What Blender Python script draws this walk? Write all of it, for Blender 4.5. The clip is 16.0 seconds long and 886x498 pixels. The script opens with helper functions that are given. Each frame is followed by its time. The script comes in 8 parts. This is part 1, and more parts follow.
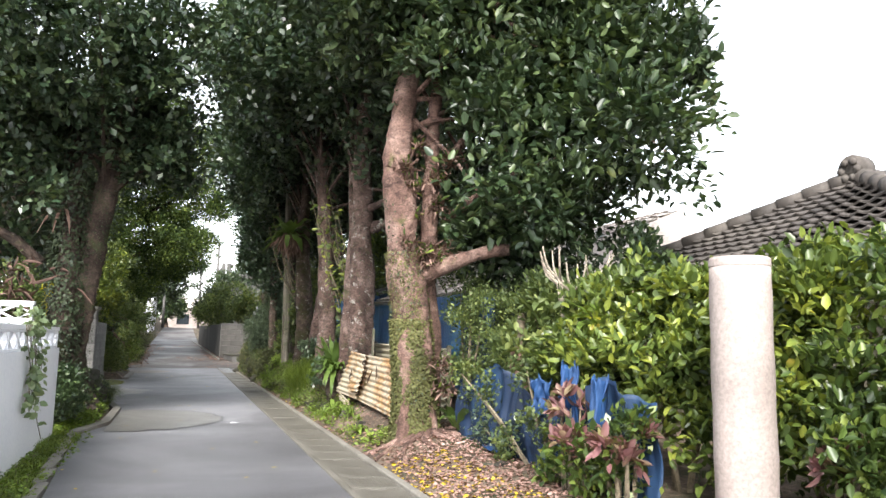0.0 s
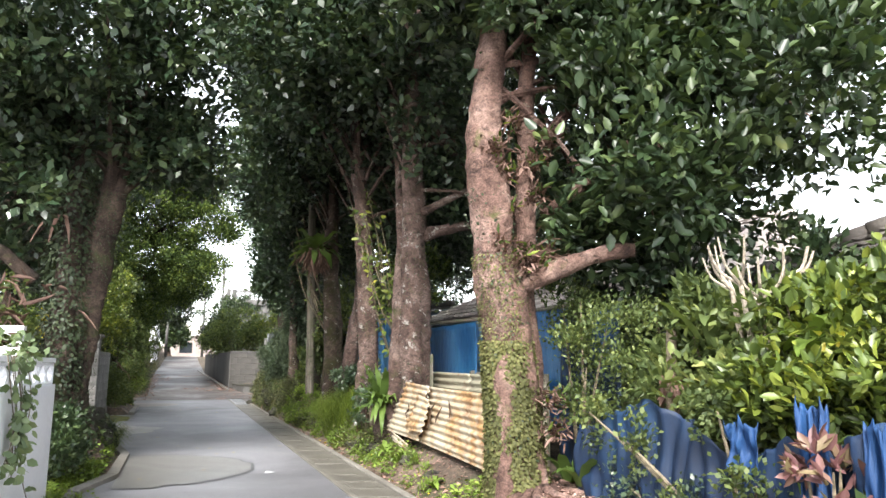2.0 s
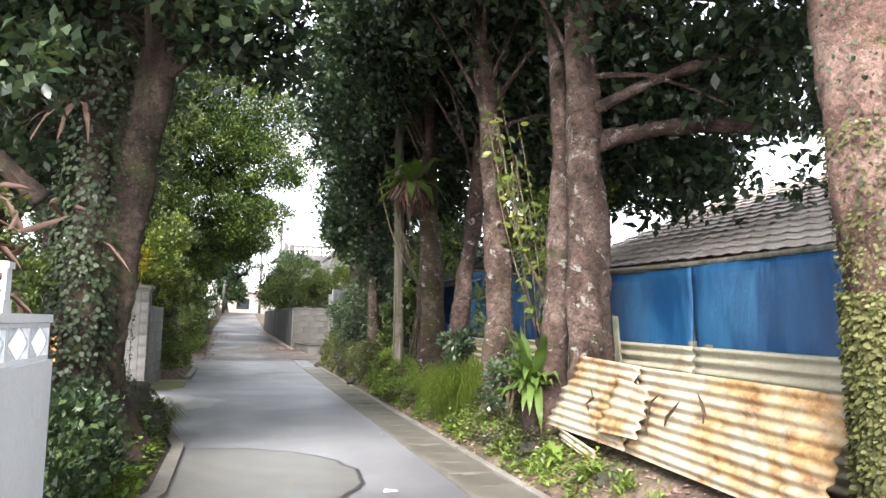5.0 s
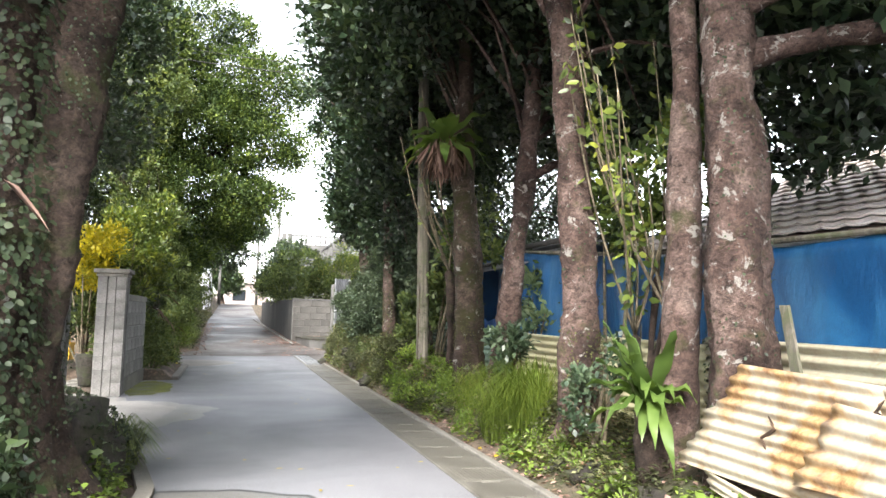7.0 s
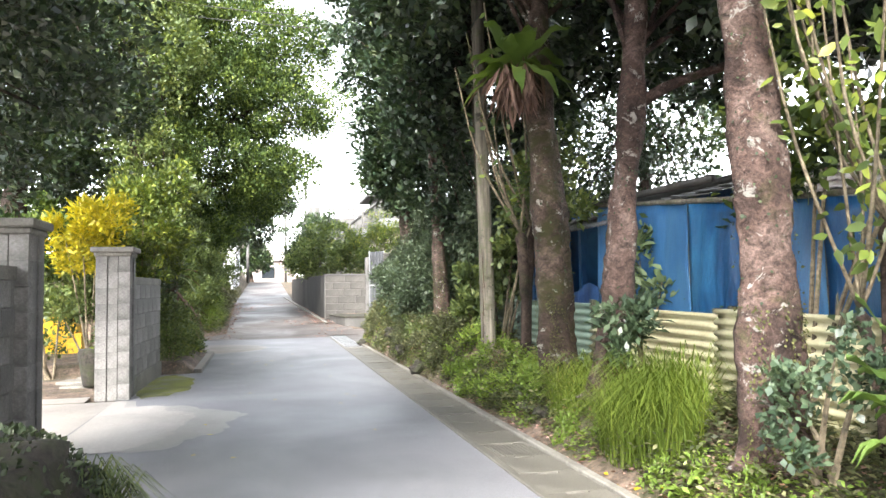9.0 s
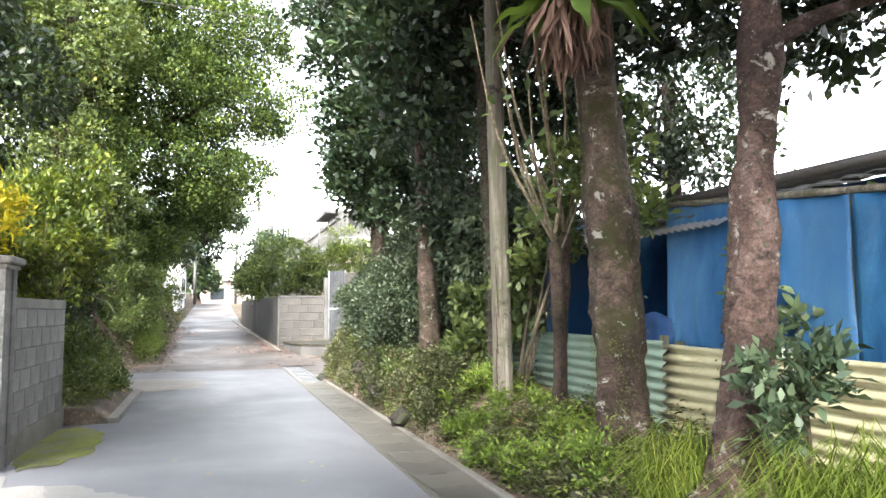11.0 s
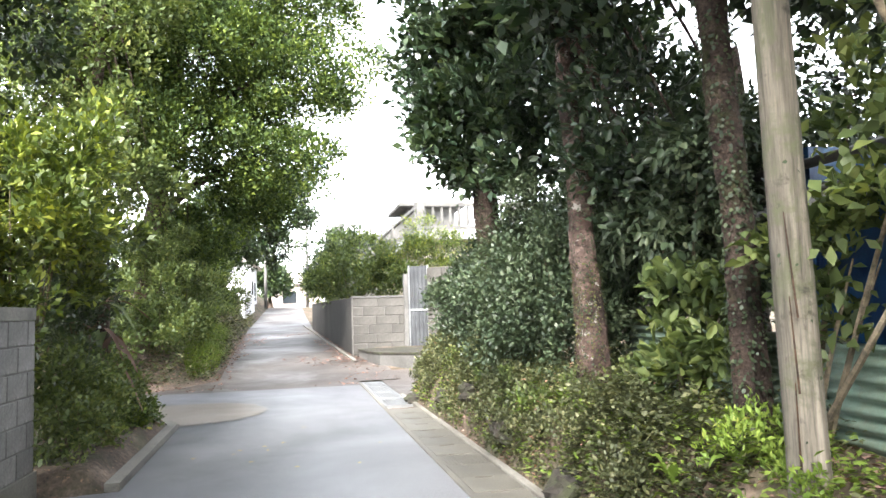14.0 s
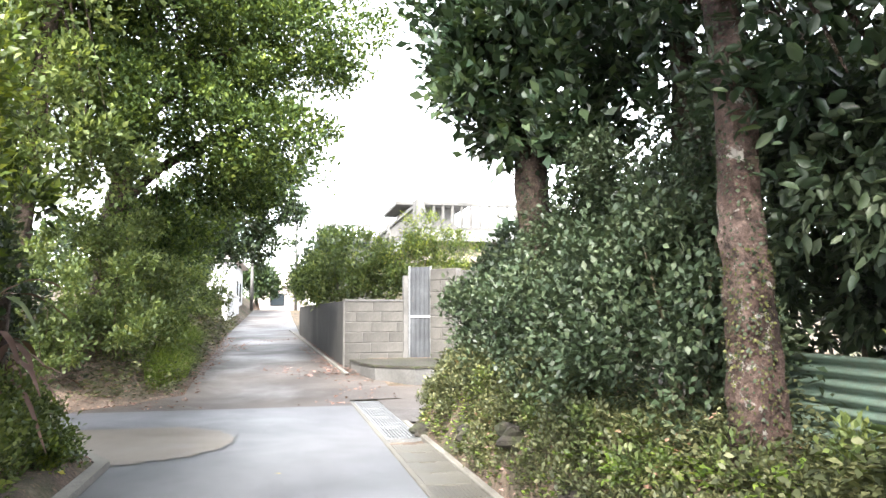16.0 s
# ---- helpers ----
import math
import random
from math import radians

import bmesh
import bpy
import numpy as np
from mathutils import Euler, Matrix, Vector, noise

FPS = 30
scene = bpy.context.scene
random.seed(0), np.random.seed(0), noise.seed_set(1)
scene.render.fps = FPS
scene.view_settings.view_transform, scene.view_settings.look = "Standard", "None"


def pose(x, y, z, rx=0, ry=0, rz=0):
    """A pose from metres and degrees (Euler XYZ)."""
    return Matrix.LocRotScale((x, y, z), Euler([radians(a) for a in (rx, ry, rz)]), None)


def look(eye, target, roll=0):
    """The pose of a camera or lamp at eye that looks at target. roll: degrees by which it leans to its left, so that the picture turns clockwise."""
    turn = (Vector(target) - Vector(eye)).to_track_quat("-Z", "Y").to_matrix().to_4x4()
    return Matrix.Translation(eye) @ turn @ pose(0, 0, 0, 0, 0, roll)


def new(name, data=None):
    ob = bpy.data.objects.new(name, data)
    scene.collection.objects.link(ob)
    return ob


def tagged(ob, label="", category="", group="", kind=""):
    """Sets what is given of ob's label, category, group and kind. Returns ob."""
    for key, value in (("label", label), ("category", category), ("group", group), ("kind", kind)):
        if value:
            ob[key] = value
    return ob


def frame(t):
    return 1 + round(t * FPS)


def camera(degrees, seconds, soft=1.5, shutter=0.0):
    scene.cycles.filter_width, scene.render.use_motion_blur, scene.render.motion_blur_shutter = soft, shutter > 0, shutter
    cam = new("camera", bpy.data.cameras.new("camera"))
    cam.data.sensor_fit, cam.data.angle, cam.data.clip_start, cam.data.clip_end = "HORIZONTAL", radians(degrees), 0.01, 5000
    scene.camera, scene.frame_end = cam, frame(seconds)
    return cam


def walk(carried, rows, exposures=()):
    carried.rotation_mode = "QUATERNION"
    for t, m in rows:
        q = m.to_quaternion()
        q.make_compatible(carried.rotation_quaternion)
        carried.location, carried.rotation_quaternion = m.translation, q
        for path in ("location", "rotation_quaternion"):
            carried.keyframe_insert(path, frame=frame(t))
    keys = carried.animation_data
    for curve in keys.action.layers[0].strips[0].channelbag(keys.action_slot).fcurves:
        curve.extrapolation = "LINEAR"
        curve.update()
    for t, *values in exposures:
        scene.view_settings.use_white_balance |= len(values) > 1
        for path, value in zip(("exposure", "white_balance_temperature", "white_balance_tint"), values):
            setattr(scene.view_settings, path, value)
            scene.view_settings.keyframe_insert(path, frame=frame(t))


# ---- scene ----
cam = camera(62.4, 16.0)
PATH = [
    (0, (0.115, 0.925, 1.204), (0.769, 2.798, 1.455), 1.2),
    (0.5, (0.104, 1.448, 1.207), (0.897, 3.267, 1.458), 1.5),
    (1, (0.032, 1.957, 1.214), (0.916, 3.733, 1.469), 1.3),
    (1.5, (-0.03, 2.476, 1.209), (0.765, 4.286, 1.51), 1.0),
    (2, (-0.139, 2.94, 1.222), (0.51, 4.805, 1.54), 0.4),
    (2.5, (-0.175, 3.442, 1.219), (0.378, 5.344, 1.493), -0.1),
    (3, (-0.226, 3.985, 1.202), (0.24, 5.918, 1.418), 0.0),
    (3.5, (-0.235, 4.548, 1.203), (0.196, 6.491, 1.401), -0.8),
    (4, (-0.277, 5.142, 1.217), (0.147, 7.086, 1.417), -0.7),
    (4.2, (-0.285, 5.372, 1.23), (0.15, 7.313, 1.439), -0.1),
    (6.3, (-0.302, 7.656, 1.276), (0.302, 9.554, 1.465), 0.8),
    (6.5, (-0.273, 7.879, 1.257), (0.319, 9.779, 1.452), 1.1),
    (7, (-0.278, 8.422, 1.26), (0.257, 10.34, 1.446), 1.3),
    (7.5, (-0.29, 8.929, 1.264), (0.2, 10.863, 1.404), 0.1),
    (8, (-0.278, 9.446, 1.286), (0.171, 11.392, 1.401), -0.9),
    (8.5, (-0.285, 9.949, 1.287), (0.138, 11.901, 1.394), -1.5),
    (9, (-0.235, 10.504, 1.313), (0.233, 12.446, 1.418), -0.8),
    (9.2, (-0.223, 10.721, 1.311), (0.291, 12.651, 1.417), 0.1),
    (11.3, (-0.084, 13.271, 1.394), (0.505, 15.175, 1.563), -0.4),
    (11.5, (-0.062, 13.495, 1.408), (0.505, 15.406, 1.573), -0.5),
    (12, (0.037, 14.071, 1.399), (0.558, 15.996, 1.547), -0.0),
    (12.5, (0.064, 14.644, 1.398), (0.556, 16.577, 1.54), 0.1),
    (13, (0.123, 15.234, 1.398), (0.593, 17.173, 1.542), -0.9),
    (13.5, (0.099, 15.809, 1.382), (0.525, 17.758, 1.529), -1.6),
    (14, (0.145, 16.398, 1.386), (0.551, 18.349, 1.553), -1.8),
    (14.5, (0.123, 16.985, 1.39), (0.528, 18.935, 1.577), -1.4),
    (15, (0.167, 17.577, 1.395), (0.581, 19.524, 1.586), -1.0),
    (15.5, (0.173, 18.152, 1.403), (0.596, 20.097, 1.591), -0.4),
    (16, (0.264, 18.778, 1.403), (0.694, 20.722, 1.589), -0.2),
]
walk(cam, [(t, look(eye, target, roll)) for t, eye, target, roll in PATH],
     [(0.0, 2.42), (3.5, 2.74), (7.0, 3.0), (9.0, 3.5), (12.5, 3.64), (16.0, 3.68)])

# ---- world, sun, exposure ----
world = bpy.data.worlds.new("overcast_sky")
scene.world = world
world.use_nodes = True
wn, wl = world.node_tree.nodes, world.node_tree.links
wn.clear()
sky = wn.new("ShaderNodeTexSky")
sky.sky_type, sky.sun_disc = "NISHITA", False
sky.sun_elevation, sky.sun_rotation = radians(39.7), radians(206.6)
sky.dust_density, sky.air_density = 1.0, 1.0
pale = wn.new("ShaderNodeHueSaturation")
pale.inputs["Saturation"].default_value = 0.26
pale.inputs["Value"].default_value = 1.0
back = wn.new("ShaderNodeBackground")
back.inputs["Strength"].default_value = 0.112
wout = wn.new("ShaderNodeOutputWorld")
wl.new(sky.outputs[0], pale.inputs["Color"])
wl.new(pale.outputs[0], back.inputs["Color"])
wl.new(back.outputs[0], wout.inputs["Surface"])
sun = new("sun", bpy.data.lights.new("sun", "SUN"))
sun.data.energy, sun.data.angle, sun.data.color = 1.7, radians(22), (1.0, 0.965, 0.9)
sun.matrix_world = look((-7, -14, 13), (0, 0, 0))

# ---- mesh helpers ----
rng = np.random.default_rng(7)


class Geo:
    """Vertices and faces of one part, in world metres."""

    def __init__(self):
        self.v, self.f = [], []

    def add(self, verts, faces):
        n = len(self.v)
        self.v += [tuple(map(float, p)) for p in verts]
        self.f += [tuple(i + n for i in f) for f in faces]
        return self

    def box(self, x0, x1, y0, y1, z0, z1, bevel=0.0):
        b = bevel
        if b <= 0:
            v = [(x, y, z) for z in (z0, z1) for x, y in ((x0, y0), (x1, y0), (x1, y1), (x0, y1))]
            return self.add(v, [(3, 2, 1, 0), (4, 5, 6, 7), (0, 1, 5, 4), (1, 2, 6, 5), (2, 3, 7, 6), (3, 0, 4, 7)])
        out = []
        for z, k in ((z0, 0), (z0 + b, b), (z1 - b, b), (z1, 0)):
            a = b - k
            out += [(x0 + a, y0 + a + b, z), (x0 + a + b, y0 + a, z), (x1 - a - b, y0 + a, z), (x1 - a, y0 + a + b, z),
                    (x1 - a, y1 - a - b, z), (x1 - a - b, y1 - a, z), (x0 + a + b, y1 - a, z), (x0 + a, y1 - a - b, z)]
        f = [tuple(range(7, -1, -1)), tuple(range(24, 32))]
        for r in range(3):
            for i in range(8):
                f.append((r * 8 + i, r * 8 + (i + 1) % 8, r * 8 + 8 + (i + 1) % 8, r * 8 + 8 + i))
        return self.add(out, f)

    def prism(self, plan, z0, z1):
        n = len(plan)
        v = [(x, y, z0) for x, y in plan] + [(x, y, z1) for x, y in plan]
        return self.add(v, [tuple(range(n - 1, -1, -1)), tuple(range(n, 2 * n))] + [(i, (i + 1) % n, n + (i + 1) % n, n + i) for i in range(n)])

    def bar(self, a, b, r, sides=6, r1=None):
        return self.tube([a, b], [r, r if r1 is None else r1], sides)

    def tube(self, pts, radii, sides=10, rough=0.0, ridges=0.0, seed=0.0, cap=True):
        pts = [Vector(p) for p in pts]
        v, f = [], []
        side = None
        for i, p in enumerate(pts):
            d = (pts[min(i + 1, len(pts) - 1)] - pts[max(i - 1, 0)]).normalized()
            if side is None:
                side = d.orthogonal().normalized()
            side = (side - d * side.dot(d)).normalized()
            up = d.cross(side)
            for k in range(sides):
                a = 2 * math.pi * k / sides
                o = side * math.cos(a) + up * math.sin(a)
                r = radii[i]
                if rough:
                    q = p + o * r
                    r *= 1 + rough * noise.noise(Vector((q.x * 4 + seed, q.y * 4, q.z * 1.6))) + 0.45 * rough * noise.noise(q * 13 + Vector((seed, 0, 0)))
                if ridges:
                    r *= 1 + ridges * math.cos(a * 5 + seed) * (1 - i / len(pts)) ** 2
                v.append(p + o * r)
        for i in range(len(pts) - 1):
            for k in range(sides):
                k2 = (k + 1) % sides
                f.append((i * sides + k, i * sides + k2, (i + 1) * sides + k2, (i + 1) * sides + k))
        if cap:
            f.append(tuple(range(sides - 1, -1, -1)))
            f.append(tuple(range((len(pts) - 1) * sides, len(pts) * sides)))
        return self.add(v, f)


def spline(pts, n):
    """A smooth run of n points through the given ones."""
    p = np.array(pts, float)
    t = np.linspace(0, len(p) - 1, n)
    out = []
    for u in t:
        i = min(int(u), len(p) - 2)
        w = u - i
        a, b, c, d = p[max(i - 1, 0)], p[i], p[i + 1], p[min(i + 2, len(p) - 1)]
        out.append(0.5 * (2 * b + (c - a) * w + (2 * a - 5 * b + 4 * c - d) * w * w + (3 * b - a - 3 * c + d) * w ** 3))
    return out


def as_mesh(name, verts, faces, mat, smooth=False):
    me = bpy.data.meshes.new(name)
    if isinstance(verts, np.ndarray):
        n, m, k = len(verts), len(faces), faces.shape[1]
        me.vertices.add(n)
        me.vertices.foreach_set("co", verts.astype(np.float32).ravel())
        me.loops.add(m * k)
        me.loops.foreach_set("vertex_index", faces.astype(np.int32).ravel())
        me.polygons.add(m)
        me.polygons.foreach_set("loop_start", np.arange(0, m * k, k, dtype=np.int32))
        me.update(calc_edges=True)
    else:
        me.from_pydata(verts, [], faces)
    me.materials.append(mat)
    if smooth:
        me.polygons.foreach_set("use_smooth", [True] * len(me.polygons))
    me.update()
    return me


def root_of(ob):
    while ob.parent:
        ob = ob.parent
    return ob


def thing(name, base, label, category, group="", kind=""):
    ob = new(name)
    ob.empty_display_size = 0.2
    ob.location = base
    return tagged(ob, label, category, group, kind)


def part(name, geo, material, parent, label="", smooth=False, kind=""):
    """One mesh part, given in world metres, under a thing or a part."""
    o = Vector(root_of(parent).location)
    if isinstance(geo, Geo):
        me = as_mesh(name, [tuple(Vector(p) - o) for p in geo.v], geo.f, material, smooth)
    else:
        me = as_mesh(name, geo[0] - np.array(o), geo[1], material, smooth)
    ob = new(name, me)
    ob.parent = parent
    return tagged(ob, label, "", "", kind)


def piece(name, me, parent, m):
    """A piece that shares its mesh, laid at the pose m (world)."""
    ob = new(name, me)
    ob.parent = parent
    ob.matrix_basis = Matrix.Translation(-Vector(root_of(parent).location)) @ m
    return ob


def solid(name, geo, material, label="", category="", kind="", smooth=False, group=""):
    """A top-level thing of one mesh, in world metres, with its origin at its base."""
    if isinstance(geo, Geo):
        v = np.array(geo.v, float)
    else:
        v = geo[0]
    o = np.array([v[:, 0].mean(), v[:, 1].mean(), v[:, 2].min()]) if kind != "structure" else np.zeros(3)
    me = as_mesh(name, [tuple(p) for p in v - o], geo.f, material, smooth) if isinstance(geo, Geo) else as_mesh(name, v - o, geo[1], material, smooth)
    ob = new(name, me)
    ob.location = o
    return tagged(ob, label, category, group, kind)


# ---- leaves ----
def unit(a):
    return a / np.maximum(np.linalg.norm(a, axis=1, keepdims=True), 1e-9)


def leaf_mesh(P, D, L, W, fold=0.18, droop=0.12, up=0.6, plain=False):
    """Folded six-sided (or plain four-sided) leaves at the points P along the ways D, of lengths L and widths W."""
    n = len(P)
    D = unit(D)
    R = rng.normal(size=(n, 3)) * (1 - up) + np.array([0, 0, 1.0]) * up
    S = unit(np.cross(D, R))
    N = np.cross(S, D)
    L, W = L[:, None], W[:, None]
    if plain:
        V = np.empty((n, 4, 3))
        V[:, 0], V[:, 2] = P, P + D * L - N * L * droop
        V[:, 1] = P + D * L * 0.52 + S * W * 0.56 + N * W * fold
        V[:, 3] = P + D * L * 0.52 - S * W * 0.56 + N * W * fold
        return V.reshape(-1, 3), np.arange(n)[:, None] * 4 + np.array([0, 1, 2, 3])
    V = np.empty((n, 6, 3))
    V[:, 0] = P
    mid1, mid2 = P + D * L * 0.34, P + D * L * 0.74 - N * L * droop * 0.5
    V[:, 1] = mid1 + S * W * 0.5 + N * W * fold
    V[:, 2] = mid2 + S * W * 0.4 + N * W * fold
    V[:, 3] = P + D * L - N * L * droop
    V[:, 4] = mid2 - S * W * 0.4 + N * W * fold
    V[:, 5] = mid1 - S * W * 0.5 + N * W * fold
    base = np.arange(n)[:, None] * 6
    F = np.concatenate([base + np.array([0, 1, 2, 3]), base + np.array([0, 3, 4, 5])])
    return V.reshape(-1, 3), F


def merge(*gs):
    V, F, n = [], [], 0
    for v, f in gs:
        V.append(v)
        F.append(f + n)
        n += len(v)
    return np.concatenate(V), np.concatenate(F)


def crown(lobes, clumps, per, size, spread=0.16, width=0.5, shell=0.62, up=0.35, out=0.75, puff=0.34, flat=0.75, near=False):
    """Leaves in tufts, gathered into boughs over uneven lobes. lobes: (centre, radii). clumps: tufts over all lobes."""
    vol = np.array([(r[0] * r[1] * r[2]) ** (2 / 3) for _, r in lobes])
    counts = np.maximum(4, (clumps * vol / vol.sum()).astype(int))
    P, D = [], []
    for (c, r), n in zip(lobes, counts):
        r = np.array(r)
        mean = float(r.mean())
        nb = max(5, min(60, int(n / 16)))
        bo = unit(rng.normal(size=(nb, 3)))
        reach = 0.62 + 0.32 * rng.random(nb)
        size_b = puff * mean * (0.65 + 0.7 * rng.random(nb))
        which = rng.integers(0, nb, n)
        o = unit(rng.normal(size=(n, 3)) + bo[which] * 0.75 + np.array([0, 0, 0.25]))
        p = np.array(c) + bo[which] * r * reach[which][:, None] + o * (size_b[which] * (0.55 + 0.45 * rng.random(n) ** 0.5))[:, None] * np.array([1, 1, flat])
        inner = rng.random(n) < 0.26
        q = unit(rng.normal(size=(n, 3))) * r * (0.35 + 0.4 * rng.random(n))[:, None]
        p[inner] = np.array(c) + q[inner]
        P.append(np.repeat(p, per, 0) + rng.normal(size=(n * per, 3)) * spread * 0.62)
        D.append(np.repeat(o, per, 0) * out + rng.normal(size=(n * per, 3)) * 0.55 + np.array([0, 0, up]))
    P, D = np.concatenate(P), np.concatenate(D)
    L = size * (0.6 + 0.75 * rng.random(len(P)))
    return leaf_mesh(P, D, L, L * width * (0.85 + 0.3 * rng.random(len(P))), plain=not near)


def carpet(x0, x1, y0, y1, n, size, zf, width=0.45, lift=0.12, tilt=0.7, keep=None, seed=0):
    """Low leaves scattered over the ground."""
    x, y = x0 + (x1 - x0) * rng.random(n), y0 + (y1 - y0) * rng.random(n)
    if keep is not None:
        k = np.array([keep(a, b) for a, b in zip(x, y)])
        x, y = x[k], y[k]
    n = len(x)
    z = np.array([zf(a, b) for a, b in zip(x, y)]) + lift * rng.random(n) ** 1.5 * np.array([0.5 + 1.0 * abs(noise.noise(Vector((a * 1.7, b * 1.7, seed)))) * 2 for a, b in zip(x, y)])
    a = rng.random(n) * 2 * math.pi
    D = np.stack([np.cos(a), np.sin(a), tilt * rng.random(n) * 1.2 - 0.1], 1)
    L = size * (0.6 + 0.8 * rng.random(n))
    return leaf_mesh(np.stack([x, y, z], 1), D, L, L * width, up=0.75, plain=size < 0.052)


def blades(cx, cy, rx, ry, n, length, width, zf, lean=(0, 0), arch=0.8):
    """Arching grass blades in tufts."""
    a, q = rng.random(n) * 2 * math.pi, np.sqrt(rng.random(n))
    x, y = cx + rx * q * np.cos(a), cy + ry * q * np.sin(a)
    z = np.array([zf(i, j) for i, j in zip(x, y)]) - 0.02
    P = np.stack([x, y, z], 1)
    b = rng.random(n) * 2 * math.pi
    h = np.stack([np.cos(b) + lean[0], np.sin(b) + lean[1], np.zeros(n)], 1)
    L = (length * (0.5 + 0.7 * rng.random(n)))[:, None]
    S = unit(np.cross(h, np.tile([0, 0, 1.0], (n, 1)))) * width
    V = np.empty((n, 8, 3))
    for k, (fu, fo, w) in enumerate(((0, 0, 1), (0.5, 0.15, 0.9), (0.78, 0.45, 0.7), (0.78 - 0.25 * arch, 0.85, 0.12))):
        c = P + np.array([0, 0, 1.0]) * L * fu + h * L * fo * 0.7
        V[:, 2 * k], V[:, 2 * k + 1] = c - S * w, c + S * w
    base = np.arange(n)[:, None] * 8
    F = np.concatenate([base + np.array(q) for q in ([0, 1, 3, 2], [2, 3, 5, 4], [4, 5, 7, 6])])
    return V.reshape(-1, 3), F


def on_tube(pts, radii, n, size, lo=0.0, hi=1.0, hang=0.8, lift=0.02, side=None, wide=0.75):
    """Small creeper leaves on a trunk."""
    pts, radii = np.array(pts, float), np.array(radii, float)
    u = (lo + (hi - lo) * rng.random(n)) * (len(pts) - 1)
    i = np.minimum(u.astype(int), len(pts) - 2)
    w = (u - i)[:, None]
    c = pts[i] * (1 - w) + pts[i + 1] * w
    r = radii[i] * (1 - w[:, 0]) + radii[i + 1] * w[:, 0]
    a = rng.random(n) * 2 * math.pi if side is None else side[0] + side[1] * rng.normal(size=n)
    o = np.stack([np.cos(a), np.sin(a), np.zeros(n)], 1)
    P = c + o * (r + lift * (0.4 + rng.random(n)))[:, None]
    D = o * 0.35 + rng.normal(size=(n, 3)) * 0.5 + np.array([0, 0, -hang])
    L = size * (0.6 + 0.8 * rng.random(n))
    S = unit(np.cross(D, o))
    D = unit(D)
    N = np.cross(S, D)
    W = (L * wide)[:, None]
    L = L[:, None]
    V = np.empty((n, 6, 3))
    V[:, 0] = P
    V[:, 1], V[:, 5] = P + D * L * 0.3 + S * W * 0.5, P + D * L * 0.3 - S * W * 0.5
    V[:, 2], V[:, 4] = P + D * L * 0.7 + S * W * 0.38 + N * L * 0.06, P + D * L * 0.7 - S * W * 0.38 + N * L * 0.06
    V[:, 3] = P + D * L
    base = np.arange(n)[:, None] * 6
    return V.reshape(-1, 3), np.concatenate([base + np.array([0, 1, 2, 3]), base + np.array([0, 3, 4, 5])])


# ---- materials ----
def nodes_of(name):
    m = bpy.data.materials.new(name)
    m.use_nodes = True
    nt = m.node_tree
    return m, nt, nt.nodes["Principled BSDF"]


def noise_node(nt, scale, detail=5.0, rough=0.6, vec=None, stretch=None, distort=0.0):
    t = nt.nodes.new("ShaderNodeTexNoise")
    t.inputs["Scale"].default_value, t.inputs["Detail"].default_value = scale, detail
    t.inputs["Roughness"].default_value, t.inputs["Distortion"].default_value = rough, distort
    src = vec
    if src is None:
        src = nt.nodes.new("ShaderNodeTexCoord").outputs["Object"]
    if stretch:
        mp = nt.nodes.new("ShaderNodeMapping")
        mp.inputs["Scale"].default_value = stretch
        nt.links.new(src, mp.inputs[0])
        src = mp.outputs[0]
    nt.links.new(src, t.inputs["Vector"])
    return t.outputs["Fac"]


def ramp(nt, fac, stops):
    r = nt.nodes.new("ShaderNodeValToRGB")
    e = r.color_ramp.elements
    while len(e) < len(stops):
        e.new(0.5)
    for k, (p, c) in enumerate(stops):
        e[k].position, e[k].color = p, (*c, 1) if len(c) == 3 else c
    nt.links.new(fac, r.inputs[0])
    return r.outputs[0]


def mixc(nt, fac, a, b, blend="MIX"):
    m = nt.nodes.new("ShaderNodeMix")
    m.data_type, m.blend_type = "RGBA", blend
    for s, val in ((m.inputs[0], fac), (m.inputs[6], a), (m.inputs[7], b)):
        if isinstance(val, (int, float)):
            s.default_value = val
        elif isinstance(val, tuple):
            s.default_value = (*val, 1)
        else:
            nt.links.new(val, s)
    return m.outputs[2]


def bump(nt, bsdf, height, strength, dist=0.02):
    b = nt.nodes.new("ShaderNodeBump")
    b.inputs["Strength"].default_value, b.inputs["Distance"].default_value = strength, dist
    nt.links.new(height, b.inputs["Height"])
    nt.links.new(b.outputs[0], bsdf.inputs["Normal"])


def grey(v):
    return (v, v, v)


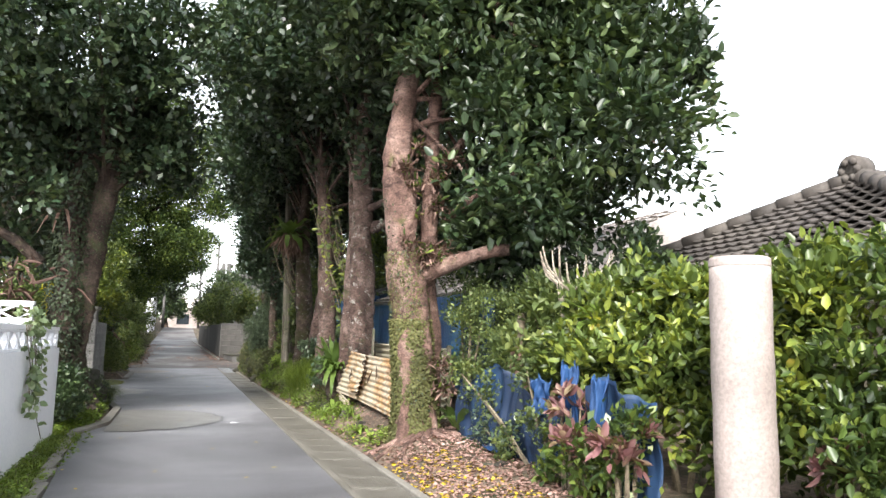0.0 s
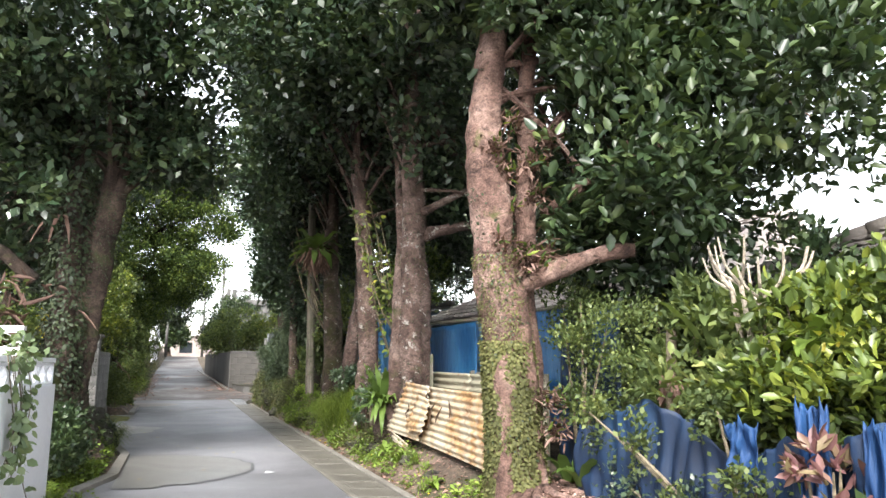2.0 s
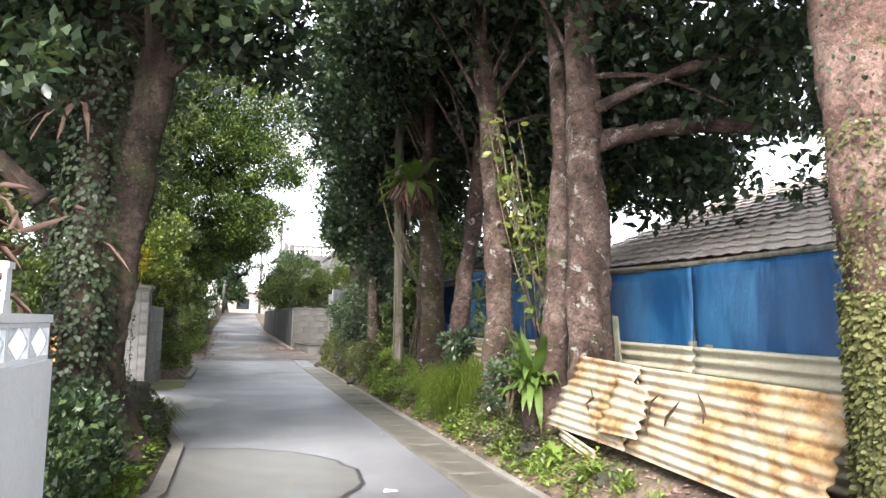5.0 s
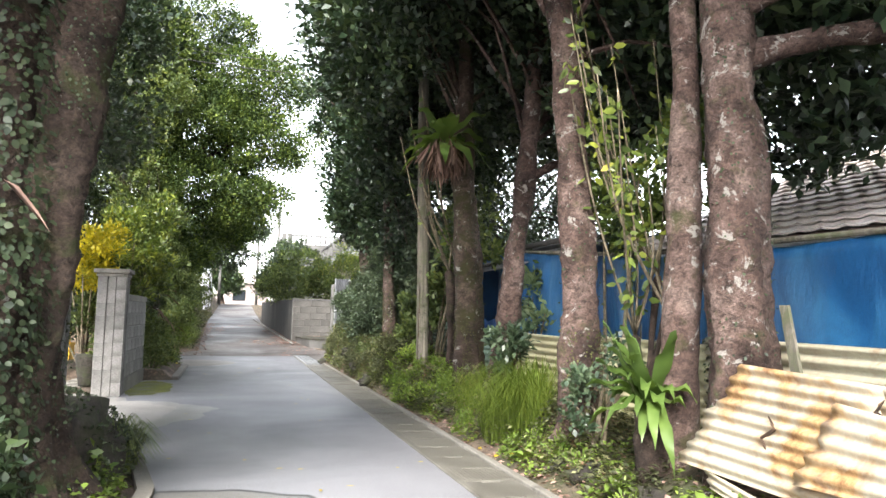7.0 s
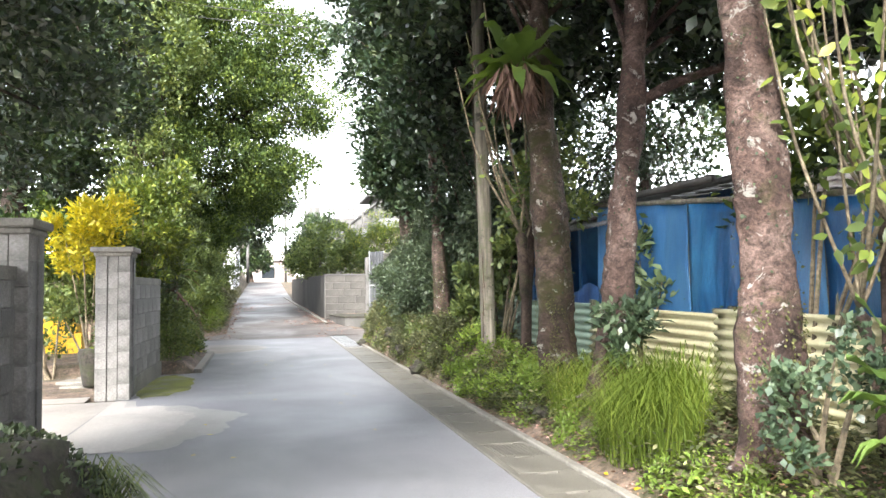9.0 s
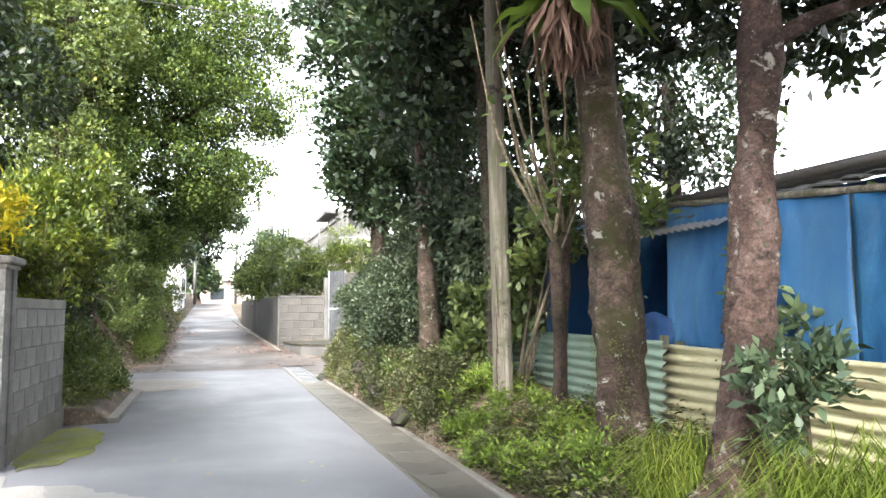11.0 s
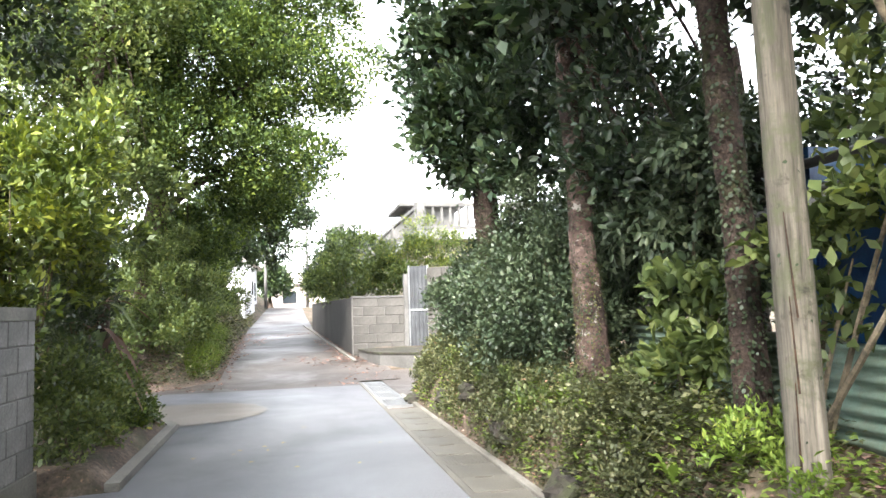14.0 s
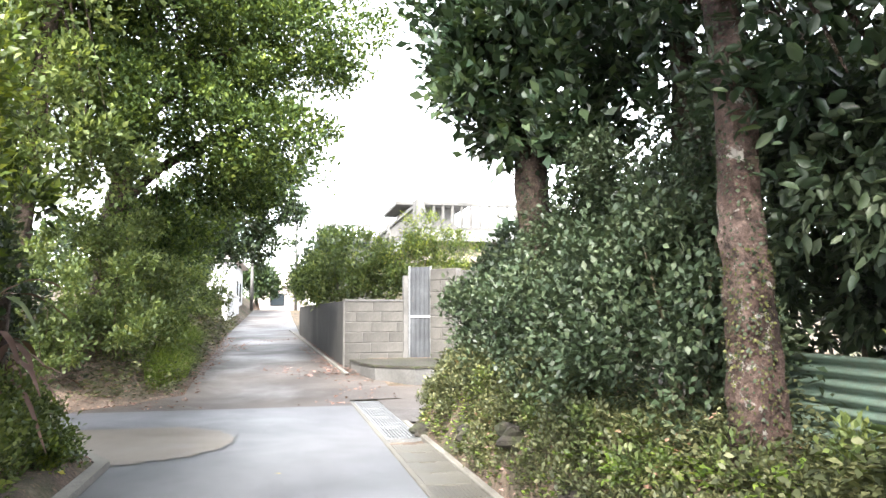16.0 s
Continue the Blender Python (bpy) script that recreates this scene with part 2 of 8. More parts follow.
def rough_surface(name, dark, mid, light, scale, fine, rough=(0.6, 0.9), strength=0.4, dist=0.01, stretch=None, stains=None, metal=0.0, per_piece=0.0):
    """A weathered surface: broad patches, fine grain, optional stains (colour, scale, from, to)."""
    m, nt, b = nodes_of(name)
    big = noise_node(nt, scale, 4, 0.6, stretch=stretch)
    small = noise_node(nt, fine, 6, 0.7, stretch=stretch)
    c = ramp(nt, big, [(0.3, dark), (0.5, mid), (0.72, light)])
    c = mixc(nt, 0.55, c, ramp(nt, small, [(0.3, grey(0.25)), (0.7, grey(0.75))]), "OVERLAY")
    if stains:
        for col, sc, lo, hi in stains:
            f = ramp(nt, noise_node(nt, sc, 6, 0.65, distort=0.4), [(lo, grey(0)), (hi, grey(1))])
            c = mixc(nt, f, c, col)
    if per_piece:
        oi = nt.nodes.new("ShaderNodeObjectInfo")
        c = mixc(nt, 1.0, c, ramp(nt, oi.outputs["Random"], [(0, grey(1 - per_piece)), (1, grey(1.0))]), "MULTIPLY")
    nt.links.new(c, b.inputs["Base Color"])
    nt.links.new(ramp(nt, big, [(0.3, grey(rough[0])), (0.7, grey(rough[1]))]), b.inputs["Roughness"])
    b.inputs["Metallic"].default_value = metal
    bump(nt, b, small, strength, dist)
    return m


def leaf_material(name, dark, mid, light, tip=None, tip_from=0.88, gloss=0.38, glow=0.3, shine=0.5):
    """Leaves that differ one by one and let some light through."""
    m, nt, b = nodes_of(name)
    g = nt.nodes.new("ShaderNodeNewGeometry")
    stops = [(0.0, dark), (0.5, mid), (0.85, light)]
    if tip:
        stops += [(tip_from, tip)]
    stops = [(p, (1.07 * r, 0.97 * g_, 1.2 * b_)) for p, (r, g_, b_) in stops]
    patch = noise_node(nt, 1.5, 4, 0.6)
    spread_out = ramp(nt, patch, [(0.34, grey(0.0)), (0.68, grey(0.86))])
    c = ramp(nt, mixc(nt, 0.42, g.outputs["Random Per Island"], spread_out), stops)
    c = mixc(nt, 0.5, c, ramp(nt, patch, [(0.3, grey(0.3)), (0.7, grey(0.7))]), "OVERLAY")
    nt.links.new(c, b.inputs["Base Color"])
    b.inputs["Roughness"].default_value = gloss
    b.inputs["Specular IOR Level"].default_value = shine
    t = nt.nodes.new("ShaderNodeBsdfTranslucent")
    nt.links.new(mixc(nt, 1.0, c, (1.0, 1.0, 0.45), "MULTIPLY"), t.inputs["Color"])
    mx = nt.nodes.new("ShaderNodeMixShader")
    mx.inputs[0].default_value = glow
    nt.links.new(b.outputs[0], mx.inputs[1])
    nt.links.new(t.outputs[0], mx.inputs[2])
    nt.links.new(mx.outputs[0], nt.nodes["Material Output"].inputs["Surface"])
    return m


def road_material(name, dark, mid, light, wet=0.5, sheen=(0.2, 0.55), film=0.0, tone_span=None):
    """Asphalt; tone_span gives a stretch (y from, y to) with newer dark asphalt at the near end, older pale asphalt
    between and shade painted into the far end.
    """
    m, nt, b = nodes_of(name)
    big = noise_node(nt, 0.35, 4, 0.55, distort=0.6)
    grain = noise_node(nt, 75, 6, 0.85)
    c = ramp(nt, big, [(0.32, dark), (0.5, mid), (0.7, light)])
    c = mixc(nt, 0.55, c, ramp(nt, grain, [(0.3, grey(0.05)), (0.7, grey(0.95))]), "OVERLAY")
    streak = ramp(nt, noise_node(nt, 1.3, 5, 0.6, stretch=(3.0, 0.35, 1)), [(0.45, grey(0)), (0.7, grey(1))])
    c = mixc(nt, mixc(nt, 0.12, grey(0.0), streak), c, dark)
    spots = ramp(nt, noise_node(nt, 7, 4, 0.7), [(0.66, grey(0)), (0.74, grey(0.5))])
    c = mixc(nt, spots, c, tuple(0.5 * k for k in dark))
    if tone_span:
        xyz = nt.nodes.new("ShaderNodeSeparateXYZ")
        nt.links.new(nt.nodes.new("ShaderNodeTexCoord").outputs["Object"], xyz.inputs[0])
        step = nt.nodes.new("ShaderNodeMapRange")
        step.inputs["From Min"].default_value, step.inputs["From Max"].default_value = tone_span
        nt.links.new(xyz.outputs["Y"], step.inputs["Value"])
        age_and_shade = mixc(nt, 0.2, step.outputs[0], big)
        # last stop paints shade on the far stretch, too bright under open sky
        c = mixc(nt, 1.0, c, ramp(nt, age_and_shade, [(0.05, grey(0.44)), (0.32, grey(1.0)), (0.6, grey(0.9)), (0.9, grey(0.55))]), "MULTIPLY")
    nt.links.new(c, b.inputs["Base Color"])
    wetness = noise_node(nt, 0.5, 4, 0.6, distort=0.8)
    nt.links.new(ramp(nt, wetness, [(0.35, grey(sheen[0])), (0.65, grey(sheen[1]))]), b.inputs["Roughness"])
    b.inputs["Specular IOR Level"].default_value = wet
    b.inputs["Coat Weight"].default_value = film
    b.inputs["Coat IOR"].default_value = 1.33
    nt.links.new(ramp(nt, wetness, [(0.35, grey(0.3)), (0.65, grey(0.44))]), b.inputs["Coat Roughness"])
    bump(nt, b, grain, 0.6, 0.005)
    return m


def moss_over(name, base, patch, scale, lo, hi, rough=0.9, fine=30, strength=0.6, extra=None, stretch=None, dist=0.012):
    m, nt, b = nodes_of(name)
    n1 = noise_node(nt, fine, 6, 0.7, stretch=stretch)
    n2 = noise_node(nt, 2.2, 4, 0.6, stretch=stretch)
    c = ramp(nt, n2, [(0.3, base[0]), (0.52, base[1]), (0.72, base[2])])
    c = mixc(nt, 0.85, c, ramp(nt, n1, [(0.3, grey(0.06)), (0.7, grey(0.94))]), "OVERLAY")
    f = ramp(nt, noise_node(nt, scale, 6, 0.7, distort=0.3), [(lo, grey(0)), (hi, grey(1))])
    c = mixc(nt, f, c, patch)
    if extra:
        f2 = ramp(nt, noise_node(nt, extra[1], 5, 0.7), [(extra[2], grey(0)), (extra[3], grey(1))])
        c = mixc(nt, f2, c, extra[0])
    nt.links.new(c, b.inputs["Base Color"])
    b.inputs["Roughness"].default_value = rough
    bump(nt, b, n1, strength, dist)
    return m


def bark_material(name, dark, mid, light, lichen, moss, lichen_from, moss_from):
    """Wrinkled bark with ring-like folds, cracks, pale lichen blotches and moss."""
    m, nt, b = nodes_of(name)
    broad = noise_node(nt, 2.6, 4, 0.6, stretch=(1, 1, 0.7))
    rings = noise_node(nt, 11, 6, 0.7, stretch=(1, 1, 1.35), distort=1.0)
    fine = noise_node(nt, 55, 5, 0.75)
    knots = noise_node(nt, 17, 4, 0.6)
    c = ramp(nt, broad, [(0.32, dark), (0.5, mid), (0.7, light)])
    c = mixc(nt, 0.7, c, ramp(nt, rings, [(0.34, grey(0.12)), (0.62, grey(0.82))]), "OVERLAY")
    c = mixc(nt, 0.7, c, ramp(nt, fine, [(0.3, grey(0.1)), (0.7, grey(0.9))]), "OVERLAY")
    cracks = ramp(nt, rings, [(0.3, grey(0.85)), (0.4, grey(0))])
    c = mixc(nt, cracks, c, tuple(0.5 * k for k in dark))
    c = mixc(nt, ramp(nt, noise_node(nt, 2.4, 5, 0.7, distort=0.4), [(moss_from, grey(0)), (moss_from + 0.13, grey(0.85))]), c, moss)
    c = mixc(nt, ramp(nt, noise_node(nt, 7.5, 6, 0.75, distort=0.5), [(lichen_from, grey(0)), (lichen_from + 0.04, grey(0.8))]), c, lichen)
    nt.links.new(c, b.inputs["Base Color"])
    b.inputs["Roughness"].default_value = 0.88
    b.inputs["Specular IOR Level"].default_value = 0.3
    h = mixc(nt, 0.45, mixc(nt, 0.4, rings, knots), fine)
    bump(nt, b, h, 1.0, 0.05)
    return m


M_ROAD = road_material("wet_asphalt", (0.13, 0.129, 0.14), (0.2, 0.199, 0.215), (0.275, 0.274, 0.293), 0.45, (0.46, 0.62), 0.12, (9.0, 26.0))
M_WET_RIM = road_material("soaked_asphalt_rim", (0.02, 0.02, 0.021), (0.03, 0.03, 0.032), (0.045, 0.044, 0.045), 0.6, (0.3, 0.45))
M_OLD_ROAD = road_material("worn_old_asphalt", (0.045, 0.037, 0.032), (0.075, 0.063, 0.055), (0.12, 0.102, 0.089), 0.4, (0.4, 0.7))
M_PATCH = road_material("grey_worn_patch", (0.095, 0.09, 0.085), (0.135, 0.128, 0.12), (0.18, 0.172, 0.162), 0.6, (0.32, 0.5), 0.25)
M_DRIVE = road_material("pale_worn_concrete", (0.2, 0.18, 0.165), (0.3, 0.275, 0.25), (0.4, 0.37, 0.335), 0.6, (0.38, 0.62))
M_LID = rough_surface("gutter_concrete", (0.085, 0.078, 0.066), (0.145, 0.135, 0.115), (0.225, 0.21, 0.182), 1.5, 70, (0.45, 0.8), 0.3, 0.004, per_piece=0.25)
# near-black colour standing in for the shade inside gutter and lid slots
M_GUTTER_SHADE = rough_surface("gutter_shade", (0.01, 0.009, 0.008), (0.016, 0.014, 0.012), (0.025, 0.022, 0.019), 2, 40, (0.6, 0.9), 0.4, 0.01)
M_KERB = rough_surface("kerb_concrete", (0.1, 0.09, 0.078), (0.17, 0.158, 0.137), (0.25, 0.235, 0.208), 1.2, 50, (0.6, 0.9), 0.4, 0.006, stains=[((0.06, 0.055, 0.045), 3.0, 0.55, 0.75)])
M_SOIL = moss_over("soil_with_litter", ((0.045, 0.031, 0.022), (0.11, 0.078, 0.057), (0.23, 0.17, 0.13)), (0.035, 0.045, 0.014), 0.9, 0.46, 0.64, 0.95, 22, 0.8, ((0.33, 0.2, 0.12), 14, 0.6, 0.7), dist=0.03)
M_BLOCK = rough_surface("weathered_concrete_block", (0.13, 0.122, 0.117), (0.245, 0.232, 0.22), (0.38, 0.36, 0.34), 1.6, 45, (0.75, 0.95), 0.5, 0.006, stains=[((0.055, 0.05, 0.045), 2.2, 0.5, 0.75), ((0.3, 0.2, 0.15), 1.3, 0.62, 0.8)], per_piece=0.3)
M_MORTAR = rough_surface("mortar", (0.1, 0.095, 0.09), (0.16, 0.15, 0.14), (0.22, 0.21, 0.2), 3, 60, (0.85, 0.95), 0.4, 0.004)
M_WHITE = rough_surface("white_painted_concrete", (0.72, 0.73, 0.77), (0.79, 0.8, 0.83), (0.84, 0.845, 0.86), 0.8, 35, (0.6, 0.8), 0.15, 0.003, stains=[((0.45, 0.46, 0.44), 1.1, 0.66, 0.9)])
M_POST = rough_surface("pale_painted_post", (0.24, 0.2, 0.183), (0.31, 0.26, 0.24), (0.37, 0.315, 0.292), 1.4, 40, (0.6, 0.85), 0.2, 0.004, stains=[((0.4, 0.3, 0.25), 2.5, 0.6, 0.85)])
M_BARK = bark_material("reddish_bark", (0.026, 0.016, 0.0135), (0.088, 0.056, 0.047), (0.19, 0.137, 0.118), (0.36, 0.34, 0.31), (0.05, 0.055, 0.017), 0.585, 0.57)
M_BARK_MOSSY = bark_material("mossy_dark_bark", (0.018, 0.012, 0.0095), (0.06, 0.04, 0.032), (0.13, 0.095, 0.078), (0.34, 0.33, 0.3), (0.035, 0.036, 0.01), 0.6, 0.47)
M_BARK_PALE = bark_material("pale_pink_bark", (0.055, 0.03, 0.024), (0.15, 0.09, 0.073), (0.29, 0.195, 0.165), (0.3, 0.32, 0.24), (0.09, 0.1, 0.03), 0.63, 0.6)
M_BARK_DARK = bark_material("dark_bark", (0.016, 0.011, 0.009), (0.05, 0.034, 0.027), (0.105, 0.077, 0.062), (0.25, 0.24, 0.21), (0.045, 0.055, 0.016), 0.64, 0.53)
M_TWIG = moss_over("pale_twigs", ((0.06, 0.048, 0.032), (0.15, 0.12, 0.08), (0.29, 0.24, 0.165)), (0.09, 0.095, 0.03), 5.0, 0.6, 0.72, 0.9, 25, 0.5)
M_BARE = moss_over("bleached_dead_wood", ((0.16, 0.13, 0.1), (0.32, 0.27, 0.215), (0.5, 0.44, 0.37)), (0.12, 0.1, 0.07), 6.0, 0.62, 0.74, 0.9, 30, 0.5)
M_POLE = moss_over("grey_weathered_timber", ((0.07, 0.06, 0.047), (0.14, 0.122, 0.097), (0.23, 0.2, 0.165)), (0.085, 0.09, 0.05), 3.2, 0.5, 0.62, 0.9, 30, 0.7, ((0.035, 0.03, 0.022), 5.0, 0.58, 0.68), stretch=(1, 1, 0.06))
M_STONE = moss_over("mossy_stone", ((0.012, 0.01, 0.008), (0.032, 0.026, 0.021), (0.075, 0.064, 0.053)), (0.03, 0.037, 0.013), 4.0, 0.46, 0.64, 0.95, 24, 0.9)
M_FUKUGI = leaf_material("dark_glossy_leaves", (0.009, 0.022, 0.01), (0.032, 0.062, 0.026), (0.085, 0.13, 0.048), (0.17, 0.22, 0.075), 0.92, 0.32, 0.24, 0.6)
M_FUKUGI_SUN = leaf_material("green_glossy_leaves", (0.009, 0.022, 0.009), (0.032, 0.06, 0.02), (0.085, 0.13, 0.038), (0.19, 0.23, 0.06), 0.92, 0.38, 0.2, 0.5)
M_LIME = leaf_material("yellow_green_leaves", (0.014, 0.031, 0.01), (0.056, 0.098, 0.021), (0.16, 0.225, 0.038), (0.26, 0.34, 0.05), 0.95, 0.62, 0.3, 0.25)
M_HEDGE = leaf_material("hedge_leaves", (0.014, 0.033, 0.011), (0.075, 0.13, 0.024), (0.21, 0.28, 0.04), (0.46, 0.42, 0.06), 0.91, 0.36, 0.3, 0.55)
M_HEDGE_YELLOW = leaf_material("yellowing_hedge_leaves", (0.013, 0.029, 0.01), (0.105, 0.165, 0.028), (0.29, 0.35, 0.047), (0.52, 0.46, 0.08), 0.9, 0.36, 0.32, 0.55)
M_MIX = leaf_material("mixed_shrub_leaves", (0.03, 0.055, 0.018), (0.1, 0.15, 0.04), (0.2, 0.255, 0.068), (0.29, 0.29, 0.09), 0.92, 0.5, 0.36, 0.4)
M_BLUISH = leaf_material("blue_green_leaves", (0.024, 0.05, 0.025), (0.07, 0.118, 0.055), (0.14, 0.2, 0.096), (0.22, 0.28, 0.13), 0.95, 0.34, 0.3, 0.55)
M_IVY = leaf_material("creeper_leaves", (0.015, 0.029, 0.012), (0.036, 0.057, 0.023), (0.068, 0.092, 0.038), (0.1, 0.115, 0.055), 0.95, 0.5, 0.22, 0.4)
M_MOSSLEAF = leaf_material("mossy_creeper", (0.045, 0.052, 0.016), (0.095, 0.108, 0.03), (0.155, 0.165, 0.05), (0.17, 0.12, 0.06), 0.92, 0.7, 0.2, 0.3)
M_WEED = leaf_material("bright_weeds", (0.075, 0.14, 0.02), (0.16, 0.26, 0.04), (0.26, 0.37, 0.06), (0.36, 0.4, 0.1), 0.93, 0.5, 0.35, 0.4)
M_VINE = leaf_material("pale_vine_leaves", (0.09, 0.14, 0.06), (0.17, 0.25, 0.1), (0.3, 0.38, 0.17), (0.42, 0.48, 0.28), 0.9, 0.45, 0.3, 0.4)
M_BANKLEAF = leaf_material("dark_blue_green_leaves", (0.013, 0.027, 0.012), (0.048, 0.08, 0.034), (0.115, 0.155, 0.072), (0.2, 0.25, 0.13), 0.93, 0.46, 0.2, 0.45)
M_COVER = leaf_material("bank_cover", (0.02, 0.028, 0.012), (0.078, 0.098, 0.035), (0.21, 0.225, 0.09), (0.29, 0.18, 0.105), 0.86, 0.55, 0.25, 0.4)
M_GRASS = leaf_material("grass_blades", (0.06, 0.1, 0.015), (0.12, 0.19, 0.025), (0.2, 0.27, 0.04), (0.33, 0.33, 0.1), 0.93, 0.55, 0.35, 0.3)
M_DRY = leaf_material("dry_fallen_leaves", (0.16, 0.105, 0.07), (0.3, 0.205, 0.14), (0.44, 0.32, 0.23), (0.54, 0.43, 0.33), 0.85, 0.8, 0.1, 0.2)
M_YELLOW_LEAF = leaf_material("yellow_fallen_leaves", (0.35, 0.27, 0.02), (0.5, 0.4, 0.03), (0.6, 0.5, 0.06), None, 0.9, 0.6, 0.2, 0.3)
M_CROTON = leaf_material("yellow_croton_leaves", (0.16, 0.2, 0.02), (0.42, 0.4, 0.02), (0.66, 0.56, 0.03), (0.2, 0.3, 0.03), 0.95, 0.4, 0.35, 0.4)
M_RED = leaf_material("red_leaves", (0.1, 0.06, 0.04), (0.2, 0.1, 0.085), (0.2, 0.24, 0.07), (0.15, 0.24, 0.05), 0.9, 0.45, 0.3, 0.4)
M_FROND = leaf_material("fern_fronds", (0.04, 0.085, 0.016), (0.085, 0.155, 0.028), (0.16, 0.245, 0.05), None, 0.9, 0.4, 0.35, 0.5)
M_DEADFROND = leaf_material("dead_fronds", (0.055, 0.036, 0.024), (0.135, 0.092, 0.06), (0.25, 0.18, 0.12), None, 0.9, 0.8, 0.1, 0.2)

# ---- ground, road ----
def sstep(a, b, x):
    t = min(1.0, max(0.0, (x - a) / (b - a)))
    return t * t * (3 - 2 * t)


def along(table, y):
    for (y0, a), (y1, b) in zip(table, table[1:]):
        if y <= y1:
            return a + (b - a) * max(0.0, (y - y0) / (y1 - y0))
    return table[-1][1]


def road_z(y):
    return 0.045 * (min(y, 75.0) - 30.5) * sstep(29.0, 33.0, y) if y > 29 else 0.0


BANK = [(-9, 0.1), (6, 0.14), (8.5, 0.2), (11, 0.34), (18, 0.4), (20.5, 0.62), (27.6, 0.72), (28.7, 0.0), (33.2, 0.0), (36, 0.25)]
LEFT_EDGE = [(-12, -0.72), (7.2, -0.8), (10.7, -1.02), (11.2, -0.95), (11.9, -0.74), (14.0, -0.78), (15.2, -1.02), (16.3, -1.75), (16.4, -2.05),
             (22.8, -1.98), (22.9, -1.25), (26.4, -1.29), (27.1, -1.68), (27.2, -2.7), (30.7, -2.9), (32.3, -1.35), (36, -1.45), (55, -1.8), (90, -1.9)]
RIGHT_EDGE = [(-12, 1.42), (31.3, 1.42), (31.4, 2.3), (33.6, 2.3), (36, 1.72), (47, 1.0), (60, 0.9), (90, 0.9)]


def ground_z(x, y):
    z = road_z(y) - 0.035
    n = noise.noise(Vector((x * 1.3, y * 1.3, 0.0))) * 0.5 + noise.noise(Vector((x * 4, y * 4, 3.0))) * 0.2
    if x > 1.93 and y < 40:
        k = sstep(1.95, 2.75 + (2.26 - 2.75) * sstep(18.5, 21.0, y), x)
        h = along(BANK, y)
        z += k * h + sstep(1.98, 2.3, x) * 0.07 * n * min(1.0, h * 4) + 0.035 * sstep(1.92, 2.0, x) * (1 if y < 28.5 else 0)
    if x < -0.7:
        inside = sstep(0.05, 0.35, along(LEFT_EDGE, y) - x)
        z += inside * (0.06 + 0.05 * n)
        if 10.5 < y < 17:
            z += 0.42 * math.exp(-((x + 1.75) / 0.55) ** 2 - ((y - 14.3) / 1.35) ** 2) * inside
        if y > 31:
            z += 1.5 * sstep(-1.5, -3.6, x) * sstep(30.9, 33.5, y)
        if 23 < y < 27:
            z += 0.15 * inside
        if (16.4 < y < 20.6 and x < -1.7) or (27.2 < y < 30.6 and x < -1.4):
            z = road_z(y) - 0.03
    far = max(abs(x), abs(y - 20))
    if far > 70:
        z += 0.02 * (far - 70) * sstep(70, 140, far)
    return z


def ground_sheet():
    xs = np.unique(np.concatenate([np.arange(-7, 7.01, 0.16), [-400, -250, -150, -90, -60, -40, -28, -20, -15, -12, -10, -8.5, 8, 9.5, 11, 14, 18, 24, 32, 45, 65, 100, 160, 260, 400]]))
    ys = np.unique(np.concatenate([np.arange(-6, 40, 0.2), np.arange(40, 92, 1.5), [-400, -200, -100, -60, -35, -20, -12, -8, 100, 115, 140, 180, 250, 400]]))
    v = [(x, y, ground_z(x, y)) for y in ys for x in xs]
    nx = len(xs)
    f = [(j * nx + i, j * nx + i + 1, (j + 1) * nx + i + 1, (j + 1) * nx + i) for j in range(len(ys) - 1) for i in range(nx - 1)]
    return Geo().add(v, f)


solid("ground", ground_sheet(), M_SOIL, "brown earth verge with leaf litter and moss", "ground", "structure", True)


def strip(y0, y1, step, left, right, dz=0.0, cols=8):
    ys = np.arange(y0, y1 + 1e-6, step)
    v, f = [], []
    for y in ys:
        a, b = left(y), right(y)
        v += [(a + (b - a) * k / cols, y, road_z(y) + dz) for k in range(cols + 1)]
    for j in range(len(ys) - 1):
        for k in range(cols):
            i = j * (cols + 1) + k
            f.append((i, i + 1, i + cols + 2, i + cols + 1))
    return Geo().add(v, f)


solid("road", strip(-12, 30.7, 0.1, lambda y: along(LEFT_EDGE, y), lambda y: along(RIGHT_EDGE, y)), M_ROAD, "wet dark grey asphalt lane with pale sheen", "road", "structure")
solid("road_uphill", strip(30.7, 90, 0.1, lambda y: along(LEFT_EDGE, y), lambda y: along(RIGHT_EDGE, y)), M_OLD_ROAD, "worn patched grey lane climbing between walls", "road", "structure")
solid("driveway", Geo().add([(-9, 16.45, 0.004), (-2.04, 16.45, 0.004), (-2.0, 20.0, 0.004), (-9, 20.0, 0.004)], [(0, 1, 2, 3)]), M_DRIVE, "pale worn concrete driveway between gate posts", "driveway", "structure")
solid("side_lane", Geo().add([(-12, 27.25, -0.002), (-2.68, 27.25, -0.002), (-2.88, 30.65, 0.0), (-12, 30.65, 0.0)], [(0, 1, 2, 3)]), M_ROAD, "side lane of grey asphalt", "road", "structure")
solid("side_lane_opposite", Geo().add([(1.9, 28.75, -0.004), (12, 28.75, -0.004), (12, 33.0, 0.05), (2.3, 33.0, 0.08), (2.3, 31.35, 0.01), (1.9, 31.35, 0.01)], [(0, 1, 2, 5), (5, 2, 3, 4)]), M_OLD_ROAD, "grey side lane beside a drain grating", "road", "structure")


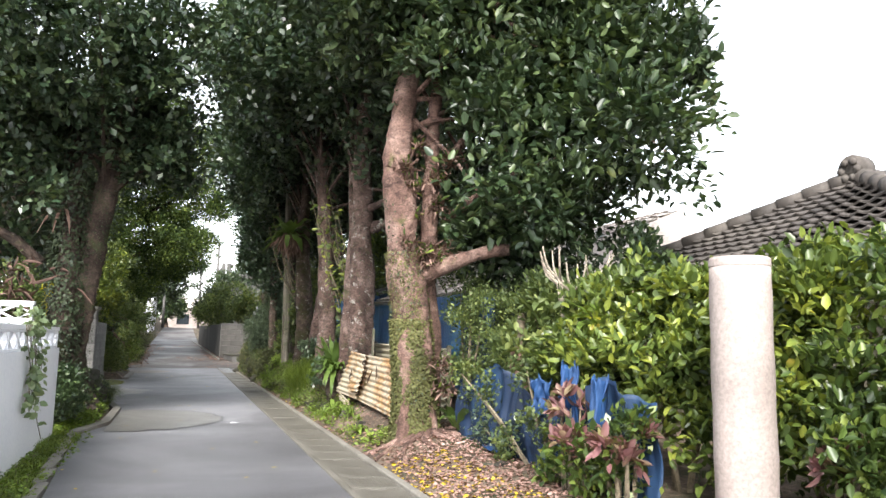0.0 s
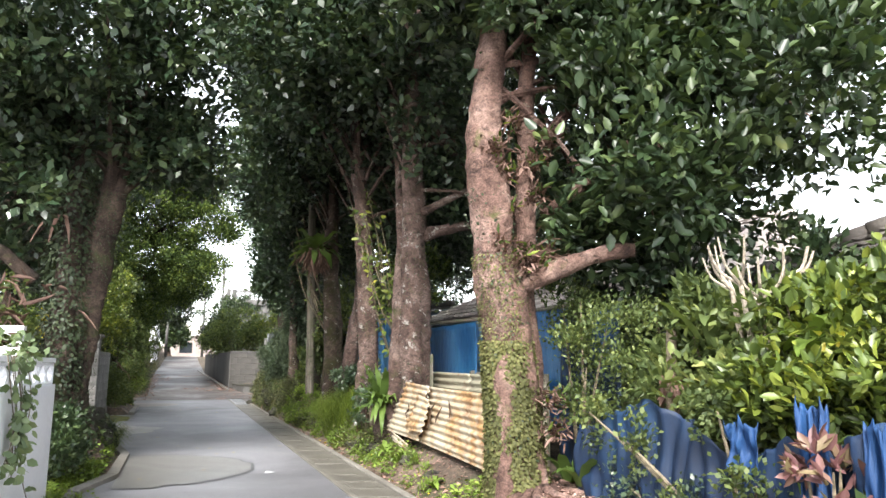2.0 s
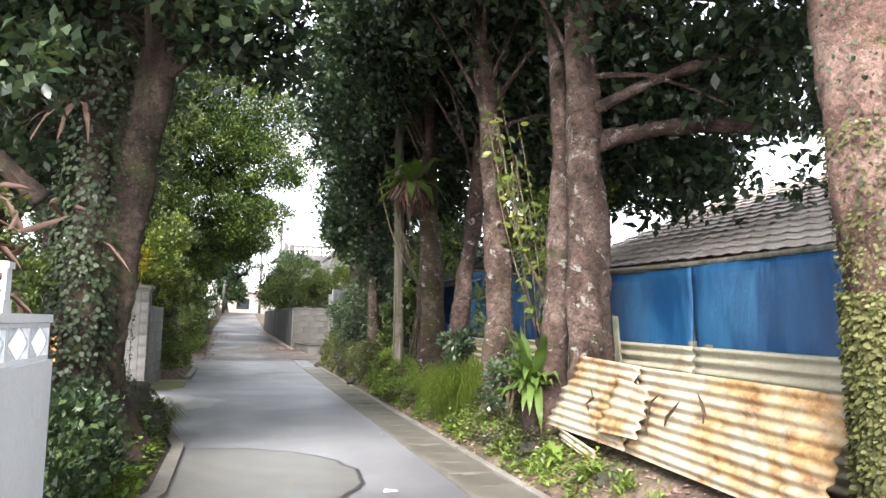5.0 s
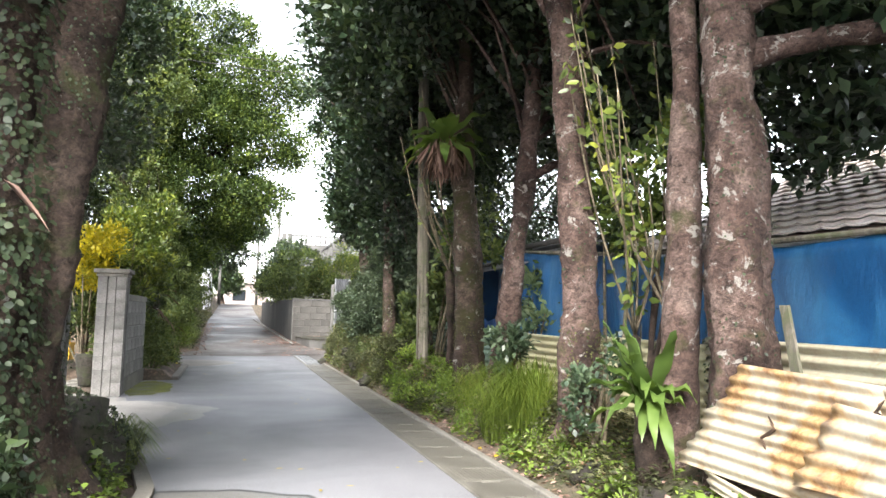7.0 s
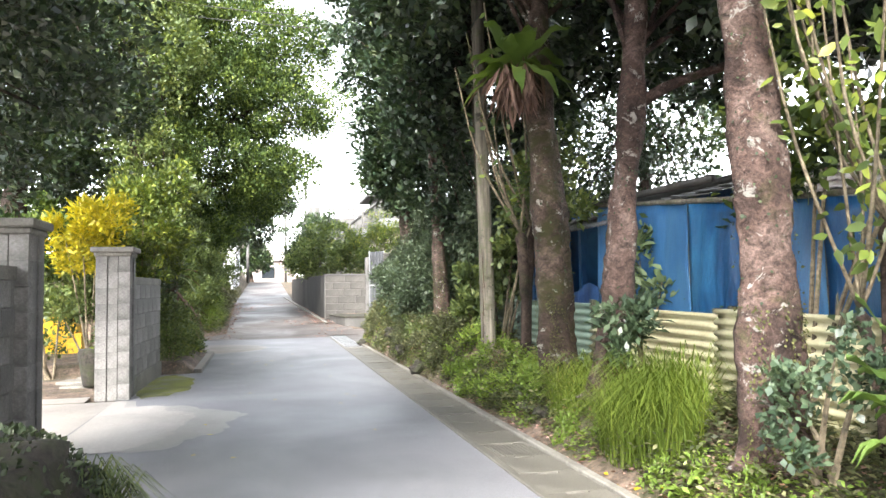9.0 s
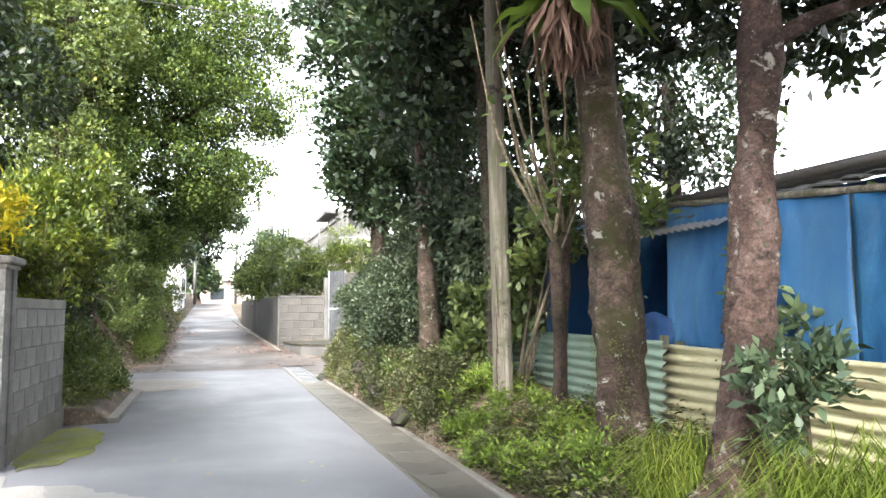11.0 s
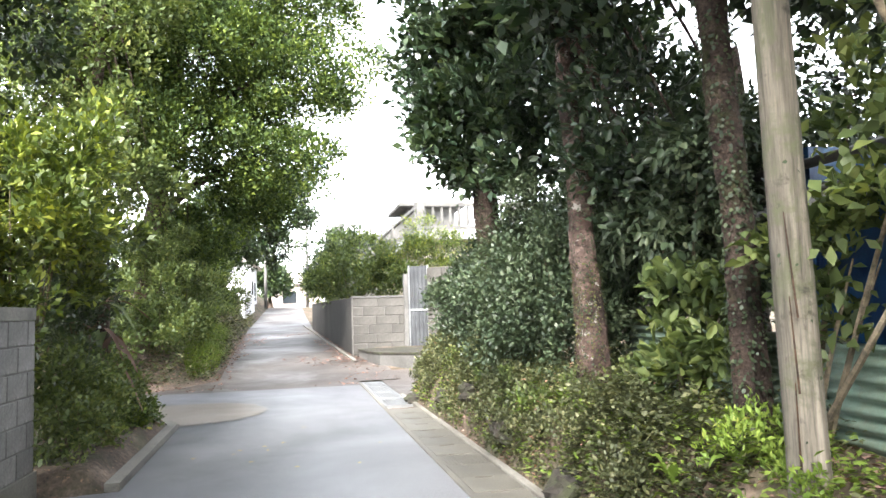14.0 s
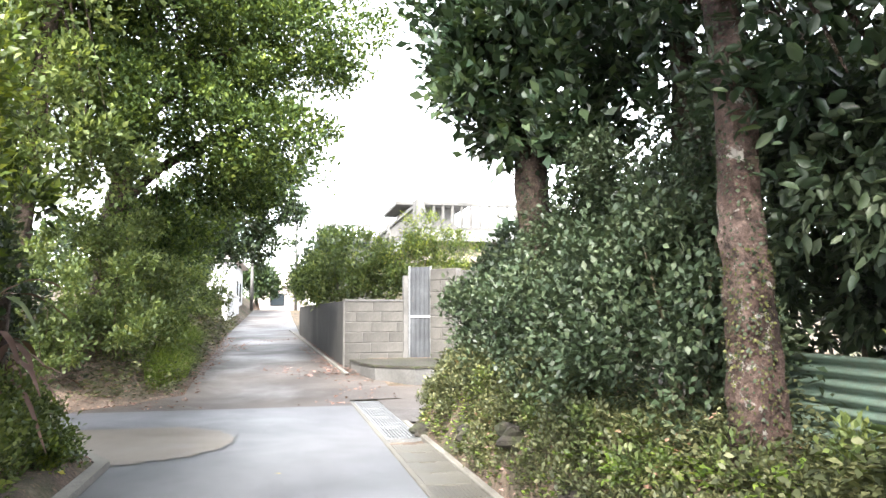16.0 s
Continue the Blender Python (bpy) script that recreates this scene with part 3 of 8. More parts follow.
def tongue(cx, tip, y0, y1, left, z=0.006):
    """A worn patch with a curved, ragged edge."""
    v = [(left, (y0 + y1) / 2, z)]
    n = 46
    for k in range(n + 1):
        a = -math.pi / 2 + math.pi * k / n
        r = 1 + 0.09 * noise.noise(Vector((k * 0.35, tip - cx > 1.0, 0))) + 0.02 * noise.noise(Vector((k * 1.9, 4, 0)))
        v.append((cx + (tip - cx) * math.cos(a) ** 1.15 * r if 0 < k < n else left, (y0 + y1) / 2 + (y1 - y0) / 2 * math.sin(a) * r, z))
    return Geo().add(v, [(0, i, i + 1) for i in range(1, n + 1)])


M_APRON = road_material("worn_asphalt_over_concrete", (0.165, 0.155, 0.146), (0.24, 0.227, 0.214), (0.32, 0.304, 0.288), 0.6, (0.36, 0.55), 0.25)
M_APRON_IN = road_material("thin_worn_concrete", (0.24, 0.222, 0.205), (0.34, 0.315, 0.29), (0.44, 0.41, 0.38), 0.6, (0.38, 0.58), 0.15)

M_JUNCTION = road_material("tan_worn_asphalt", (0.1, 0.083, 0.07), (0.15, 0.127, 0.107), (0.21, 0.18, 0.152), 0.5, (0.42, 0.62), 0.1)


def apron(spread, z, seed):
    """A fan-shaped worn area in front of the driveway, with a wandering edge."""
    v = [(-2.0, 18.2, z)]
    n = 60
    for k in range(n + 1):
        a = -math.pi / 2 + math.pi * k / n
        r = 1 + 0.22 * noise.noise(Vector((k * 0.13, seed, 0))) + 0.09 * noise.noise(Vector((k * 0.7, seed, 3)))
        e = 0.3 + 0.7 * math.cos(a) ** 2
        v.append((max(-2.02, -2.0 + spread * 1.15 * math.cos(a) * r), 18.25 + 1.75 * math.sin(a) * (1 if abs(math.sin(a)) > 0.98 else r * 0.6 + 0.4 * e), z))
    return Geo().add(v, [(0, i, i + 1) for i in range(1, n + 1)])


solid("driveway_apron", apron(1.25, 0.003, 2.0), M_APRON, "worn grey apron where driveway meets lane", "driveway", "structure")
solid("driveway_apron_inner", apron(0.85, 0.0065, 7.0), M_APRON_IN, "paler worn concrete inside the apron", "driveway", "structure")
solid("road_patch_rim", tongue(-0.5, 0.76, 11.08, 14.02, -0.757, 0.003), M_WET_RIM, "dark soaked rim round the pale road patch", "road patch", "structure")
solid("road_patch_junction_rim", tongue(-1.2, -0.21, 26.44, 28.96, -2.59, 0.003), M_WET_RIM, "dark damp rim round the junction patch", "road patch", "structure")
solid("road_patch", tongue(-0.5, 0.72, 11.15, 13.95, -0.76), M_PATCH, "pale tongue-shaped worn patch in the dark asphalt", "road patch", "structure")
solid("road_patch_junction", tongue(-1.2, -0.25, 26.5, 28.9, -2.6), M_JUNCTION, "pale worn patch of old asphalt at the junction", "road patch", "structure")
MOSS_GROUND = moss_over("bright_moss", ((0.08, 0.09, 0.02), (0.14, 0.15, 0.02), (0.2, 0.2, 0.03)), (0.13, 0.125, 0.1), 2.6, 0.5, 0.66, 0.95, 60, 0.6)
v = [(-1.7, 21.4, 0.006)] + [(-1.7 + (0.22 if math.cos(a) < 0 else 0.46) * math.cos(a) * (1 + 0.35 * noise.noise(Vector((3 * math.cos(a), 3 * math.sin(a), 1)))), 21.4 + 1.2 * math.sin(a) * (1 + 0.15 * noise.noise(Vector((4 * math.cos(a), 4 * math.sin(a), 5)))), 0.006) for a in np.linspace(0, 2 * math.pi, 60, endpoint=False)]
solid("moss_patch", Geo().add(v, [(0, i, i % 60 + 1) for i in range(1, 61)]), MOSS_GROUND, "bright yellow-green moss on the road edge", "moss", "structure")

# kerbs
kerb = Geo()
kerb.box(1.415, 1.468, -10, 31.2, -0.05, 0.016, 0.006)
solid("kerb_inner", kerb, M_LID, "narrow concrete lip along the gutter", "kerb", "structure")
solid("kerb_outer", Geo().box(1.885, 1.955, -10, 28.6, -0.05, 0.035, 0.01), M_KERB, "narrow concrete edge between gutter and earth", "kerb", "structure")
left_kerb = Geo()
pl = [(-0.75, 11.95), (-0.92, 11.25), (-1.0, 10.9), (-1.12, 10.95), (-1.03, 11.35), (-0.87, 11.98), (-0.88, 13.95), (-1.1, 15.2), (-1.0, 15.25), (-0.77, 13.98)]
left_kerb.prism(list(reversed(pl)), -0.05, 0.045)
left_kerb.prism([(-1.26, 22.95), (-1.3, 26.4), (-1.68, 27.1), (-1.81, 27.02), (-1.42, 26.35), (-1.38, 22.95)][::-1], -0.05, 0.06)
solid("kerb_left", left_kerb, M_KERB, "low concrete kerb around the planted verge", "kerb", "structure")
edge_strip = Geo()
for k in range(30):
    y = -8 + k * 0.63
    if y < 10.6:
        x = along(LEFT_EDGE, y + 0.3) - 0.02
        edge_strip.box(x - 0.1, x, y, y + 0.62, -0.05, 0.012 + 0.006 * (k % 3), 0.006)
solid("kerb_grass_side", edge_strip, M_KERB, "sunken rough kerb stones along the grass", "kerb", "structure")

# gutter channel under the lids, its shade painted near-black
solid("gutter", Geo().box(1.47, 1.885, -10, 27.25, -0.5, -0.42), M_GUTTER_SHADE, "concrete roadside gutter covered by lids", "gutter", "structure")


# ---- walls of blocks ----
def block_mesh(name, length, depth, height, mat):
    g = Geo().box(-length / 2, length / 2, -depth / 2, depth / 2, 0, height, 0.006)
    return as_mesh(name, g.v, g.f, mat)


BLOCK = block_mesh("block", 0.388, 0.126, 0.188, M_BLOCK)
HALF = block_mesh("block", 0.19, 0.126, 0.188, M_BLOCK)


def block_wall(name, a, b, z0, courses, label, footing=0.0):
    """A wall of concrete blocks from a to b with a cap, over a mortar core."""
    a, b = Vector((*a, 0)), Vector((*b, 0))
    d = (b - a).normalized()
    length, turn = (b - a).length, math.degrees(math.atan2(d.y, d.x))
    nrm = Vector((-d.y, d.x, 0))
    w = thing(name, (a.x, a.y, z0), label, "wall", "", "structure")
    top = z0 + footing + courses * 0.198

    def slab(h, z1, z2, e):
        return Geo().prism([tuple((a - d * e + nrm * h).xy), tuple((a - d * e - nrm * h).xy), tuple((b + d * e - nrm * h).xy), tuple((b + d * e + nrm * h).xy)], z1, z2)

    part("core", slab(0.055, z0, top, -0.008), M_MORTAR, w, "grey mortar joints")
    if footing:
        part("footing", slab(0.085, z0, z0 + footing, 0.01), M_KERB, w, "rough concrete footing")
    part("cap", slab(0.066, top + 0.002, top + 0.1, 0.004), M_KERB, w, "smooth concrete capping")
    for c in range(courses):
        s = 0.0 if c % 2 == 0 else -0.199
        while s < length - 0.05:
            lo, hi = max(s, 0), min(s + 0.398, length)
            if hi - lo > 0.12:
                mid = a + d * (lo + hi) / 2
                k = (hi - lo) / 0.398
                me = BLOCK if k > 0.75 else HALF
                kx = (hi - lo - 0.01) / (0.388 if me is BLOCK else 0.19)
                piece("block", me, w, pose(mid.x, mid.y, z0 + footing + 0.005 + c * 0.198, 0, 0, turn) @ Matrix.Diagonal((kx, 1, 1, 1)))
            s += 0.398
    return w


def gate_pillar(x, y, height, label):
    """A fluted block pillar with a stepped cap."""
    p = thing("gate_pillar", (x, y, -0.02), label, "gate pillar", "driveway gate pillars", "structure")
    n = round(height / 0.194)
    part("core", Geo().box(x - 0.17, x + 0.17, y - 0.17, y + 0.17, -0.02, height), M_MORTAR, p, "grey mortar core")
    g = Geo()
    for sx, sy in ((-1, -1), (1, -1), (1, 1), (-1, 1)):
        g.box(sx * 0.13 - 0.065, sx * 0.13 + 0.065, sy * 0.13 - 0.065, sy * 0.13 + 0.065, 0, 0.1935, 0.002)
    for k in (-1, 1):
        g.box(-0.055, 0.055, k * 0.16 - 0.025, k * 0.16 + 0.025, 0, 0.1935, 0.002)
        g.box(k * 0.16 - 0.025, k * 0.16 + 0.025, -0.055, 0.055, 0, 0.1935, 0.002)
    me = as_mesh("block", g.v, g.f, M_BLOCK)
    for k in range(n):
        piece("block", me, p, pose(x, y, 0.003 + k * 0.194))
    z = n * 0.194 + 0.002
    cap = Geo().box(x - 0.215, x + 0.215, y - 0.215, y + 0.215, z, z + 0.05, 0.01)
    cap.box(x - 0.25, x + 0.25, y - 0.25, y + 0.25, z + 0.05, z + 0.115, 0.012)
    part("cap", cap, M_KERB, p, "stepped concrete cap")
    return p


gate_pillar(-2.06, 20.3, 1.68, "fluted grey concrete block gate pillar beside a stub wall")
gate_pillar(-2.13, 16.62, 1.75, "fluted grey concrete block gate pillar by the mossy tree")
block_wall("wall_stub_far", (-1.97, 20.5), (-1.94, 22.85), 0, 6, "weathered grey concrete block wall with smooth cap", 0.22)
block_wall("wall_stub_near", (-2.05, 14.9), (-2.07, 16.4), 0, 6, "weathered grey concrete block wall beside the driveway", 0.22)


def breeze_block():
    """A pierced decorative block with a diamond between four triangles."""
    g = Geo()
    L, H, D, t = 0.385, 0.19, 0.1, 0.022
    g.box(-L / 2, L / 2, -D / 2, D / 2, 0, t).box(-L / 2, L / 2, -D / 2, D / 2, H - t, H)
    g.box(-L / 2, -L / 2 + t, -D / 2, D / 2, t, H - t).box(L / 2 - t, L / 2, -D / 2, D / 2, t, H - t)
    for sx in (-1, 1):
        for z0, z1 in ((t, H / 2), (H - t, H / 2)):
            x0, x1 = sx * 0.02, sx * (L / 2 - t)
            w = 0.017
            g.add([(x0 - w, -D / 2 + 0.005, z0), (x0 + w, -D / 2 + 0.005, z0), (x1, -D / 2 + 0.005, z1 + (0.012 if z0 < z1 else -0.012)), (x1, -D / 2 + 0.005, z1 - (0.016 if z0 < z1 else -0.016)),
                   (x0 - w, D / 2 - 0.005, z0), (x0 + w, D / 2 - 0.005, z0), (x1, D / 2 - 0.005, z1 + (0.012 if z0 < z1 else -0.012)), (x1, D / 2 - 0.005, z1 - (0.016 if z0 < z1 else -0.016))],
                  [(0, 1, 2, 3), (7, 6, 5, 4), (0, 4, 5, 1), (1, 5, 6, 2), (2, 6, 7, 3), (3, 7, 4, 0)])
    return as_mesh("breeze_block", g.v, g.f, M_WHITE)


BREEZE = breeze_block()


def white_wall(name, a, b, z0, solid_to, rows, label, cap=True):
    a, b = Vector((*a, 0)), Vector((*b, 0))
    d = (b - a).normalized()
    nrm = Vector((-d.y, d.x, 0))
    length, turn = (b - a).length, math.degrees(math.atan2(d.y, d.x))
    w = thing(name, (a.x, a.y, z0), label, "wall", "", "structure")

    def slab(h, z1, z2, e=0.0):
        return Geo().prism([tuple((a - d * e + nrm * h).xy), tuple((a - d * e - nrm * h).xy), tuple((b + d * e - nrm * h).xy), tuple((b + d * e + nrm * h).xy)], z1, z2)

    part("body", slab(0.075, z0, solid_to), M_WHITE, w, "smooth white painted base")
    n = int(length / 0.39)
    for r in range(rows):
        for k in range(n):
            mid = b - d * (0.39 * k + 0.195)
            piece("breeze_block", BREEZE, w, pose(mid.x, mid.y, solid_to + 0.002 + r * 0.192, 0, 0, turn))
    if cap:
        part("cap", slab(0.06, solid_to + rows * 0.192 + 0.003, solid_to + rows * 0.192 + 0.045, 0.01), M_WHITE, w, "thin white capping")
    return w


white_wall("wall_white", (-1.12, -6.0), (-1.33, 10.62), -0.02, 1.04, 1, "white painted wall topped by pierced blocks")
white_wall("wall_white_back", (-6.5, 11.5), (-1.68, 11.3), 0.0, 1.36, 1, "white painted boundary wall with pierced block row")

# ---- trees ----
def tree(name, base, spine, radii, lobes, clumps, per, size, bark, leafmat, label, limbs=(), ivy=None, group="", second=(), flare=0.5, spread=0.16, up=0.35, shell=0.62, sides=20, flat=0.75, puff=0.34, near=False):
    """A tapered trunk with limbs and a crown of leaf tufts."""
    t = thing(name, base, label, "tree", group)
    n = 66
    pts = spline(spine, n)
    rad = np.interp(np.linspace(0, 1, n), np.linspace(0, 1, len(radii)), radii)
    h = np.linspace(0, 1, n) * (spine[-1][2] - spine[0][2])
    rad = rad * (1 + flare * np.exp(-h / 0.22))
    part("trunk", Geo().tube(pts, rad, sides + 8, 0.36, 0.14, base[1]), bark, t, "", True)
    for sp, r0, r1 in second:
        q = spline(sp, 60)
        part("stem", Geo().tube(q, np.linspace(r0, r1, 60), 20, 0.3, 0, base[1] + 3), bark, t, "", True)
    for sp, r0, r1 in limbs:
        q = spline(sp, 24)
        part("limb", Geo().tube(q, np.linspace(r0, r1, 24), 12, 0.28, 0, base[1] + 9), bark, t, "", True)
    if lobes:
        c = part("crown", crown(lobes, clumps, per, size, spread, up=up, shell=shell, flat=flat, puff=puff, near=near), leafmat, t, "", False, "stuff")
        tw = Geo()
        top = Vector(pts[-1])
        for k in range(26):
            cc, rr = lobes[k % len(lobes)]
            o = Vector(unit(rng.normal(size=(1, 3)))[0])
            e = Vector(cc) + Vector((o.x * rr[0], o.y * rr[1], o.z * rr[2])) * 0.75
            s = Vector(pts[int(n * (0.62 + 0.36 * rng.random()))])
            m = (s + e) / 2 + Vector((0, 0, 0.15))
            tw.tube(spline([s, m, e], 5), [0.035, 0.028, 0.02, 0.014, 0.006], 5)
        part("branch", tw, bark, t, "", False, "stuff")
    if ivy:
        for mat, count, sz, lo, hi, side in ivy:
            part("creeper", on_tube(pts, rad, count, sz, lo, hi, side=side), mat, t, "small creeper leaves clinging to the bark", False, "stuff")
    return t


ROW = "row of trees beside the lane"
# the stout pale tree beside the corrugated sheet
tree("tree", (2.72, 8.85, 0.1), [(2.6, 8.85, 0.1), (2.56, 8.85, 0.9), (2.47, 8.85, 1.8), (2.34, 8.88, 2.8), (2.36, 8.9, 3.8), (2.6, 9.0, 5.2), (2.8, 9.1, 6.5)], [0.225, 0.215, 0.2, 0.185, 0.15, 0.11, 0.06],
     [((4.3, 8.1, 3.45), (1.4, 1.25, 1.3)), ((3.7, 8.6, 4.7), (1.5, 1.3, 1.2)), ((4.9, 8.3, 4.6), (1.0, 1.1, 1.0)), ((2.4, 9.2, 6.0), (1.7, 1.7, 1.5)), ((4.0, 8.9, 6.2), (1.6, 1.6, 1.3)), ((3.8, 8.9, 2.5), (0.8, 0.8, 0.6))],
     3500, 15, 0.122, M_BARK_PALE, M_FUKUGI_SUN, "stout pale-barked tree with mossy creeper and epiphytes",
     [([(2.6, 8.8, 1.92), (2.95, 8.5, 2.1), (3.25, 8.35, 2.2), (3.45, 8.25, 2.22)], 0.085, 0.06),
      ([(2.9, 8.9, 2.6), (3.4, 8.6, 3.0), (4.0, 8.2, 3.3)], 0.06, 0.03), ([(2.9, 8.9, 3.3), (3.5, 8.7, 4.0), (4.4, 8.4, 4.6)], 0.06, 0.025)],
     [(M_MOSSLEAF, 15500, 0.028, 0.0, 0.27, None), (M_MOSSLEAF, 2600, 0.02, 0.25, 0.4, None), (M_IVY, 900, 0.024, 0.08, 0.5, None)], ROW,
     [([(2.8, 9.04, 0.15), (2.82, 9.04, 1.0), (2.74, 8.95, 1.9), (2.72, 8.85, 2.9), (2.8, 8.9, 4.2), (3.2, 9.0, 5.5)], 0.15, 0.05)], near=True)
# twin trunks behind the leaning sheet
tree("tree", (2.78, 12.35, 0.25), [(2.78, 12.35, 0.25), (2.76, 12.35, 1.2), (2.74, 12.35, 2.2), (2.72, 12.4, 3.4), (2.7, 12.5, 5.0), (2.8, 12.6, 6.5)], [0.2, 0.19, 0.18, 0.16, 0.12, 0.06],
     [((2.7, 12.6, 6.4), (1.9, 1.8, 1.7)), ((3.6, 12.2, 4.9), (1.4, 1.4, 1.0)), ((1.5, 12.9, 6.2), (1.2, 1.3, 1.1)), ((4.3, 11.5, 3.6), (1.1, 1.1, 0.9)), ((4.8, 13.5, 3.7), (1.3, 1.3, 1.0)), ((3.7, 12.6, 3.2), (0.6, 0.7, 0.6)), ((4.1, 12.7, 2.9), (0.7, 0.8, 0.45))], 2100, 16, 0.125, M_BARK, M_FUKUGI, "tall tree with two reddish-brown trunks",
     [([(2.85, 12.35, 3.0), (3.5, 12.1, 3.15), (4.6, 11.8, 3.2)], 0.09, 0.06), ([(2.8, 12.3, 3.3), (3.4, 12.0, 3.6), (4.4, 11.4, 3.9)], 0.07, 0.03)],
     [(M_IVY, 1300, 0.019, 0.0, 0.75, None)], ROW, [([(2.62, 12.85, 0.25), (2.66, 12.8, 1.5), (2.68, 12.8, 3.0), (2.6, 12.9, 4.6), (2.4, 13.0, 6.0)], 0.14, 0.05)])
tree("tree", (2.58, 14.15, 0.28), [(2.58, 14.15, 0.28), (2.56, 14.15, 1.2), (2.5, 14.15, 2.2), (2.42, 14.2, 3.4), (2.3, 14.3, 5.0), (2.2, 14.4, 6.5)], [0.17, 0.155, 0.14, 0.125, 0.1, 0.05],
     [((2.2, 14.4, 6.3), (1.7, 1.7, 1.7)), ((3.5, 14.2, 4.9), (1.0, 1.2, 1.1)), ((1.3, 14.6, 6.6), (1.1, 1.3, 1.0)), ((3.7, 14.7, 3.7), (0.8, 0.9, 0.8))], 1900, 16, 0.125, M_BARK, M_FUKUGI, "tall tree with lichen-spotted brown bark", (),
     [(M_MOSSLEAF, 1500, 0.018, 0.0, 0.2, None), (M_IVY, 500, 0.02, 0.1, 0.7, None)], ROW)
tree("tree", (2.6, 16.3, 0.32), [(2.6, 16.3, 0.32), (2.68, 16.3, 1.0), (2.8, 16.35, 1.9), (2.95, 16.4, 3.0), (3.1, 16.5, 4.6), (3.2, 16.6, 6.2)], [0.15, 0.14, 0.125, 0.115, 0.09, 0.05],
     [((3.1, 16.6, 6.0), (1.6, 1.6, 1.6)), ((4.0, 16.2, 5.3), (1.1, 1.2, 1.0)), ((3.9, 16.9, 4.4), (0.9, 0.9, 0.85)), ((2.0, 16.8, 6.3), (1.2, 1.2, 1.1)), ((4.7, 15.6, 4.3), (1.2, 1.2, 0.9)), ((5.3, 17.4, 4.4), (1.3, 1.3, 0.9))], 2200, 16, 0.125, M_BARK, M_FUKUGI, "leaning brown tree trunk with pale scars",
     [([(2.95, 16.4, 2.9), (3.3, 16.3, 3.1), (3.9, 16.1, 3.3)], 0.06, 0.03)], [(M_IVY, 300, 0.02, 0.1, 0.7, None)], ROW)
tree("tree", (2.66, 17.65, 0.35), [(2.7, 17.65, 0.35), (2.68, 17.65, 1.2), (2.63, 17.65, 2.2), (2.55, 17.7, 3.4), (2.6, 17.8, 5.0), (2.6, 17.9, 6.8)], [0.2, 0.185, 0.17, 0.15, 0.11, 0.05],
     [((2.5, 17.9, 6.7), (1.8, 1.8, 1.9)), ((3.6, 17.6, 5.0), (1.3, 1.3, 1.2)), ((4.2, 18.2, 4.5), (1.2, 1.2, 1.1)), ((1.6, 18.2, 5.6), (1.0, 1.2, 1.3)), ((1.5, 17.9, 7.2), (1.3, 1.3, 1.0))], 1957, 16, 0.125, M_BARK_MOSSY, M_FUKUGI, "dark-barked tree with moss and pale lichen", (),
     [(M_MOSSLEAF, 1500, 0.011, 0.0, 0.2, (3.6, 0.6)), (M_IVY, 260, 0.024, 0.2, 0.5, None)], ROW)
tree("tree", (2.78, 20.3, 0.55), [(2.78, 20.3, 0.55), (2.76, 20.3, 1.6), (2.7, 20.3, 2.8), (2.68, 20.4, 4.2), (2.6, 20.5, 6.2)], [0.1, 0.095, 0.09, 0.08, 0.05],
     [((2.5, 20.5, 6.3), (1.5, 1.5, 1.7)), ((2.3, 20.9, 4.4), (0.9, 1.0, 1.1)), ((3.5, 20.2, 4.4), (1.0, 1.1, 1.2))], 1450, 16, 0.122, M_BARK_DARK, M_FUKUGI, "slim dark tree wrapped in creeper", (), [(M_IVY, 2600, 0.026, 0.0, 0.8, None)], ROW)
tree("tree", (2.55, 21.9, 0.62), [(2.5, 21.9, 0.6), (2.46, 21.9, 1.5), (2.43, 21.9, 2.4), (2.38, 21.95, 3.3), (2.44, 22.0, 4.6), (2.45, 22.1, 6.5)], [0.115, 0.1, 0.092, 0.085, 0.07, 0.05],
     [((2.4, 22.1, 6.4), (1.5, 1.5, 1.8)), ((3.4, 21.8, 5.6), (0.8, 0.9, 0.7)), ((3.0, 21.6, 2.9), (0.7, 0.6, 0.7)), ((1.7, 22.4, 6.0), (0.9, 1.0, 1.2))], 1150, 16, 0.092, M_BARK, M_FUKUGI, "tree trunk wrapped in small-leaved creeper", (),
     [(M_IVY, 3200, 0.017, 0.0, 0.75, None), (M_MOSSLEAF, 1500, 0.015, 0.0, 0.25, None)], ROW, near=True)
tree("tree", (2.45, 25.3, 0.62), [(2.66, 25.3, 0.62), (2.63, 25.3, 1.8), (2.58, 25.35, 3.0), (2.55, 25.4, 4.2), (2.6, 25.5, 6.2)], [0.16, 0.15, 0.14, 0.12, 0.06],
     [((2.35, 25.5, 4.6), (0.85, 0.95, 1.0)), ((2.6, 25.5, 5.8), (1.2, 1.3, 1.4)), ((2.2, 25.6, 6.6), (1.0, 1.1, 1.0)), ((3.2, 25.2, 5.2), (1.0, 1.2, 1.3)), ((2.4, 25.6, 7.8), (1.3, 1.3, 1.2)), ((2.25, 25.4, 3.7), (0.65, 0.7, 0.75)), ((2.75, 25.0, 3.5), (0.8, 0.8, 0.9))], 2175, 16, 0.122, M_BARK_DARK, M_FUKUGI, "dark tree with drooping glossy foliage over the lane", (),
     [(M_IVY, 1600, 0.03, 0.0, 0.6, None)], ROW)
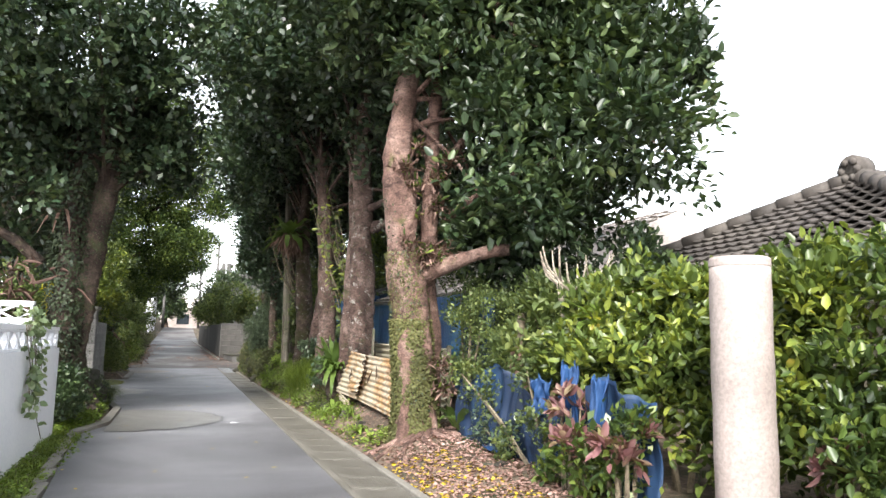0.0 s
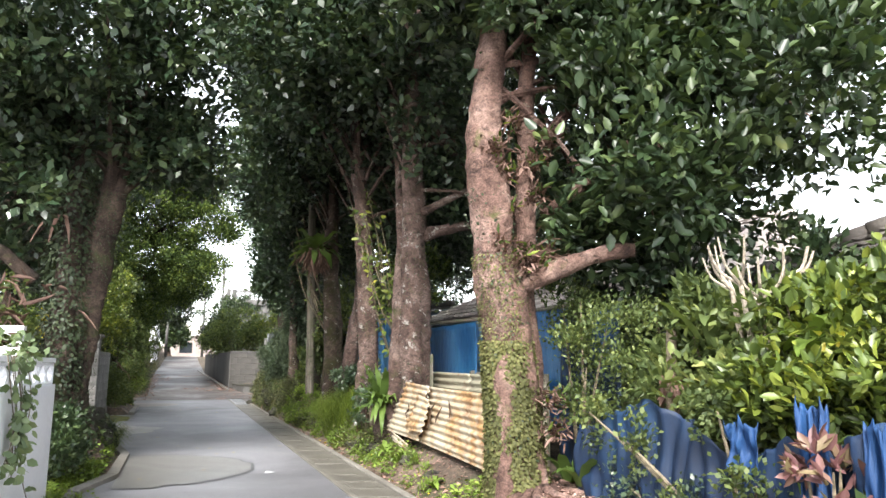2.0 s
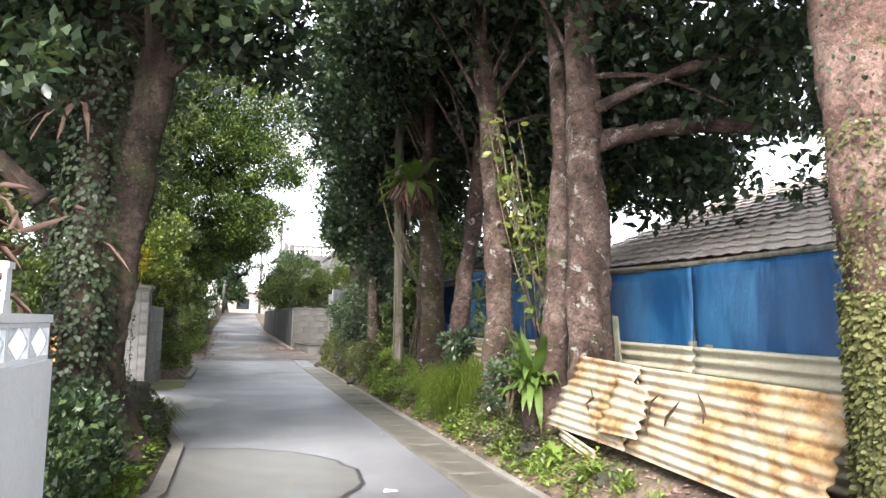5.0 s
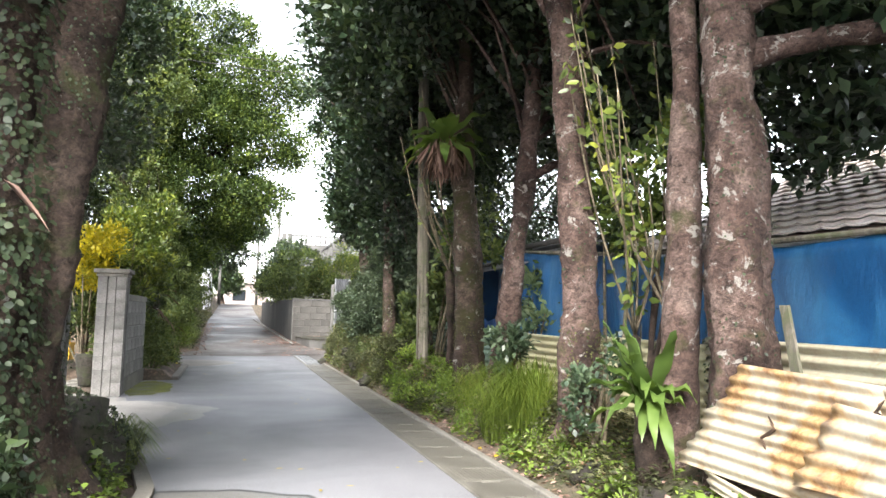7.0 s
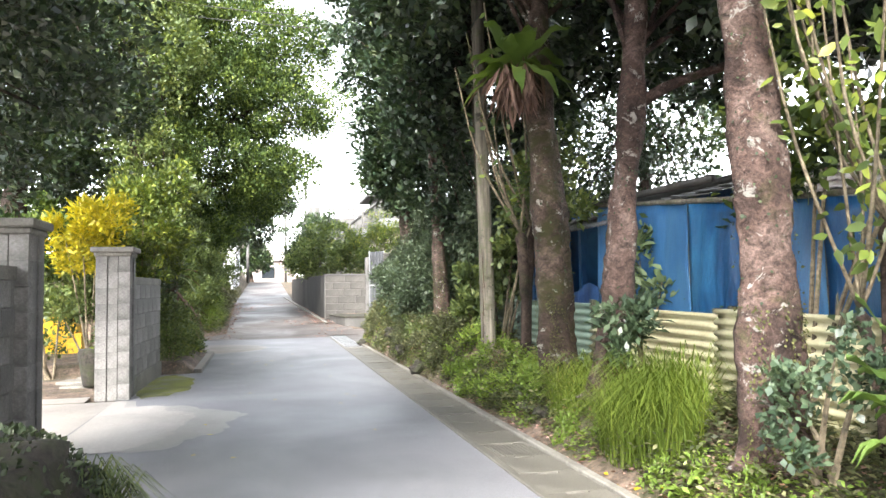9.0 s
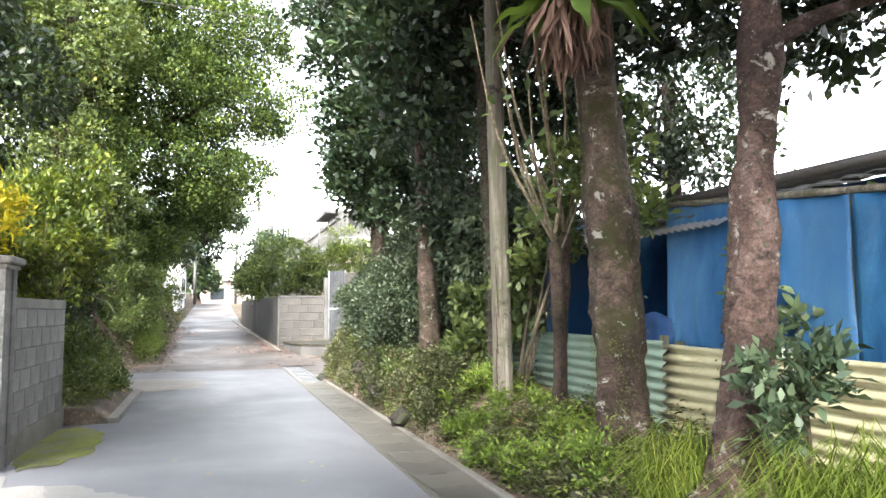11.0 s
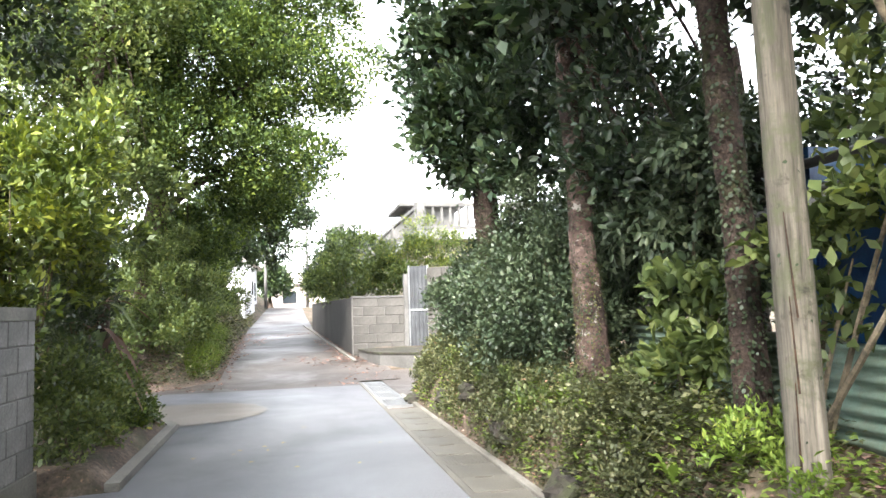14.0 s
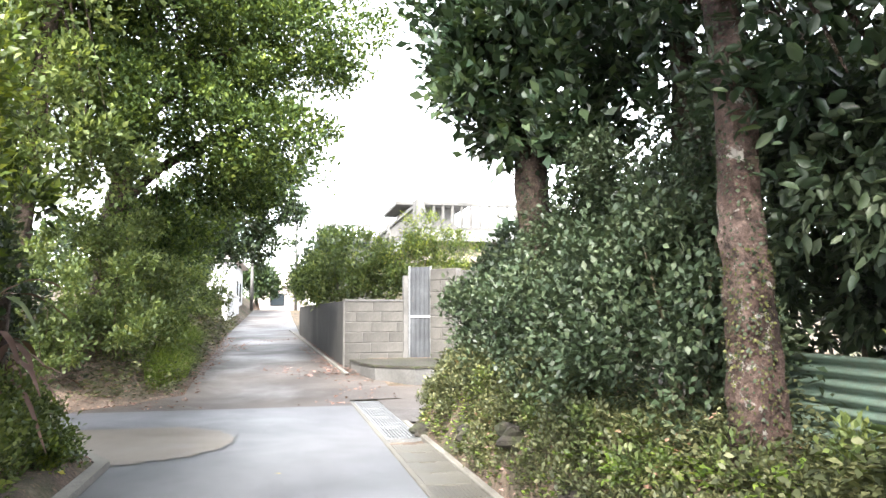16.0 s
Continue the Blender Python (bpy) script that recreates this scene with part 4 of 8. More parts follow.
tree("tree", (3.3, 23.6, 0.65), [(3.3, 23.6, 0.65), (3.25, 23.6, 2.0), (3.2, 23.7, 4.0), (3.1, 23.8, 6.0)], [0.12, 0.11, 0.09, 0.05],
     [((3.1, 23.8, 6.3), (1.3, 1.4, 1.6)), ((3.9, 23.5, 2.9), (0.9, 1.0, 0.9)), ((3.2, 23.9, 3.9), (0.9, 0.9, 1.1))], 760, 16, 0.11, M_BARK_DARK, M_FUKUGI, "dark tree behind the shrubs of the bank", (), [(M_IVY, 600, 0.05, 0.0, 0.6, None)], ROW, near=True)
# second row behind the fence
for k, (x, y, h, d) in enumerate(((5.9, 21.6, 3.0, 1.3), (5.0, 23.4, 2.2, 1.3), (4.8, 25.8, 2.0, 1.3))):
    tree("tree", (x, y, 0.2), [(x, y, 0.2), (x, y, 2.0), (x + 0.1, y + 0.1, h), (x, y + 0.1, h + 2)], [0.13, 0.12, 0.1, 0.05],
         [((x, y, h), (d, d, 1.2)), ((x, y + 0.2, h + 0.9), (d, d, 0.9))] + ([((x - 0.5, y, 1.9), (0.9, 1.2, 0.9))] if k > 0 else []), 620, 14, 0.095, M_BARK_DARK, M_FUKUGI, "dark evergreen tree behind the fence", group="trees behind the fence")

# tree over the white wall
tree("tree", (-1.5, 13.3, 0.2), [(-1.5, 13.2, 0.15), (-1.46, 13.15, 0.9), (-1.4, 13.12, 1.7), (-1.28, 13.05, 2.4), (-1.16, 13.0, 3.2), (-1.04, 13.0, 4.2), (-1.1, 13.1, 5.6)], [0.27, 0.235, 0.215, 0.2, 0.18, 0.13, 0.07],
     [((-1.9, 12.9, 5.3), (2.1, 2.0, 1.6)), ((-0.85, 12.9, 4.6), (0.95, 1.3, 0.9)), ((-3.2, 13.2, 4.2), (1.6, 1.5, 1.2)), ((-0.3, 12.8, 4.0), (0.7, 0.8, 0.6)), ((-2.3, 12.4, 3.5), (1.0, 0.8, 0.6)), ((-1.6, 11.6, 5.6), (1.6, 1.4, 1.2)), ((-2.4, 13.6, 2.5), (0.6, 0.6, 0.5)), ((-3.6, 12.2, 5.6), (1.6, 1.6, 1.4))],
     3000, 14, 0.12, M_BARK_DARK, M_FUKUGI, "leaning two-stemmed tree with dark crown over the lane",
     [([(-1.9, 12.8, 2.2), (-2.3, 12.7, 2.55), (-2.9, 12.6, 2.8), (-3.6, 12.5, 3.0)], 0.09, 0.05), ([(-1.3, 13.0, 3.0), (-0.9, 12.9, 3.5), (-0.4, 12.8, 3.9)], 0.06, 0.025)],
     [(M_IVY, 3400, 0.02, 0.0, 0.7, None)], "trees on the verge", [([(-1.6, 12.98, 0.15), (-1.58, 12.95, 1.2), (-1.56, 12.95, 2.4), (-1.58, 12.95, 3.6), (-1.75, 13.0, 5.0)], 0.2, 0.08)], flare=0.9)
ivy_pts = spline([(-1.6, 12.98, 0.25), (-1.58, 12.95, 1.2), (-1.56, 12.95, 2.4), (-1.58, 12.95, 3.6)], 20)
solid("creeper", on_tube(ivy_pts, np.linspace(0.22, 0.2, 20), 6500, 0.042, 0, 1, lift=0.06), M_IVY, "dense small-leaved creeper clothing a tree stem", "creeper", "stuff")
tree("tree", (-3.3, 15.3, 0.05), [(-3.3, 15.3, 0.0), (-3.2, 15.4, 1.5), (-3.0, 15.8, 3.0), (-2.9, 16.4, 4.6)], [0.17, 0.15, 0.12, 0.06],
     [((-2.5, 17.4, 4.2), (1.2, 1.4, 1.4)), ((-3.5, 16.5, 4.6), (1.5, 1.5, 1.6)), ((-1.75, 18.3, 5.4), (1.0, 1.2, 1.0)), ((-2.9, 18.6, 3.3), (0.9, 1.0, 0.9)), ((-3.6, 18.6, 5.4), (1.5, 1.5, 1.3))], 2300, 16, 0.085, M_BARK_DARK, M_FUKUGI, "dark fine-leaved tree beside the gate", (), (), "trees on the verge")
# big pale-green tree over the uphill lane
tree("tree", (-3.2, 34.5, 0.9), [(-3.2, 34.5, 0.9), (-3.1, 34.5, 2.5), (-2.9, 34.5, 4.5), (-2.6, 34.6, 7.0), (-2.4, 34.6, 9.5)], [0.3, 0.27, 0.22, 0.16, 0.06],
     [((-2.4, 34.5, 7.6), (2.6, 2.6, 1.7)), ((0.5, 34.0, 7.2), (1.7, 1.6, 0.9)), ((-0.2, 34.2, 5.1), (1.6, 1.5, 0.75)), ((-0.9, 34.2, 6.1), (1.2, 1.2, 0.6)), ((-2.9, 33.4, 5.3), (1.7, 1.6, 1.0)), ((-0.4, 34.6, 9.2), (2.3, 2.2, 1.1)), ((-0.9, 35.0, 4.3), (1.1, 1.3, 0.7)), ((-3.6, 34.0, 9.3), (2.0, 2.0, 1.6)), ((-2.0, 34.8, 11.0), (2.0, 2.0, 1.0)), ((-2.4, 35.5, 3.4), (1.2, 1.6, 0.9)), ((-4.5, 33.2, 6.9), (1.6, 1.6, 1.6))],
     8600, 16, 0.108, M_BARK_DARK, M_LIME, "large spreading tree with layered yellow-green foliage",
     [([(-3.0, 34.5, 3.6), (-2.2, 34.3, 4.4), (-1.2, 34.1, 5.0), (-0.4, 34.0, 5.4)], 0.12, 0.04), ([(-2.8, 34.5, 5.2), (-1.6, 34.3, 6.4), (-0.4, 34.0, 7.2)], 0.11, 0.04), ([(-3.0, 34.4, 4.2), (-3.4, 33.6, 5.0), (-3.9, 33.0, 5.6)], 0.1, 0.04)], (), "trees over the uphill lane", spread=0.2, up=0.35, flat=0.42, puff=0.4)
tree("tree", (-4.2, 29.2 + 3.2, 1.2), [(-4.2, 32.2, 0.9), (-4.0, 32.1, 3.0), (-3.7, 32.0, 6.0), (-3.6, 32.0, 9.0)], [0.22, 0.2, 0.15, 0.06],
     [((-3.8, 31.8, 7.8), (1.9, 1.8, 1.6)), ((-4.6, 31.6, 5.4), (1.7, 1.6, 1.3)), ((-3.2, 31.8, 4.0), (1.1, 1.0, 0.9)), ((-4.4, 31.8, 10.0), (2.2, 2.0, 1.5))], 1950, 16, 0.119, M_BARK_DARK, M_MIX, "tall dark tree at the corner of the side lane", (), (), "trees over the uphill lane")
tree("tree", (-4.6, 24.6, 0.2), [(-4.6, 24.6, 0.1), (-4.5, 24.6, 3.0), (-4.3, 24.6, 6.0), (-4.2, 24.6, 8.0)], [0.2, 0.18, 0.13, 0.05],
     [((-4.3, 24.6, 6.6), (2.0, 2.0, 1.8)), ((-4.4, 23.8, 4.2), (1.6, 1.4, 1.2)), ((-3.5, 25.2, 5.4), (1.2, 1.2, 1.0)), ((-4.6, 26.0, 3.4), (1.5, 1.4, 1.3)), ((-5.2, 22.0, 5.6), (1.8, 1.6, 1.6))], 2300, 16, 0.125, M_BARK_DARK, M_FUKUGI_SUN, "tall tree of mixed green foliage behind the shrubs", (), (), "trees over the uphill lane")
tree("tree", (-1.9, 47.0, 2.2), [(-2.6, 47, 1.9), (-2.5, 47, 3.6), (-2.3, 47, 5.6)], [0.2, 0.17, 0.06],
     [((-2.0, 47, 5.2), (2.0, 2.4, 1.6)), ((-0.1, 46.5, 5.5), (1.5, 1.6, 1.25)), ((-0.2, 47, 6.8), (1.5, 1.6, 1.2)), ((-1.2, 46.5, 4.2), (1.2, 1.6, 1.0)), ((-3.0, 44, 4.2), (1.8, 2.0, 1.6))], 1500, 15, 0.16, M_BARK_DARK, M_FUKUGI_SUN, "rounded dark green tree beside the uphill lane", (), (), "trees over the uphill lane")

# ---- more materials ----
def rust_sheet(name, paint, rust, lo, hi, gloss=0.45):
    m, nt, b = nodes_of(name)
    n1 = noise_node(nt, 2.2, 6, 0.65, distort=0.5)
    n2 = noise_node(nt, 40, 4, 0.7)
    streak = noise_node(nt, 3.0, 4, 0.6, stretch=(6, 6, 0.7))
    c = ramp(nt, n2, [(0.3, tuple(0.8 * k for k in paint)), (0.7, paint)])
    c = mixc(nt, ramp(nt, streak, [(0.45, grey(0)), (0.75, grey(0.6))]), c, tuple(0.5 * a + 0.3 * r for a, r in zip(paint, rust[1])))
    f = ramp(nt, n1, [(lo, grey(0)), (hi, grey(1))])
    c = mixc(nt, f, c, ramp(nt, noise_node(nt, 9, 5, 0.7), [(0.35, rust[0]), (0.55, rust[1]), (0.7, rust[2])]))
    nt.links.new(c, b.inputs["Base Color"])
    nt.links.new(ramp(nt, n1, [(lo, grey(gloss)), (hi, grey(0.9))]), b.inputs["Roughness"])
    bump(nt, b, n2, 0.2, 0.003)
    return m


RUST = ((0.1, 0.045, 0.02), (0.3, 0.14, 0.055), (0.5, 0.3, 0.13))
M_RUSTY = rust_sheet("rusty_corrugated_iron", (0.46, 0.41, 0.32), ((0.16, 0.075, 0.03), (0.38, 0.23, 0.1), (0.5, 0.37, 0.19)), 0.44, 0.6)
M_SHEET_CREAM = rust_sheet("cream_corrugated_iron", (0.406, 0.378, 0.280), RUST, 0.6, 0.72)
M_SHEET_YELLOW = rust_sheet("yellowed_corrugated_iron", (0.5, 0.47, 0.3), RUST, 0.66, 0.78)
M_SHEET_GREEN = rust_sheet("pale_green_corrugated_iron", (0.2, 0.28, 0.225), RUST, 0.66, 0.8)
M_ZINC = rust_sheet("grey_zinc_sheet", (0.19, 0.2, 0.22), RUST, 0.75, 0.85, 0.4)
M_TORN = moss_over("torn_dark_edge", ((0.02, 0.012, 0.008), (0.045, 0.025, 0.015), (0.08, 0.045, 0.025)), (0.1, 0.05, 0.02), 9, 0.5, 0.7)


def cloth(name, a, b_, c_, rough=0.5, clear=0.0):
    m, nt, b = nodes_of(name)
    n = noise_node(nt, 1.8, 5, 0.6, stretch=(1, 1, 0.45), distort=0.7)
    w = noise_node(nt, 160, 2, 0.5)
    c = mixc(nt, 0.25, ramp(nt, n, [(0.3, a), (0.5, b_), (0.72, c_)]), ramp(nt, w, [(0.3, grey(0.2)), (0.7, grey(0.8))]), "OVERLAY")
    nt.links.new(c, b.inputs["Base Color"])
    b.inputs["Roughness"].default_value = rough
    bump(nt, b, noise_node(nt, 9, 5, 0.6, stretch=(1, 1, 0.4)), 0.5, 0.03)
    if clear:
        tr = nt.nodes.new("ShaderNodeBsdfTransparent")
        mx = nt.nodes.new("ShaderNodeMixShader")
        mx.inputs[0].default_value = clear
        nt.links.new(b.outputs[0], mx.inputs[1])
        nt.links.new(tr.outputs[0], mx.inputs[2])
        nt.links.new(mx.outputs[0], nt.nodes["Material Output"].inputs["Surface"])
    return m


M_TARP = cloth("blue_tarpaulin", (0.004, 0.028, 0.085), (0.008, 0.058, 0.155), (0.035, 0.15, 0.29), 0.35)
M_NET = cloth("dark_blue_netting", (0.002, 0.008, 0.026), (0.0045, 0.02, 0.058), (0.016, 0.058, 0.14), 0.65, 0.08)
M_NET_CLEAR = cloth("thin_blue_netting", (0.02, 0.1, 0.26), (0.04, 0.16, 0.36), (0.1, 0.26, 0.48), 0.5, 0.35)
M_CLOTH_BLUE = cloth("bright_blue_cloth", (0.003, 0.018, 0.06), (0.006, 0.04, 0.13), (0.016, 0.09, 0.24), 0.7)
M_TILE = rough_surface("grey_brown_roof_tile", (0.035, 0.03, 0.027), (0.068, 0.058, 0.052), (0.125, 0.11, 0.097), 2.0, 30, (0.7, 0.9), 0.5, 0.006, stains=[((0.04, 0.035, 0.03), 3, 0.55, 0.75)])
M_TILE_PALE = rough_surface("pale_roof_tile", (0.42, 0.36, 0.33), (0.56, 0.49, 0.45), (0.66, 0.59, 0.55), 2.0, 30, (0.6, 0.85), 0.4, 0.005, stains=[((0.16, 0.12, 0.1), 2.5, 0.6, 0.8)])
M_PLASTER = rough_surface("cream_plaster", (0.15, 0.133, 0.092), (0.205, 0.18, 0.128), (0.26, 0.23, 0.175), 0.7, 30, (0.75, 0.9), 0.2, 0.004, stains=[((0.25, 0.22, 0.18), 0.9, 0.6, 0.85)])
M_CONC_FAR = rough_surface("stained_grey_concrete", (0.06, 0.057, 0.054), (0.105, 0.101, 0.096), (0.155, 0.15, 0.143), 0.9, 25, (0.75, 0.95), 0.3, 0.006, stains=[((0.06, 0.058, 0.055), 1.2, 0.5, 0.75)])
M_LIME_STONE = rough_surface("grey_limestone_block", (0.045, 0.041, 0.037), (0.08, 0.074, 0.067), (0.125, 0.117, 0.106), 1.4, 22, (0.8, 0.95), 0.7, 0.012, stains=[((0.09, 0.08, 0.07), 2.0, 0.52, 0.75)], per_piece=0.3)
M_STEEL = rough_surface("galvanised_steel", (0.16, 0.165, 0.17), (0.26, 0.265, 0.27), (0.36, 0.365, 0.37), 4, 50, (0.35, 0.6), 0.15, 0.002, metal=0.6, stains=[((0.16, 0.08, 0.04), 3, 0.66, 0.82)])
M_STEEL_PAINT = rough_surface("weathered_white_render", (0.17, 0.17, 0.168), (0.23, 0.23, 0.227), (0.29, 0.29, 0.286), 0.8, 30, (0.75, 0.9), 0.2, 0.004, stains=[((0.1, 0.1, 0.095), 0.9, 0.6, 0.8)])
M_GATE = rough_surface("dull_zinc_gate", (0.025, 0.027, 0.031), (0.045, 0.048, 0.053), (0.08, 0.084, 0.09), 2, 40, (0.7, 0.85), 0.15, 0.002, stains=[((0.1, 0.065, 0.04), 3, 0.62, 0.8)])
M_PLASTIC_Y = rough_surface("yellow_plastic", (0.6, 0.32, 0.01), (0.72, 0.42, 0.012), (0.78, 0.48, 0.03), 2, 30, (0.35, 0.5), 0.1, 0.002)
M_PLASTIC_O = rough_surface("orange_plastic", (0.6, 0.17, 0.03), (0.7, 0.23, 0.04), (0.75, 0.28, 0.06), 2, 30, (0.4, 0.55), 0.1, 0.002)
M_DARKMETAL = rough_surface("dark_pipe", (0.02, 0.02, 0.02), (0.035, 0.033, 0.03), (0.06, 0.05, 0.045), 3, 40, (0.4, 0.7), 0.2, 0.003)
M_GLASS_DARK, _nt, _b = nodes_of("dark_window_glass")
_b.inputs["Base Color"].default_value = (0.02, 0.025, 0.03, 1)
_b.inputs["Roughness"].default_value = 0.08
_b.inputs["Specular IOR Level"].default_value = 0.8


def plate(grid, thick):
    """A sheet with thickness from a grid of points [row][column]."""
    h, w = len(grid), len(grid[0])
    P = np.array(grid, float)
    du = np.gradient(P, axis=1)
    dv = np.gradient(P, axis=0)
    N = np.cross(du, dv)
    N /= np.maximum(np.linalg.norm(N, axis=2, keepdims=True), 1e-9)
    A, B = P + N * thick / 2, P - N * thick / 2
    v = [tuple(p) for p in A.reshape(-1, 3)] + [tuple(p) for p in B.reshape(-1, 3)]
    n = h * w
    f = []
    for j in range(h - 1):
        for i in range(w - 1):
            a = j * w + i
            f.append((a, a + 1, a + w + 1, a + w))
            f.append((n + a, n + a + w, n + a + w + 1, n + a + 1))
    for i in range(w - 1):
        f.append((i, n + i, n + i + 1, i + 1))
        a = (h - 1) * w + i
        f.append((a, a + 1, n + a + 1, n + a))
    for j in range(h - 1):
        a = j * w
        f.append((a, a + w, n + a + w, n + a))
        a = j * w + w - 1
        f.append((a, n + a, n + a + w, a + w))
    return Geo().add(v, f)


def corrugated(bl, br, tl, tr, ridges, amp=0.011, cols=10, warp=0.01, torn=0.0, seed=0.0, flip=False):
    """A corrugated sheet between four corners, its ridges running along the lower edge (or upright if flip)."""
    bl, br, tl, tr = (Vector(p) for p in (bl, br, tl, tr))
    nrm = (br - bl).cross(tl - bl).normalized()
    rows, c = (ridges * 6 + 1, cols) if not flip else (cols, ridges * 6 + 1)
    grid = []
    for j in range(rows):
        b = j / (rows - 1)
        line = []
        for i in range(c):
            a = i / (c - 1)
            e = torn * noise.noise(Vector((b * 5 + seed, 1.0, seed))) * (1 if i in (0, c - 1) else 0)
            a2 = a + e / 3
            p = (bl * (1 - a2) + br * a2) * (1 - b) + (tl * (1 - a2) + tr * a2) * b
            wave = (b if not flip else a) * ridges * 2 * math.pi
            line.append(p + nrm * (amp * math.sin(wave) + warp * noise.noise(p * 1.3 + Vector((seed, 0, 0)))))
        grid.append(line)
    return plate(grid, 0.003)


def drape(p0, p1, z0, z1, folds, depth, out=(1, 0, 0), cols=40, rows=12, seed=0.0, sag=0.0, ragged=0.0):
    """A hanging cloth between two ground points, with folds."""
    p0, p1, o = Vector((*p0, 0)), Vector((*p1, 0)), Vector(out)
    grid = []
    for j in range(rows):
        b = j / (rows - 1)
        line = []
        for i in range(cols):
            a = i / (cols - 1)
            p = p0 * (1 - a) + p1 * a
            za = z0(a) if callable(z0) else z0
            zb = z1(a) if callable(z1) else z1
            zb += ragged * noise.noise(Vector((a * 7 + seed, 5, 0))) - sag * math.sin(a * folds * math.pi) ** 2
            q = noise.noise(Vector((a * folds + seed, b * 1.4, seed))) + 0.5 * noise.noise(Vector((a * folds * 2.7, b * 2.5, seed + 4)))
            line.append(p + o * depth * q + Vector((0, 0, za + (zb - za) * b)))
        grid.append(line)
    return plate(grid, 0.004)


def frond(base, az, length, width, rise, fall, wave=0.03, seg=11, roll=0.0):
    """A strap-shaped frond that rises and arches over."""
    base, h = Vector(base), Vector((math.cos(az), math.sin(az), 0))
    s = Vector((-h.y, h.x, 0))
    left, mid, right = [], [], []
    for k in range(seg):
        u = k / (seg - 1)
        c = base + h * length * (u * 0.9 * (1 - 0.25 * rise)) + Vector((0, 0, length * (rise * u - fall * u * u)))
        w = width * (0.22 + 1.0 * math.sin(math.pi * min(1, u * 0.93 + 0.1)) ** 0.7) * 0.5 if u < 0.999 else 0.004
        lift = Vector((0, 0, 0.22 * w + wave * math.sin(u * 14 + az * 3)))
        left.append(c - s * w + lift)
        mid.append(c)
        right.append(c + s * w + Vector((0, 0, 0.22 * w + wave * math.sin(u * 13 + az))))
    v = left + mid + right
    f = []
    for k in range(seg - 1):
        f += [(k, k + 1, seg + k + 1, seg + k), (seg + k, seg + k + 1, 2 * seg + k + 1, 2 * seg + k)]
    return Geo().add(v, f)

# ---- gutter lids and grating ----
lid = Geo()
lid.prism([(-0.203, 0.002), (0.203, 0.002), (0.203, 0.498), (0.08, 0.498), (0.08, 0.45), (-0.08, 0.45), (-0.08, 0.498), (-0.203, 0.498)], -0.09, 0.0)
LID = as_mesh("lid", lid.v, lid.f, M_LID)
ribs = Geo()
for k in range(11):
    ribs.box(-0.17 + k * 0.034 - 0.006, -0.17 + k * 0.034 + 0.006, 0.03, 0.44, 0.0, 0.004)
LID_RIBBED = as_mesh("lid", lid.v + ribs.v, lid.f + [tuple(i + len(lid.v) for i in f) for f in ribs.f], M_LID)
# added dark box in each hand slot, painting in the depth shade
SLOT = as_mesh("slot_fill", *(lambda g: (g.v, g.f))(Geo().box(-0.079, 0.079, 0.4505, 0.4975, -0.09, -0.014)), M_GUTTER_SHADE)
gutter_lids = thing("gutter_lids", (1.677, 8, 0), "row of slotted grey concrete gutter lids", "gutter lid", "", "structure")
for k in range(74):
    y = -9.61 + 0.5 * k + 0.02
    if y < 26.8:
        at = pose(1.677, y, 0.008 + 0.003 * math.sin(k * 2.3), 0.25 * math.sin(k * 1.7), 0.3 * math.sin(k), 0)
        piece("lid", LID_RIBBED if k % 7 in (2, 5) else LID, gutter_lids, at)
        piece("slot_fill", SLOT, gutter_lids, at)


def grating(y0, y1):
    g = thing("drain_grating", (1.68, y0, 0), "grey galvanised steel drain grating set in the lane", "drain grating", "gratings across the side lane")
    fr = Geo()
    for x in (1.475, 1.865):
        fr.box(x, x + 0.02, y0, y1, -0.04, 0.008)
    for y in (y0, y1 - 0.02):
        fr.box(1.495, 1.865, y, y + 0.02, -0.04, 0.008)
    part("frame", fr, M_STEEL, g)
    n = 9
    for k in range(n):
        x = 1.495 + 0.37 * (k + 0.5) / n
        part("bar", Geo().box(x - 0.008, x + 0.008, y0 + 0.02, y1 - 0.02, -0.03, 0.006), M_STEEL, g)
    for k in range(4):
        y = y0 + (y1 - y0) * (k + 0.5) / 4
        part("crossbar", Geo().box(1.495, 1.865, y - 0.006, y + 0.006, -0.025, 0.002), M_STEEL, g)
    return g


for k in range(4):
    grating(27.3 + 0.98 * k, 27.3 + 0.98 * k + 0.97)
solid("gutter_under_grating", Geo().box(1.47, 1.885, 27.25, 31.3, -0.3, -0.1), M_DARKMETAL, "dark gutter channel under the grating", "gutter", "structure")

# ---- right side: gate post, hedge, tarpaulins ----
post = thing("gate_post", (3.36, 4.6, 0.0), "pale pinkish painted round concrete gate post", "gate post")
pp = spline([(3.365, 4.6, 0.0), (3.365, 4.6, 0.6), (3.36, 4.6, 1.2), (3.36, 4.6, 1.7)], 14)
part("shaft", Geo().tube(pp, [0.183 + 0.003 * math.sin(k * 1.9) for k in range(14)], 28, 0.012), M_POST, post, "", True)
part("cap", Geo().tube([(3.36, 4.6, 1.702), (3.36, 4.6, 1.71), (3.36, 4.6, 1.745), (3.36, 4.6, 1.76)], [0.1835, 0.1845, 0.183, 0.176], 28, 0.03), M_POST, post, "chipped cap")


